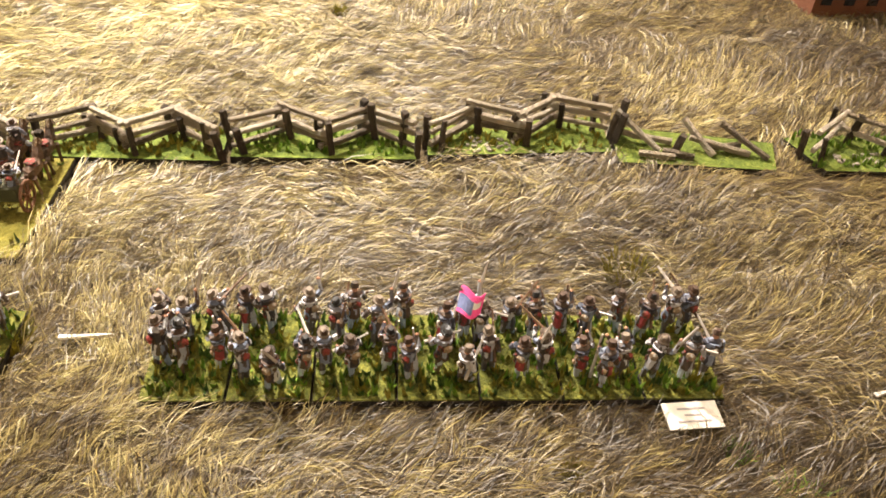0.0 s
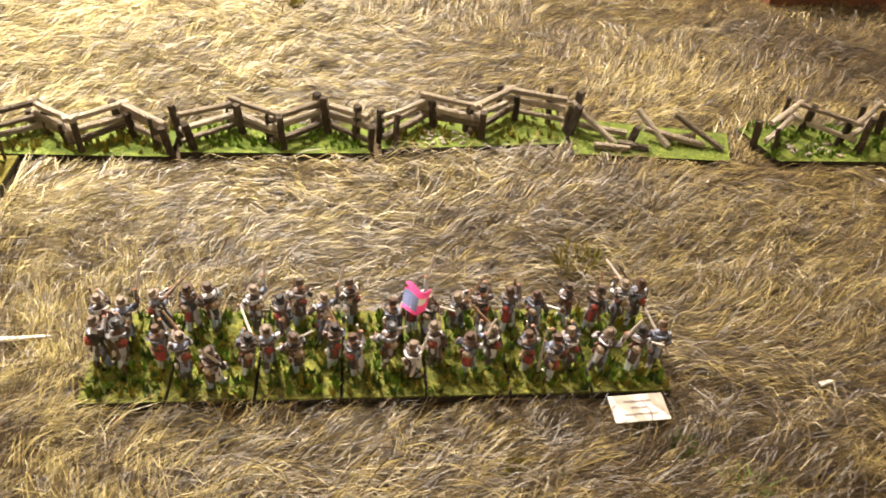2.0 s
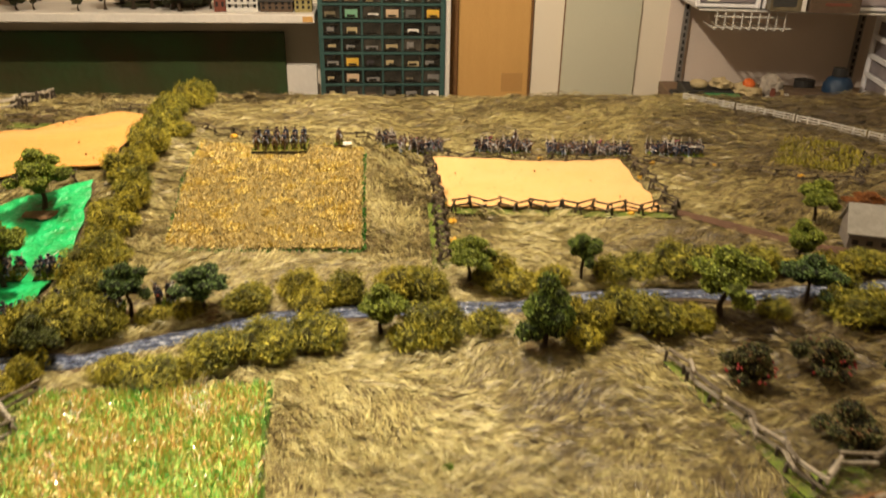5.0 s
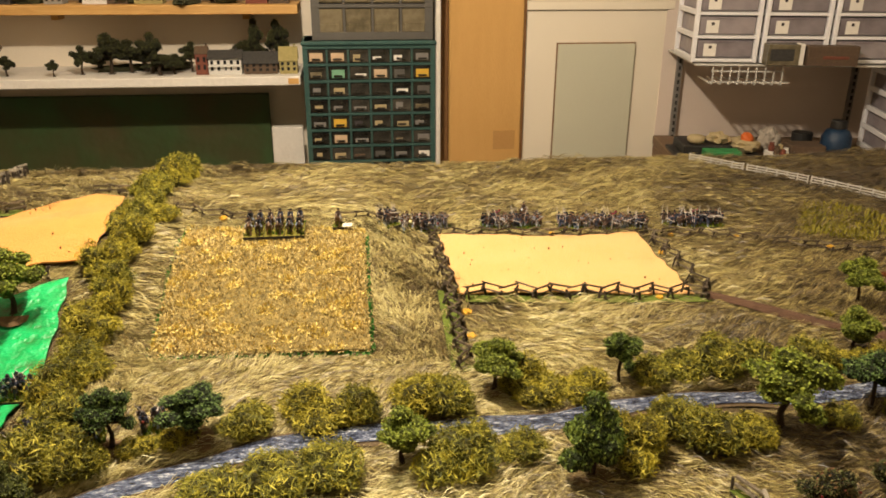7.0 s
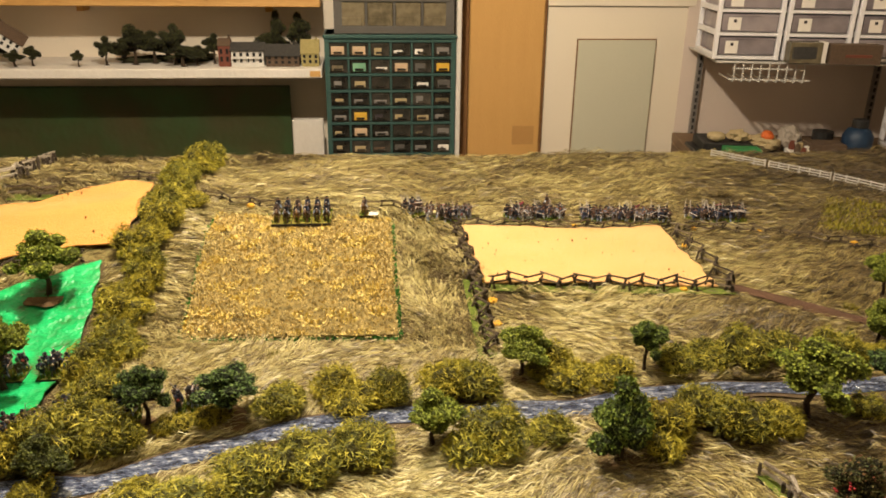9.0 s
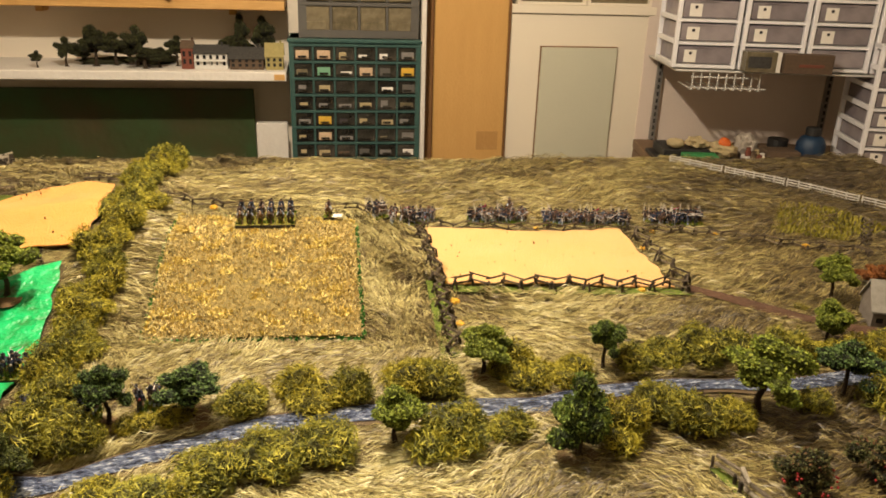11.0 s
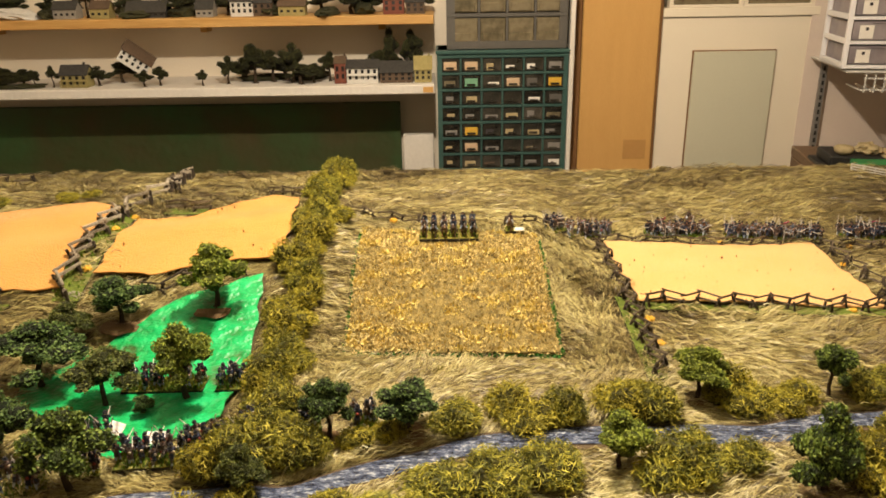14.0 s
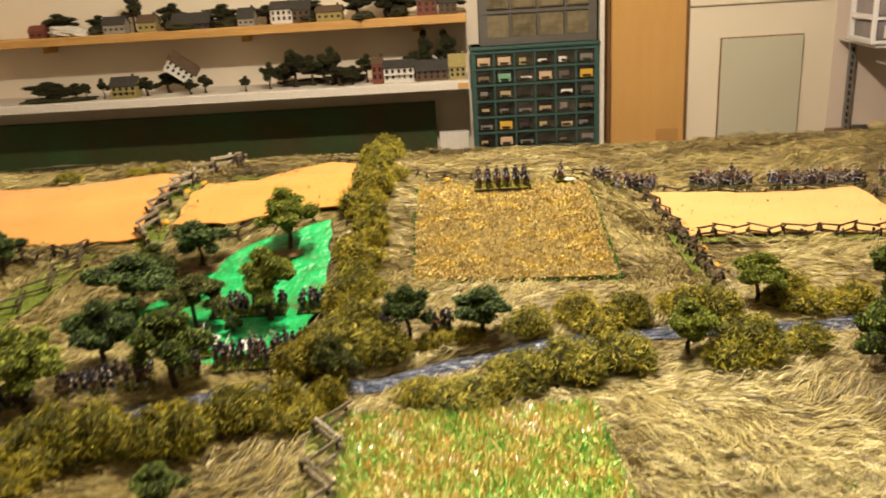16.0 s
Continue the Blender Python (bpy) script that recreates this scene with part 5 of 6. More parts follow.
# ---- tufts on the mat ----
TUFT = material("yellow_green_tuft", [(0.10, 0.10, 0.01), (0.24, 0.21, 0.02), (0.36, 0.30, 0.04)], 0.7, 60, 0, 3, 0.3, source="island")
LIME = material("lime_tuft", [(0.08, 0.16, 0.01), (0.18, 0.30, 0.02)], 0.7, 60, 0, 3, 0.3, source="island")


def tuft(x, y, w, h, mat, seed, n=160, label="small yellow green tuft on the mat"):
    r = np.random.default_rng(seed)
    a, q = r.uniform(0, 6.28, n), np.sqrt(r.random(n)) * w / 2
    p0 = np.stack([q * np.cos(a), q * np.sin(a), np.zeros(n)], -1)
    tip = p0 * 1.7 + np.stack([r.normal(0, w * 0.18, n), r.normal(0, w * 0.18, n), h * r.uniform(0.4, 1.1, n)], -1)
    s = np.stack([np.cos(a * 3), np.sin(a * 3), 0 * a], -1) * 0.0006
    v = np.stack([p0 - s, p0 + s, tip], 1).reshape(-1, 3)
    i = np.arange(n)[:, None] * 3
    o = new("grass_tuft", mesh_np("grass_tuft", v, np.zeros((0, 4), int), i + np.array([0, 1, 2]), mat))
    o.matrix_basis = pose(*on(x, y, 0))
    return tagged(o, label, "tuft", "grass tufts")


for k, (x, y, w, h, m) in enumerate(((0.123, 0.352, 0.016, 0.011, TUFT), (0.155, 0.243, 0.012, 0.006, LIME), (0.14, 0.262, 0.007, 0.004, LIME), (-0.113, 0.313, 0.016, 0.009, TUFT), (-0.135, 0.33, 0.008, 0.012, TUFT), (0.083, 0.255, 0.006, 0.004, TUFT),
                                     (0.14, 0.722, 0.01, 0.006, LIME), (0.165, 0.722, 0.012, 0.006, LIME), (0.19, 0.728, 0.01, 0.006, LIME), (0.22, 0.722, 0.012, 0.007, LIME), (0.25, 0.722, 0.012, 0.006, LIME), (0.28, 0.728, 0.012, 0.006, LIME), (0.15, 0.711, 0.01, 0.005, LIME), (0.2, 0.715, 0.01, 0.005, LIME),
                                     (-0.33, 1.155, 0.012, 0.006, TUFT), (-0.01, 0.62, 0.008, 0.006, TUFT), (0.0, 0.78, 0.008, 0.006, TUFT), (-0.12, 0.77, 0.006, 0.005, LIME), (0.38, 1.215, 0.014, 0.008, TUFT), (0.40, 1.19, 0.014, 0.008, TUFT))):
    tuft(x, y, w, h, m, 50 + k)
# flower patch inside the white fence
v, q, tr = stalks([(0.50, 1.50), (0.60, 1.45), (0.72, 1.50), (0.68, 1.60), (0.60, 1.64)], 2600, 0.011, 0.0022, 0.6, 77)
tagged(new("flower_patch", mesh_np("flower_patch", v, q, tr, TUFT)), "yellow flowered scrub inside the white fence", "flowers", kind="stuff")

# ---- fences ----
RAIL = material("weathered_rail_wood", [(0.10, 0.075, 0.05), (0.40, 0.33, 0.24), (0.58, 0.50, 0.38), (0.82, 0.75, 0.63)], 0.8, 3.5, 0.7, 4, 0.3, source="object", stretch=(0.8, 2.6, 2.6))
POST = material("dark_post_wood", [(0.025, 0.018, 0.012), (0.075, 0.055, 0.038), (0.14, 0.11, 0.08)], 0.9, 4, 0.6, 5, 0.3, source="object")
TURF = material("bright_flock_turf", [(0.035, 0.06, 0.008), (0.11, 0.15, 0.016), (0.22, 0.26, 0.04)], 0.95, 160, 0.9, 4, 0.25)
TURF_YELLOW = material("yellow_flock_turf", [(0.08, 0.075, 0.010), (0.17, 0.15, 0.018), (0.27, 0.23, 0.035)], 0.95, 160, 0.9, 4, 0.25)
BASE_EDGE = material("dark_base_edge", [(0.015, 0.013, 0.01), (0.04, 0.035, 0.025)], 0.9, 90)
WHITEFENCE = material("white_fence_paint", [(0.42, 0.40, 0.36), (0.60, 0.58, 0.54)], 0.7, 120)
PUMPKIN = material("pumpkin_flock", [(0.55, 0.28, 0.02), (0.70, 0.42, 0.04)], 0.8, 120)
RUBBLE = material("pale_rubble", [(0.25, 0.22, 0.18), (0.45, 0.41, 0.35)], 0.9, 200, 0.5)


def stick_mesh(name, seed, mat, bend=0.06):
    """A split rail or post, 1 long in x and about 1 thick."""
    r = random.Random(seed)
    bm = bmesh.new()
    rings = []
    for k in range(4):
        x = k / 3
        oy, oz = r.uniform(-bend, bend), r.uniform(-bend, bend)
        ring = []
        for a, b in ((-0.5, -0.5), (0.5, -0.42), (0.42, 0.5), (-0.1, 0.58), (-0.5, 0.4)):
            ring.append(bm.verts.new((x, a * r.uniform(0.8, 1.1) + oy, b * r.uniform(0.8, 1.1) + oz)))
        rings.append(ring)
    for a, b in zip(rings, rings[1:]):
        for k in range(5):
            bm.faces.new((a[k], b[k], b[(k + 1) % 5], a[(k + 1) % 5]))
    bm.faces.new(rings[0]), bm.faces.new(rings[-1][::-1])
    bmesh.ops.recalc_face_normals(bm, faces=bm.faces[:])
    me = bpy.data.meshes.new(name)
    bm.to_mesh(me)
    bm.free()
    me.materials.append(mat)
    return me


RAILS = [stick_mesh("rail", k, RAIL, 0.12) for k in range(5)]
POSTS = [stick_mesh("post", 10 + k, POST) for k in range(4)]
# dark copy of the rail wood: the far fences' backlit look is in the colour
BACKLITRAIL = material("backlit_rail_wood", [(0.03, 0.022, 0.014), (0.09, 0.065, 0.042), (0.17, 0.13, 0.085), (0.32, 0.26, 0.19)], 0.8, 3, 0.6, 5, 0.3, source="object", stretch=(1.2, 1, 1))
BACKLITRAILS = [stick_mesh("rail", k, BACKLITRAIL, 0.12) for k in range(5)]
WRAILS = [stick_mesh("rail", 30, WHITEFENCE, 0.05)]


def span(a, b, thick, over=0.0):
    a, b = Vector(a), Vector(b)
    d = b - a
    q = d.to_track_quat("X", "Z").to_matrix().to_4x4()
    return Matrix.Translation(a - d.normalized() * over) @ q @ Matrix.Diagonal((d.length + 2 * over, thick, thick, 1))


def base_strip(poly, h=0.003):
    bm = bmesh.new()
    pts = resample(poly, 0.006)
    lo = [bm.verts.new((x, y, float(height(x, y)) - 0.001)) for x, y in pts]
    cx, cy = sum(p[0] for p in pts) / len(pts), sum(p[1] for p in pts) / len(pts)
    mid = [bm.verts.new((x, y, float(height(x, y)) + h)) for x, y in pts]
    n = len(pts)
    for k in range(n):
        f = bm.faces.new((lo[k], lo[(k + 1) % n], mid[(k + 1) % n], mid[k]))
        f.material_index = 1
    bm.faces.new(mid)
    bmesh.ops.recalc_face_normals(bm, faces=bm.faces[:])
    return bm


def zigzag(a, b, n, depth, side):
    """n panels that swing to one side of the line from a to b."""
    a, b = Vector(a), Vector(b)
    d = b - a
    nn = Vector((-d.y, d.x)).normalized() * side
    return [tuple(a + d * (k / n) + nn * (depth if k % 2 else 0)) for k in range(n + 1)]


def rail_fence(pts, label, size=1.0, base=None, posts=2, rails=2, seed=0, post_h=0.024, tufts=False, group="split rail fences"):
    r = random.Random(seed)
    cx, cy = pts[0]
    t = thing("rail_fence", (0, 0, 0), label=label, category="fence", group=group)
    if base:
        part("base", base_strip(base), [TURF, BASE_EDGE], t, "flocked green base strip")
    up = 0.003 if base else 0.0
    for i, (a, b) in enumerate(zip(pts, pts[1:])):
        for k in range(rails):
            z = up + (0.0065 + 0.0085 * k if rails < 3 else 0.004 + 0.0056 * k) * size + r.uniform(-0.001, 0.001)
            z += 0.0013 * (i % 2) * size
            shared("rail", r.choice(RAILS if seed < 90 else BACKLITRAILS), t, span(on(*a, z + r.uniform(-0.0012, 0.0012)), on(*b, z + r.uniform(-0.0012, 0.0012)), (r.uniform(0.0021, 0.0030) if seed < 70 else r.uniform(0.0024, 0.0033) * (1.0 if seed < 90 else 0.72)) * size, 0.003))
    for i, p in enumerate(pts):
        for k in range(posts):
            s = (-1, 1, 0)[k]
            dx, dy = s * 0.0038 * size, (0.0038, -0.0036, 0.005)[k] * size
            hh = post_h * r.uniform(0.7, 1.08) * (1.0 if seed < 90 else 0.9)
            lean = (r.uniform(-0.003, 0.003), r.uniform(-0.003, 0.003)) if seed < 90 else (-s * r.uniform(0.002, 0.008), r.uniform(-0.004, 0.004))
            x, y = p[0] + dx, p[1] + dy
            shared("post", r.choice(POSTS), t, span(on(x, y, 0.0), on(x + lean[0], y + lean[1], hh), r.uniform(0.0025, 0.0037) * size * (1.0 if seed < 90 else 0.9)))
    if tufts and base:
        xs, ys = [q[0] for q in base], [q[1] for q in base]
        bm = bmesh.new()
        for k in range(110):
            x, y = r.uniform(min(xs) + 0.003, max(xs) - 0.003), r.uniform(min(ys) + 0.003, max(ys) - 0.003)
            h = r.uniform(0.0015, 0.0055)
            for q in range(3):
                g = r.uniform(0, 3.14)
                X, Y, Z = on(x, y, 0.0028)
                c, s = 0.0012 * math.cos(g), 0.0012 * math.sin(g)
                lx, ly = r.uniform(-0.002, 0.002), r.uniform(-0.002, 0.002)
                bm.faces.new([bm.verts.new(p) for p in ((X - c, Y - s, Z), (X + c, Y + s, Z), (X + lx, Y + ly, Z + h))])
        part("turf_scrub", bm, [LIME if seed % 2 else TUFT], t)
        if seed % 3 == 1:
            bm = bmesh.new()
            for k in range(34):
                x, y = r.uniform(min(xs) + 0.02, min(xs) + 0.045), r.uniform(min(ys) + 0.004, min(ys) + 0.016)
                bmesh.ops.create_icosphere(bm, subdivisions=1, radius=r.uniform(0.0007, 0.0014), matrix=pose(*on(x, y, 0.0035)))
            part("rubble", bm, RUBBLE, t, "scattered pale rubble")
    return t


# the near line of zigzag fences, section by section
near = [(-0.52, -0.432, 0.434, 0.434), (-0.428, -0.336, 0.434, 0.434), (-0.332, -0.242, 0.433, 0.433), (-0.238, -0.15, 0.433, 0.433), (-0.146, -0.058, 0.436, 0.436), (-0.054, 0.037, 0.440, 0.442), (0.043, 0.138, 0.444, 0.458)]
for k, (a, b, ya, yb) in enumerate(near):
    pts = zigzag((a + 0.003, ya + 0.005), (b - 0.003, yb + 0.004), 4, 0.015, 1)
    f = ya - 0.002
    rail_fence(pts, "weathered zigzag split rail fence on a green base", 1.0, [(a, f), (b, f + 0.004 * (k == 6)), (b, yb + 0.024), (a, ya + 0.026)], 2, 3, 40 + k, 0.0225 if k > 4 else 0.0185, True)
# broken section: leaning and fallen rails
bt = thing("broken_fence", (0, 0, 0), label="broken down rail fence with fallen rails on a green base", category="fence", group="split rail fences")
part("base", base_strip([(0.139, 0.4365), (0.218, 0.429), (0.226, 0.455), (0.142, 0.472)]), [TURF, BASE_EDGE], bt)
for a, b in (((0.141, 0.462, 0.018), (0.162, 0.445, 0.004)), ((0.142, 0.458, 0.008), (0.17, 0.452, 0.005)), ((0.150, 0.441, 0.0055), (0.168, 0.438, 0.005)), ((0.176, 0.458, 0.016), (0.189, 0.441, 0.004)), ((0.178, 0.45, 0.009), (0.208, 0.441, 0.005)), ((0.195, 0.455, 0.015), (0.217, 0.438, 0.004)), ((0.185, 0.446, 0.0055), (0.205, 0.448, 0.006)), ((0.163, 0.444, 0.005), (0.178, 0.438, 0.005))):
    shared("rail", RAILS[len(bt.children) % 5], bt, span(on(a[0], a[1], a[2]), on(b[0], b[1], b[2]), 0.0027))
for x, y, h in ((0.143, 0.464, 0.024), (0.17, 0.446, 0.014), (0.141, 0.456, 0.02)):
    shared("post", POSTS[len(bt.children) % 4], bt, span(on(x, y, 0), on(x + 0.002, y - 0.002, h), 0.0038))
for k, (a, b) in enumerate([(0.238, 0.334), (0.338, 0.43)]):
    pts = zigzag((a + 0.003, 0.441), (b - 0.003, 0.441), 4, 0.02, 1)
    rail_fence(pts, "weathered zigzag split rail fence on a green base", 1.0, [(a - 0.004, 0.461), (a + 0.006, 0.429), (b, 0.429), (b, 0.468)], 2, 2, 61 + k, 0.022, True)

# fence down the west side of the maize field
g = zigzag((-0.472, 0.892), (-0.462, 0.50), 14, 0.022, -1)
rail_fence(g[:8], "weathered zigzag rail fence along the maize field", 1.0, [(-0.475, 0.897), (-0.505, 0.892), (-0.497, 0.69), (-0.466, 0.69)], 1, 2, 71, 0.016, True)
rail_fence(g[7:], "weathered zigzag rail fence along the maize field edge", 1.0, [(-0.466, 0.689), (-0.497, 0.689), (-0.49, 0.495), (-0.456, 0.495)], 1, 2, 72, 0.016, True)
# orchard fence and the fence before the garden
rail_fence([(0.109, 0.905), (0.119, 0.882), (0.116, 0.868), (0.127, 0.838)], "pale split rail fence round the orchard", 1.0, [(0.103, 0.908), (0.115, 0.908), (0.132, 0.836), (0.118, 0.833)], 1, 2, 81, 0.013)
rail_fence([(0.13, 0.825), (0.143, 0.806), (0.138, 0.786), (0.152, 0.764), (0.149, 0.744), (0.161, 0.722)], "pale zigzag rail fence round the orchard", 1.0, [(0.124, 0.825), (0.137, 0.827), (0.165, 0.724), (0.148, 0.716)], 1, 2, 82, 0.013)
rail_fence([(0.168, 0.728), (0.19, 0.748), (0.216, 0.744), (0.236, 0.757), (0.262, 0.75), (0.285, 0.762), (0.31, 0.752)], "pale zigzag rail fence behind the garden plot", 1.0, [(0.165, 0.722), (0.312, 0.742), (0.312, 0.77), (0.165, 0.745)], 1, 2, 83, 0.014)
rail_fence([(0.19, 0.70), (0.212, 0.705), (0.235, 0.693), (0.258, 0.702), (0.283, 0.69), (0.31, 0.70)], "weathered zigzag rail fence before the garden plot", 1.0, [(0.185, 0.694), (0.312, 0.683), (0.312, 0.706), (0.185, 0.709)], 1, 2, 84, 0.016)
# fences round the yellow field
z = zigzag((-0.095, 1.136), (-0.088, 1.335), 10, 0.014, -1)
rail_fence(z[:6], "dark zigzag rail fence running up from the stream", 1.0, [(-0.104, 1.13), (-0.082, 1.13), (-0.078, 1.235), (-0.1, 1.235)], 2, 2, 91, 0.019)
rail_fence(z[5:], "dark zigzag rail fence running up to the yellow field", 1.0, [(-0.1, 1.236), (-0.078, 1.236), (-0.07, 1.338), (-0.096, 1.338)], 2, 2, 92, 0.019)
z = zigzag((-0.084, 1.34), (-0.09, 1.56), 8, 0.014, -1)
rail_fence(z, "dark zigzag rail fence on the west side of the yellow field", 1.0, None, 2, 2, 93, 0.018)
z = zigzag((-0.06, 1.315), (0.246, 1.272), 14, 0.014, 1)
rail_fence(z[:8], "dark zigzag rail fence before the yellow felt field", 1.0, [(-0.062, 1.306), (0.09, 1.284), (0.092, 1.305), (-0.06, 1.326)], 2, 2, 94, 0.019)
rail_fence(z[7:], "dark zigzag rail fence at the front of the yellow field", 1.0, [(0.091, 1.283), (0.252, 1.262), (0.254, 1.284), (0.093, 1.305)], 2, 2, 95, 0.019)
z = zigzag((0.25, 1.28), (0.258, 1.51), 9, 0.013, -1)
rail_fence(z, "dark zigzag rail fence on the east side of the yellow field", 1.0, None, 2, 2, 96, 0.017)
z = zigzag((-0.09, 1.552), (0.35, 1.515), 20, 0.012, -1)
rail_fence(z[:11], "low dark rail fence behind the yellow field", 0.9, None, 1, 2, 97, 0.014)
rail_fence(z[10:], "low dark rail fence in front of the marching line", 0.9, None, 1, 2, 98, 0.014)
z = zigzag((0.35, 1.513), (0.60, 1.39), 13, 0.012, -1)
rail_fence(z, "low dark rail fence running off to the barn", 0.9, None, 1, 2, 99, 0.014)
z = zigzag((-0.225, 1.505), (-0.09, 1.555), 6, 0.01, -1)
rail_fence(z, "low dark rail fence beside the crop field", 0.9, None, 1, 2, 100, 0.013)
z = zigzag((-0.47, 1.563), (-0.36, 1.515), 5, 0.012, 1)
rail_fence(z, "low dark rail fence behind the crop field", 0.9, None, 1, 2, 101, 0.013)
# fences between and round the orange fields
z = zigzag((-0.782, 1.275), (-0.787, 1.5), 9, 0.018, 1)
rail_fence(z, "pale zigzag rail fence between two orange fields", 1.25, [(-0.798, 1.27), (-0.765, 1.27), (-0.77, 1.505), (-0.805, 1.505)], 2, 2, 85, 0.018, True)
z = zigzag((-0.787, 1.5), (-0.752, 1.63), 5, 0.016, 1)
rail_fence(z, "weathered zigzag rail fence beyond the orange fields", 1.4, None, 2, 2, 86, 0.018)
z = zigzag((-0.752, 1.63), (-0.835, 1.965), 12, 0.014, 1)
rail_fence(z, "weathered zigzag rail fence running to the table edge", 1.2, None, 2, 2, 83, 0.022)
rail_fence(zigzag((-0.69, 1.285), (-0.575, 1.325), 5, 0.012, -1), "dark rail fence along the orange field front", 1.0, None, 2, 2, 114, 0.016)
rail_fence(zigzag((-0.73, 1.515), (-0.67, 1.51), 3, 0.01, 1), "pale rail fence behind the orange field", 1.0, [(-0.735, 1.505), (-0.665, 1.50), (-0.665, 1.525), (-0.735, 1.53)], 1, 2, 115, 0.012)
rail_fence(zigzag((-0.595, 1.605), (-0.54, 1.597), 3, 0.01, 1), "pale rail fence beside the hedge", 1.0, None, 1, 2, 116, 0.012)
z = zigzag((-0.862, 1.272), (-0.96, 1.255), 5, 0.014, 1)
rail_fence(z, "weathered zigzag rail fence before the orange field", 1.1, None, 2, 2, 117, 0.017)
z = zigzag((-0.862, 1.262), (-0.93, 1.12), 7, 0.018, 1)
rail_fence(z, "pale zigzag rail fence on a green base", 1.1, [(-0.845, 1.265), (-0.885, 1.265), (-0.955, 1.11), (-0.905, 1.11)], 1, 2, 118, 0.016, True)
rail_fence([(-1.25, 1.86), (-1.21, 1.88), (-1.17, 1.88), (-1.13, 1.90)], "small grey rail fence near the table corner", 1.2, None, 2, 2, 119, 0.02)


def white_fence(a, b, n):
    t = thing("white_fence", (0, 0, 0), label="white board fence along the far corner of the mat", category="fence", group="white fences")
    a, b = Vector(a), Vector(b)
    for k in range(n + 1):
        p = a.lerp(b, k / n)
        shared("post", WRAILS[0], t, span(on(p.x, p.y, 0), on(p.x, p.y, 0.017), 0.0024))
        if k < n:
            q = a.lerp(b, (k + 1) / n)
            for z in (0.005, 0.010, 0.015):
                shared("rail", WRAILS[0], t, span(on(p.x, p.y - 0.0012, z), on(q.x, q.y - 0.0012, z), 0.0018))


white_fence((0.525, 1.962), (0.60, 1.87), 5)
white_fence((0.605, 1.864), (0.68, 1.765), 6)
white_fence((0.684, 1.76), (0.76, 1.645), 6)
white_fence((0.764, 1.64), (0.85, 1.53), 6)
rail_fence(zigzag((0.60, 1.39), (0.70, 1.52), 7, 0.012, 1), "dark rail fence meeting the white fence", 1.0, None, 1, 2, 120, 0.015)
# pumpkin coloured clumps tucked into the fences
for k, (x, y, s) in enumerate(((-0.066, 1.275, 0.006), (-0.07, 1.21, 0.006), (0.19, 1.283, 0.005), (0.255, 1.44, 0.005), (-0.065, 1.34, 0.005), (0.30, 1.515, 0.005), (0.52, 1.43, 0.006), (0.40, 1.495, 0.0045), (-0.775, 1.33, 0.006), (-0.78, 1.44, 0.006), (-0.77, 1.49, 0.006), (-0.475, 0.70, 0.006), (-0.472, 0.60, 0.006), (-0.30, 0.455, 0.006), (0.11, 1.535, 0.005), (-0.395, 1.53, 0.006))):
    bm = crumple(k, s, 0.7)
    o = obj("pumpkin_clump", bm, PUMPKIN)
    o.matrix_basis = pose(*on(x, y, s * 0.55))
    tagged(o, "small orange flocked clump by the fence", "clump", "orange clumps")

# ---- miniature armies ----
GREYCOAT = material("grey_and_brown_coats", [(0.30, 0.05, 0.05), (0.09, 0.065, 0.05), (0.34, 0.36, 0.42), (0.10, 0.06, 0.04), (0.045, 0.04, 0.045), (0.58, 0.59, 0.63), (0.09, 0.07, 0.06), (0.22, 0.26, 0.36), (0.05, 0.05, 0.07), (0.14, 0.10, 0.075), (0.46, 0.48, 0.54), (0.12, 0.11, 0.12), (0.34, 0.24, 0.15)], 0.6, 0.8, 0.2, 3, 0.3, source="both", steps=True)
BLUECOAT = material("dark_blue_coats", [(0.010, 0.012, 0.022), (0.04, 0.05, 0.09), (0.09, 0.06, 0.05), (0.02, 0.02, 0.03), (0.14, 0.15, 0.19)], 0.7, 0.8, 0.2, 3, 0.3, source="object", steps=True)
PALETROUSERS = material("grey_blue_trousers", [(0.32, 0.40, 0.55), (0.10, 0.09, 0.09), (0.52, 0.58, 0.68), (0.16, 0.11, 0.07), (0.20, 0.24, 0.32)], 0.7, 0.8, 0.2, 3, 0.3, source="object", steps=True)
SKINTONE = material("painted_flesh", [(0.40, 0.20, 0.12), (0.52, 0.29, 0.18)], 0.6, 5)
HAT = material("painted_hats", [(0.05, 0.038, 0.028), (0.10, 0.07, 0.05), (0.20, 0.16, 0.12), (0.07, 0.04, 0.025), (0.03, 0.03, 0.03), (0.17, 0.18, 0.20), (0.60, 0.28, 0.04)], 0.7, 0.8, 0.2, 3, 0.3, source="object", steps=True)
DARKHAT = material("dark_caps", [(0.008, 0.008, 0.012), (0.03, 0.03, 0.04)], 0.7, 5)
KIT = material("painted_kit", [(0.30, 0.22, 0.14), (0.48, 0.44, 0.38), (0.08, 0.05, 0.03), (0.26, 0.05, 0.04), (0.50, 0.36, 0.22), (0.62, 0.60, 0.58)], 0.7, 2.5, 0.2, 3, 0.3, source="island", steps=True)
GUNWOOD = material("gun_wood_and_steel", [(0.14, 0.08, 0.045), (0.50, 0.46, 0.42), (0.74, 0.72, 0.70)], 0.4, 2.5, 0.1, 3, 0.3, source="island", steps=True)
HORSEHIDE = material("painted_horse_hide", [(0.03, 0.02, 0.013), (0.10, 0.055, 0.03), (0.19, 0.11, 0.055)], 0.6, 2.5, 0.2, 3, 0.3, source="object")
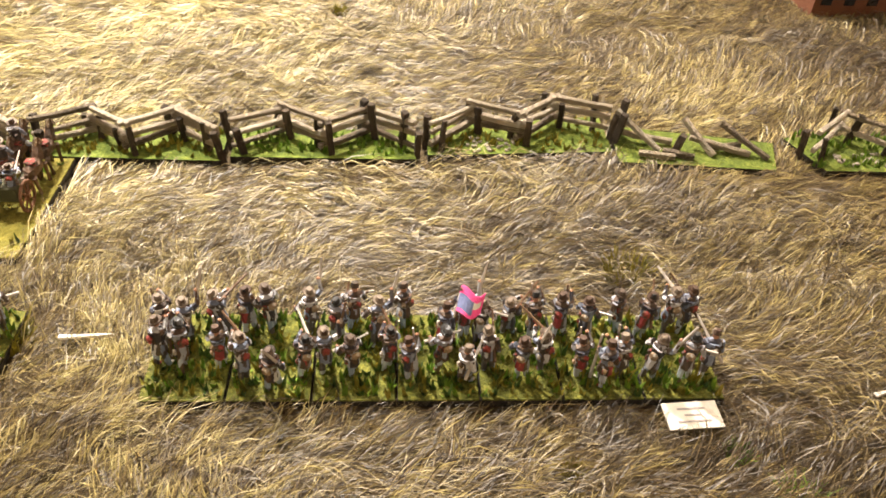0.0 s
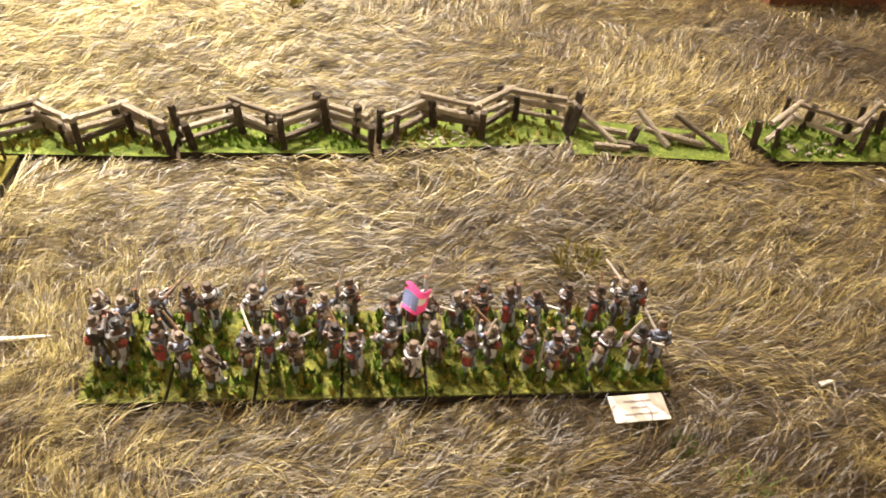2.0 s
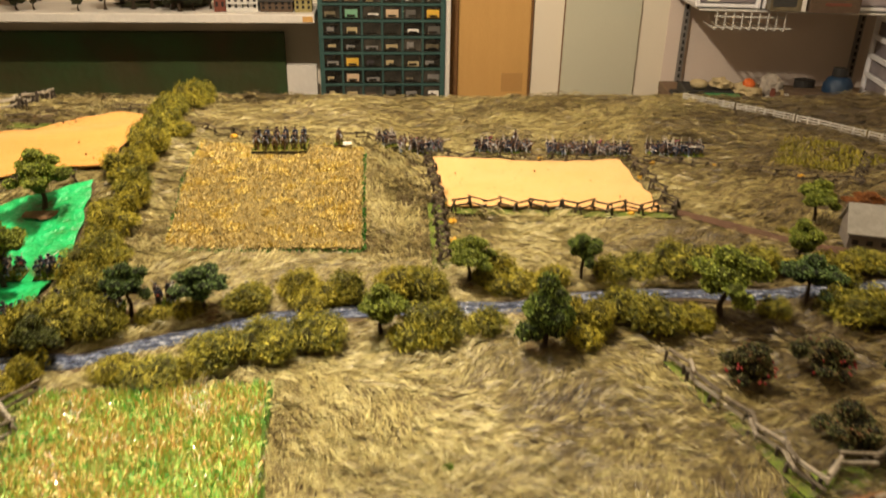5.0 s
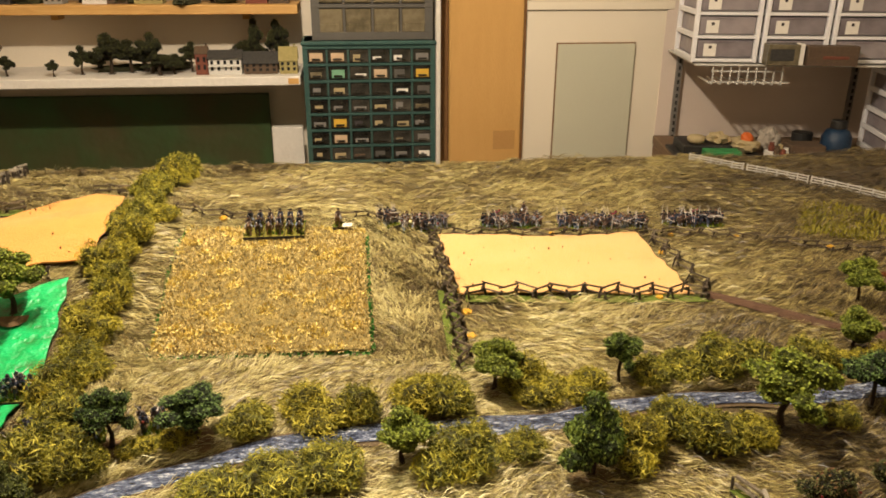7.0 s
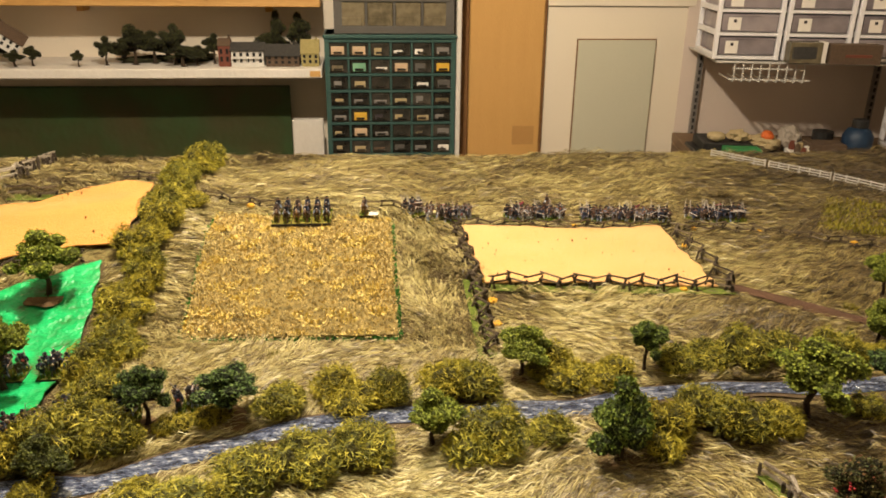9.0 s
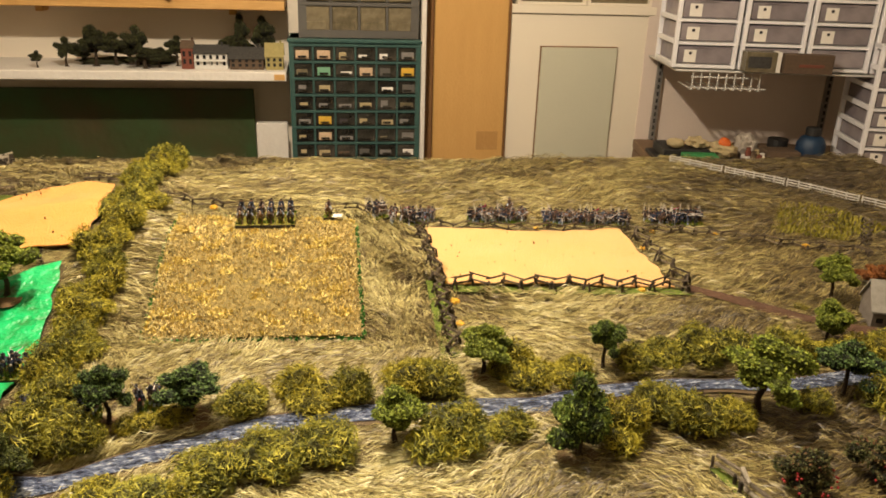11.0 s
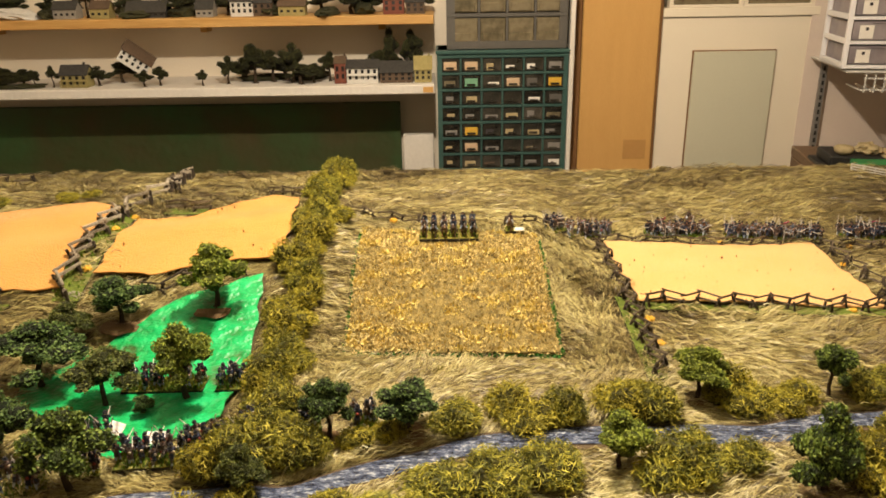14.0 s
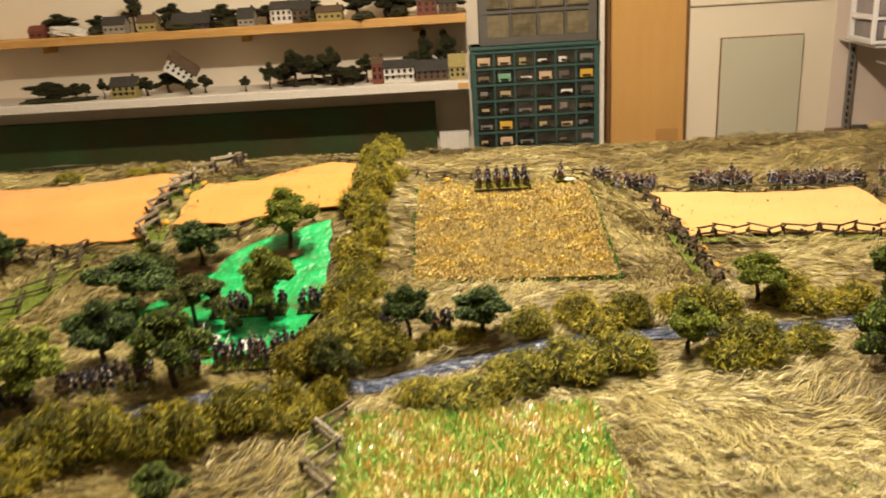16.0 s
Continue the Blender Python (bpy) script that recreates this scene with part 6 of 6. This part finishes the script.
PINK = material("magenta_flag_cloth", [(0.90, 0.07, 0.32), (0.96, 0.13, 0.40)], 0.7, 200)
NAVY = material("blue_flag_cloth", [(0.14, 0.17, 0.36), (0.20, 0.24, 0.45)], 0.7, 200)
BRASS = material("bronze_barrel", [(0.42, 0.24, 0.05), (0.6, 0.36, 0.08)], 0.35, 200, 0.1, metal=0.6)
GUNCARRIAGE = material("olive_carriage_wood", [(0.04, 0.05, 0.025), (0.10, 0.09, 0.05)], 0.8, 200)
WHEELWOOD = material("wheel_wood", [(0.09, 0.04, 0.02), (0.24, 0.11, 0.05)], 0.8, 200)


STANDTURF = material("dark_stand_turf", [(0.03, 0.035, 0.008), (0.12, 0.13, 0.018), (0.30, 0.29, 0.045)], 0.95, 220, 0.9, 4, 0.25)
DEEPTUFT = material("deep_green_tuft", [(0.03, 0.07, 0.012), (0.08, 0.14, 0.02)], 0.8, 60, 0, 3, 0.3, source="island")


def blob(bm, c, r, slot, s=(1, 1, 1)):
    o = bmesh.ops.create_icosphere(bm, subdivisions=1, radius=r)
    for v in o["verts"]:
        v.co = Vector((c[0] + v.co.x * s[0], c[1] + v.co.y * s[1], c[2] + v.co.z * s[2]))
        for f in v.link_faces:
            f.material_index = slot


def tube(bm, a, b, ra, rb_, slot, seg=6):
    n0 = len(bm.faces)
    limb(bm, a, b, ra, rb_, seg)
    bm.faces.ensure_lookup_table()
    for f in bm.faces[n0:]:
        f.material_index = slot


def figurine_mesh(seed, mats, action):
    """A foot figurine 1 high facing +y; slots: coat, trousers, flesh, hat, kit, gun."""
    r = random.Random(seed)
    bm = bmesh.new()
    st = r.uniform(0.05, 0.13)
    tube(bm, (-0.08, -st, 0), (-0.055, -0.02, 0.42), 0.055, 0.085, 1)
    tube(bm, (0.08, st, 0), (0.055, 0.0, 0.42), 0.055, 0.085, 1)
    blob(bm, (-0.08, -st + 0.04, 0.02), 0.05, 4, (1, 1.6, 0.7))
    blob(bm, (0.08, st + 0.04, 0.02), 0.05, 4, (1, 1.6, 0.7))
    tube(bm, (0, 0, 0.30), (0, 0.0, 0.52), 0.16, 0.12, 0, 8)
    tube(bm, (0, 0, 0.50), (0, 0.02, 0.74), 0.125, 0.165, 0, 8)
    blob(bm, (0, 0.02, 0.74), 0.155, 0, (1.15, 0.75, 0.5))
    blob(bm, (0, 0.03, 0.87), 0.082, 2, (0.9, 1, 1.1))
    if r.random() < 0.75:
        tube(bm, (0, 0.03, 0.905), (0, 0.025, 0.922), 0.135, 0.125, 3, 10)
        tube(bm, (0, 0.02, 0.92), (0, 0.01, 1.0), 0.088, 0.06, 3, 8)
    else:
        tube(bm, (0, 0.03, 0.9), (0, 0.05, 0.99), 0.095, 0.075, 3, 8)
        blob(bm, (0, 0.12, 0.91), 0.07, 3, (1, 0.8, 0.3))
    if r.random() < 0.7:
        tube(bm, (-0.15, -0.10, 0.58), (0.13, 0.10, 0.78), 0.05, 0.05, 4, 6)
    blob(bm, (0.02, -0.15, 0.62), 0.1, 4, (1.1, 0.6, 0.9))
    blob(bm, (-0.15, -0.03, 0.40), 0.065, 4, (0.7, 0.8, 1.1))
    sl, sr = (-0.17, 0.02, 0.75), (0.17, 0.02, 0.75)
    if action == "aim":
        hl, hr, g0, g1 = (-0.02, 0.34, 0.79), (0.12, 0.18, 0.78), (0.13, 0.05, 0.78), (-0.02, 0.82, 0.86)
    elif action == "advance":
        hl, hr, g0, g1 = (-0.06, 0.24, 0.62), (0.18, 0.05, 0.48), (0.22, -0.18, 0.40), (-0.16, 0.62, 0.88)
    elif action == "shoulder":
        hl, hr, g0, g1 = (-0.14, 0.1, 0.42), (0.2, 0.12, 0.58), (0.2, 0.16, 0.42), (0.1, -0.25, 1.32)
    elif action == "load":
        hl, hr, g0, g1 = (-0.04, 0.22, 0.74), (0.1, 0.2, 0.95), (-0.02, 0.2, 0.02), (-0.02, 0.26, 1.02)
    elif action == "high":
        hl, hr, g0, g1 = (-0.3, 0.12, 0.62), (0.3, 0.1, 1.05), (0.32, 0.08, 0.98), (0.46, 0.18, 1.42)
    else:
        hl, hr, g0, g1 = (-0.2, 0.22, 0.6), (0.2, 0.2, 0.56), (-0.3, 0.25, 0.5), (0.5, 0.2, 0.62)
    for s, h, side in ((sl, hl, -1), (sr, hr, 1)):
        e = Vector(s).lerp(Vector(h), 0.5) + Vector((side * 0.07, -0.03, -0.08))
        tube(bm, s, e, 0.065, 0.05, 0)
        tube(bm, e, h, 0.05, 0.042, 0)
        blob(bm, h, 0.045, 2)
    tube(bm, g0, g1, 0.036, 0.022, 5, 5)
    me = bpy.data.meshes.new("figurine")
    bmesh.ops.recalc_face_normals(bm, faces=bm.faces[:])
    bm.to_mesh(me)
    bm.free()
    for m in mats:
        me.materials.append(m)
    return me


def rider_mesh(seed, mats, rider=True):
    """A horse figurine, with or without a rider, 1 high and facing +y."""
    r = random.Random(seed)
    bm = bmesh.new()
    for x in (-0.1, 0.1):
        for y in (-0.3, 0.26):
            k = r.uniform(-0.1, 0.12)
            tube(bm, (x, y, 0.4), (x, y + k * 0.5, 0.2), 0.06, 0.035, 0)
            tube(bm, (x, y + k * 0.5, 0.2), (x, y + k, 0.0), 0.035, 0.04, 0)
    blob(bm, (0, -0.02, 0.45), 0.2, 0, (0.8, 1.9, 0.85))
    tube(bm, (0, 0.25, 0.48), (0, 0.44, 0.74), 0.13, 0.075, 0)
    tube(bm, (0, 0.42, 0.76), (0, 0.60, 0.66), 0.075, 0.045, 0)
    tube(bm, (0, -0.36, 0.5), (0, -0.46, 0.2), 0.045, 0.02, 0)
    tube(bm, (0, 0.28, 0.58), (0, 0.42, 0.84), 0.04, 0.03, 4)
    blob(bm, (0, -0.05, 0.58), 0.13, 4, (1.1, 1.1, 0.5))
    if rider:
        for s in (-1, 1):
            tube(bm, (s * 0.07, 0, 0.62), (s * 0.18, 0.1, 0.45), 0.06, 0.045, 1)
            tube(bm, (s * 0.18, 0.1, 0.45), (s * 0.18, 0.05, 0.28), 0.045, 0.04, 4)
            tube(bm, (s * 0.1, 0, 0.82), (s * 0.14, 0.14, 0.66), 0.045, 0.035, 2)
        tube(bm, (0, -0.02, 0.58), (0, 0, 0.84), 0.1, 0.12, 2, 8)
        blob(bm, (0, 0.02, 0.93), 0.062, 3)
        tube(bm, (0, 0.02, 0.955), (0, 0.015, 0.97), 0.11, 0.105, 5, 9)
        tube(bm, (0, 0.02, 0.965), (0, 0.01, 1.03), 0.065, 0.05, 5, 8)
    me = bpy.data.meshes.new("horse_figurine")
    bmesh.ops.recalc_face_normals(bm, faces=bm.faces[:])
    bm.to_mesh(me)
    bm.free()
    for m in mats:
        me.materials.append(m)
    return me


ACTIONS = ("aim", "advance", "shoulder", "load", "port", "aim", "advance", "high", "port", "load", "aim", "port", "advance", "high")
GREYS = [figurine_mesh(200 + k, [GREYCOAT, PALETROUSERS, SKINTONE, HAT, KIT, GUNWOOD], a) for k, a in enumerate(ACTIONS)]
BLUES = [figurine_mesh(230 + k, [BLUECOAT, PALETROUSERS, SKINTONE, DARKHAT, KIT, GUNWOOD], a) for k, a in enumerate(("advance", "shoulder", "aim", "port", "shoulder"))]
RIDERS = [rider_mesh(260 + k, [HORSEHIDE, PALETROUSERS, BLUECOAT, SKINTONE, KIT, DARKHAT]) for k in range(3)]
GREYRIDERS = [rider_mesh(270 + k, [HORSEHIDE, PALETROUSERS, GREYCOAT, SKINTONE, KIT, HAT]) for k in range(2)]
HORSES = [rider_mesh(280, [HORSEHIDE, PALETROUSERS, GREYCOAT, SKINTONE, KIT, HAT], False)]


def stand_base(t, w, d, turf, seed, tufts=70, h=0.0032):
    r = random.Random(seed)
    bm = box(-w / 2, w / 2, -d / 2, d / 2, 0, h, 0.0004, None, None, 1)
    box(-w / 2 + 0.0003, w / 2 - 0.0003, -d / 2 + 0.0003, d / 2 - 0.0003, h, h + 0.0006, 0, bm, None, 0)
    part("base", bm, [turf, BASE_EDGE], t)
    if tufts:
        bm = bmesh.new()
        for k in range(tufts):
            x, y = r.uniform(-w / 2, w / 2) * 0.95, r.uniform(-d / 2, d / 2) * 0.95
            hh = r.uniform(0.0015, 0.0065)
            for q in range(3):
                g, lx, ly = r.uniform(0, 3.14), r.uniform(-0.0022, 0.0022), r.uniform(-0.0022, 0.0022)
                c, s = 0.0011 * math.cos(g), 0.0011 * math.sin(g)
                f = bm.faces.new([bm.verts.new(p) for p in ((x - c, y - s, h), (x + c, y + s, h), (x + lx, y + ly, h + hh))])
                f.material_index = k % 3
        part("turf_scrub", bm, [TUFT, LIME, DEEPTUFT], t)


def flag(t, x, y, z0, h, w, mats, seed=0, tilt=12):
    """Pole and waving cloth."""
    bm = bmesh.new()
    limb(bm, (x, y, z0), (x + h * math.sin(radians(tilt)), y, z0 + h), 0.0005, 0.0004, 5)
    part("flag_pole", bm, GUNWOOD, t)
    bm = bmesh.new()
    n, k = 9, 7
    px, pz = x + h * math.sin(radians(tilt)), z0 + h
    g = []
    for i in range(n + 1):
        row = []
        for j in range(k + 1):
            u, v = i / n, j / k
            row.append(bm.verts.new((px + u * w - v * 0.002, y - 0.0005 - v * w * 0.75 + 0.0016 * math.sin(5 * u + seed + v), pz - v * w * 0.6 - u * w * 0.3 + 0.0006 * math.sin(7 * u))))
        g.append(row)
    for i in range(n):
        for j in range(k):
            f = bm.faces.new((g[i][j], g[i + 1][j], g[i + 1][j + 1], g[i][j + 1]))
            f.material_index = mats[1](i, j) if mats[1] else 0
    r = bmesh.ops.extrude_face_region(bm, geom=bm.faces[:])
    for v in [q for q in r["geom"] if isinstance(q, bmesh.types.BMVert)]:
        v.co.y += 0.0003
    part("flag_cloth", bm, mats[0], t)


SOUTHERN = ([PINK, PAPER, NAVY], lambda i, j: 2 if i < 5 and 2 <= j < 6 else (1 if 5 <= i < 8 and 1 < j < 4 else 0))
PALE = ([PAPER, PINK, NAVY], lambda i, j: 2 if i < 3 and j < 3 else (1 if j % 3 == 1 else 0))
PINKISH = ([PINK, PAPER, NAVY], lambda i, j: 1 if (i + j) % 3 == 0 else 0)


def stand(x, y, turn, pool, seed, label, w=0.0283, d=0.042, rows=(3, 3), size=0.0205, turf=None, colours=None, lift=0.0, group="infantry stands"):
    r = random.Random(seed)
    t = thing("infantry_stand", on(x, y, lift), turn, label=label, category="miniature soldiers", group=group)
    stand_base(t, w, d, turf or STANDTURF, seed, 150)
    for i, n in enumerate(rows):
        fy = d * (0.22 - 0.44 * i / max(1, len(rows) - 1)) if len(rows) > 1 else 0
        for k in range(n):
            fx = -w / 2 + (k + 0.5 + r.uniform(-0.3, 0.3)) * w / n
            m = pose(fx, fy + r.uniform(-0.0055, 0.0055), 0.0036, r.uniform(-6, 10), r.uniform(-6, 6), r.uniform(-55, 55)) @ Matrix.Diagonal((size * 0.82, size * 0.92, size * r.uniform(0.94, 1.12), 1))
            shared("figurine", r.choice(pool), t, m)
    if colours:
        flag(t, 0.0055, 0.004, 0.004, 0.029, 0.0085, colours, seed, 4)
    return t


GL = "grey and brown painted miniature infantry on a turf base"
BL = "dark blue painted miniature infantry on a turf base"
for k in range(7):
    stand(-0.0455 + k * 0.02885, 0.304, 0, GREYS, 300 + k, ("grey painted miniature infantry with a magenta flag on turf" if k == 3 else GL), colours=SOUTHERN if k == 3 else None)
for k in range(5):
    stand(-0.1235 - k * 0.02885, 0.305, 0, GREYS, 320 + k, ("grey painted miniature infantry with a magenta flag on turf" if k == 2 else GL), colours=SOUTHERN if k == 2 else None)


def sheet_card(x, y, w, d, turn, seed, lift=0.004, tilt=6):
    t = thing("unit_card", on(x, y, lift), turn, label="white paper label card with three short printed lines", category="card", group="label cards")
    t.rotation_euler = (radians(tilt), 0, radians(turn))
    part("paper", box(-w / 2, w / 2, -d / 2, d / 2, 0, 0.0006), PAPER, t)
    for k, f in enumerate((0.5, 0.3, 0.62)):
        part("print_bar", box(-w * f / 2, w * f / 2, d * (0.24 - 0.24 * k) - d * 0.03, d * (0.24 - 0.24 * k) + d * 0.03, 0.0007, 0.0008), FADED, t)


sheet_card(0.1275, 0.2755, 0.0195, 0.0105, 4, 1)
sheet_card(-0.204, 0.3705, 0.019, 0.012, -3, 2)
sheet_card(-0.231, 0.3665, 0.02, 0.012, 2, 3)
sheet_card(-0.278, 0.3645, 0.02, 0.012, 2, 4)
for x, y, l, w, a in ((-0.084, 0.312, 0.019, 0.0022, 4), (0.218, 0.375, 0.004, 0.0015, 60), (0.199, 0.284, 0.0055, 0.0022, 15), (0.199, 0.409, 0.004, 0.001, 50)):
    bm = box(-l / 2, l / 2, -w / 2, w / 2, 0, 0.0012, 0.0003)
    for v in bm.verts:
        v.co.y *= 0.35 + 0.65 * (0.5 - v.co.x / l)
    o = obj("paper_sliver", bm, PAPER)
    o.matrix_basis = pose(*on(x, y, 0.0045), 0, 0, a)
    tagged(o, "small white paper sliver lying on the mat", "paper scrap", "paper scraps")


# guns, limbers and crews
def wheel_mesh(r0):
    bm = bmesh.new()
    n = 14
    rings = []
    for k in range(n):
        a = 2 * math.pi * k / n
        rings.append([bm.verts.new((x, q * math.cos(a), q * math.sin(a))) for x, q in ((-0.0005, r0), (0.0005, r0), (0.0005, r0 * 0.84), (-0.0005, r0 * 0.84))])
    for k in range(n):
        a, b = rings[k], rings[(k + 1) % n]
        for j in range(4):
            bm.faces.new((a[j], b[j], b[(j + 1) % 4], a[(j + 1) % 4]))
    for k in range(8):
        a = math.pi * k / 4
        limb(bm, (0, 0, 0), (0, r0 * 0.88 * math.cos(a), r0 * 0.88 * math.sin(a)), 0.0005, 0.0004, 4)
    limb(bm, (-0.0012, 0, 0), (0.0012, 0, 0), 0.0011, 0.0011, 8)
    bmesh.ops.recalc_face_normals(bm, faces=bm.faces[:])
    me = bpy.data.meshes.new("wheel")
    bm.to_mesh(me)
    bm.free()
    me.materials.append(WHEELWOOD)
    return me


WHEEL = wheel_mesh(0.0072)


def gun_stand(x, y, turn, seed, crew, barrel, label, w=0.03, d=0.045, turf=None):
    r = random.Random(seed)
    t = thing("gun_stand", on(x, y, 0), turn, label=label, category="miniature cannon", group="artillery stands")
    stand_base(t, w, d, turf or TURF, seed, 60)
    bm = bmesh.new()
    limb(bm, (0, -0.002, 0.0125), (0, 0.0125, 0.0135), 0.0019, 0.0012, 9)
    limb(bm, (0, -0.0035, 0.0125), (0, -0.002, 0.0125), 0.0009, 0.0019, 9)
    part("barrel", bm, barrel, t)
    bm = box(-0.0012, 0.0012, -0.016, 0.003, 0.0095, 0.0118, 0.0003, None, pose(0, 0, 0.0, 22, 0, 0) @ pose(0, 0.0, -0.001))
    limb(bm, (-0.0062, 0.001, 0.0108), (0.0062, 0.001, 0.0108), 0.0008, 0.0008, 6)
    part("carriage", bm, GUNCARRIAGE, t)
    for s in (-1, 1):
        shared("wheel", WHEEL, t, pose(s * 0.0062, 0.001, 0.0108))
    for k in range(crew):
        fx, fy = (-0.0105, 0.0105, -0.0095, 0.0100)[k], (-0.008, -0.009, -0.017, 0.011)[k]
        shared("figurine", r.choice(GREYS[3:8]), t, pose(fx, fy, 0.0036, 0, 0, r.uniform(-40, 40)) @ Matrix.Diagonal((0.0205, 0.0205, 0.0205, 1)))
    return t


def limber_stand(x, y, turn, seed, label):
    r = random.Random(seed)
    t = thing("limber_stand", on(x, y, 0), turn, label=label, category="miniature limber", group="artillery stands")
    stand_base(t, 0.0265, 0.074, TURF_YELLOW, seed, 9)
    part("chest", box(-0.006, 0.006, -0.008, 0.0, 0.010, 0.017, 0.0006), GUNCARRIAGE, t)
    bm = box(-0.0008, 0.0008, -0.004, 0.028, 0.0095, 0.0108, 0.0002)
    limb(bm, (-0.0075, -0.004, 0.0108), (0.0075, -0.004, 0.0108), 0.0008, 0.0008, 6)
    part("draught_pole", bm, GUNCARRIAGE, t)
    for s in (-1, 1):
        shared("wheel", WHEEL, t, pose(s * 0.0078, -0.004, 0.0108))
        for q in (0.012, 0.028):
            shared("horse_figurine", HORSES[0] if s > 0 else r.choice(GREYRIDERS), t, pose(s * 0.0058, q, 0.0036) @ Matrix.Diagonal((0.022, 0.022, 0.025 if s < 0 else 0.025, 1)))
    for s in (-0.0035, 0.0035):
        shared("figurine", r.choice(GREYS), t, pose(s, -0.004, 0.0125) @ Matrix.Diagonal((0.017, 0.017, 0.014, 1)))
    return t


limber_stand(-0.1675, 0.394, 0, 401, "yellow green limber stand with a horse team")
limber_stand(-0.138, 0.394, 0, 402, "yellow green limber stand with riders and horses")
gun_stand(-0.206, 0.398, 0, 403, 4, BRASS, "bronze cannon with its crew on a turf base")
gun_stand(-0.240, 0.398, 0, 404, 4, BLACKBIT, "dark cannon with its crew on a turf base")
gun_stand(-0.292, 0.398, 0, 405, 4, BLACKBIT, "dark iron cannon and crew on a turf base", 0.045)
# a second battery behind
gun_stand(-0.345, 0.398, 0, 406, 3, BLACKBIT, "dark iron cannon and crew beside the fence", 0.035)


def cavalry_stand(x, y, turn, pool, seed, n=2, w=0.027, d=0.028, label="dark mounted cavalry miniatures on a yellow turf base"):
    r = random.Random(seed)
    t = thing("cavalry_stand", on(x, y, 0.0075), turn, label=label, category="miniature cavalry", group="cavalry stands")
    stand_base(t, w, d, TURF_YELLOW, seed, 30)
    for k in range(n):
        fx = -w / 2 + (k + 0.5) * w / n
        shared("horse_figurine", r.choice(pool), t, pose(fx, r.uniform(-0.002, 0.002), 0.0036, 0, 0, r.uniform(-14, 14)) @ Matrix.Diagonal((0.025, 0.026, 0.0245, 1)))
    return t


for c in range(3):
    for q in range(2):
        cavalry_stand(-0.3395 + c * 0.0275, 1.432 + q * 0.031, 180, RIDERS, 420 + c * 2 + q)
gen = cavalry_stand(-0.224, 1.457, 180, RIDERS, 430, 1, 0.016, 0.02, "single mounted officer miniature with a white card")
sheet_card(-0.212, 1.452, 0.014, 0.01, 0, 9, 0.012)
cavalry_stand(0.077, 1.60, 180, RIDERS, 431, 1, 0.018, 0.022, "single mounted officer miniature behind the line")

# the long lines of foot behind the yellow field
lines = (((-0.165, 1.515), (-0.05, 1.592), 4, 2), ((0.005, 1.577), (0.098, 1.572), 4, 1), ((0.128, 1.567), (0.272, 1.552), 5, 3), ((0.31, 1.558), (0.40, 1.555), 4, 2))
for i, (a, b, n, f) in enumerate(lines):
    a, b = Vector(a), Vector(b)
    turn = math.degrees(math.atan2(b.y - a.y, b.x - a.x))
    for k in range(n):
        p = a.lerp(b, (k + 0.5) / n)
        stand(p.x, p.y, 180 + turn, BLUES if i == 3 else (GREYS if k % 2 else BLUES), 440 + 10 * i + k, ("grey and blue" if i < 3 else "dark blue") + " miniature infantry lined behind a rail fence", d=0.03, rows=(5, 5), size=0.0225, colours=PINKISH if k == f else None)
# blue troops in the wood and behind the stream
for i, (x, y, turn, n, label, f) in enumerate((
        (-0.587, 0.995, 5, 2, "dark blue miniature infantry with a pale flag on turf", 0), (-0.535, 1.022, 12, 2, BL, -1), (-0.505, 1.045, 20, 1, BL, -1),
        (-0.645, 1.02, 30, 1, "dark blue miniature infantry with a pale flag on turf", 0), (-0.705, 0.955, 18, 3, BL, -1), (-0.64, 0.985, 12, 1, BL, -1), (-0.78, 0.935, 15, 1, BL, -1),
        (-0.615, 1.125, 0, 3, BL + " among the trees", -1), (-0.545, 1.125, 0, 1, BL + " beside the hedge", -1))):
    for k in range(n):
        c, s = math.cos(radians(turn)), math.sin(radians(turn))
        o = (k - (n - 1) / 2) * 0.0285
        stand(x + o * c, y + o * s, turn, BLUES, 500 + 10 * i + k, label, d=0.03, rows=(4, 3), size=0.021, colours=None, lift=0.003 if i in (0, 3, 7, 8) else 0.0)
for x, y, a in ((-0.628, 1.028, -25), (-0.585, 1.012, 3)):
    t = thing("cloth_flag", on(x, y, 0.017), a, label="pale striped flag cloth held above the troops", category="flag")
    t.rotation_euler = (radians(38), 0, radians(a))
    n = 8
    bm = bmesh.new()
    g = [[bm.verts.new((-0.0085 + 0.017 * i / n, -0.006 + 0.012 * j / 6, 0.0012 * math.sin(i * 1.1 + j * 0.5))) for j in range(7)] for i in range(n + 1)]
    for i in range(n):
        for j in range(6):
            f = bm.faces.new((g[i][j], g[i + 1][j], g[i + 1][j + 1], g[i][j + 1]))
            f.material_index = 1 if j % 2 else 0
    q = bmesh.ops.extrude_face_region(bm, geom=bm.faces[:])
    for v in [e for e in q["geom"] if isinstance(e, bmesh.types.BMVert)]:
        v.co.z += 0.0004
    part("cloth", bm, [PAPER, WHITEPLASTIC], t)
    bm = bmesh.new()
    limb(bm, (-0.009, -0.02, -0.012), (-0.009, 0.007, 0.0), 0.0006, 0.0005, 5)
    part("flag_pole", bm, GUNWOOD, t)
for k, (x, y) in enumerate(((-0.398, 1.055), (-0.452, 1.048))):
    stand(x, y, 10, BLUES, 610 + k, "brown miniature infantry half hidden by trees", w=0.024, d=0.026, rows=(3, 2), size=0.023)
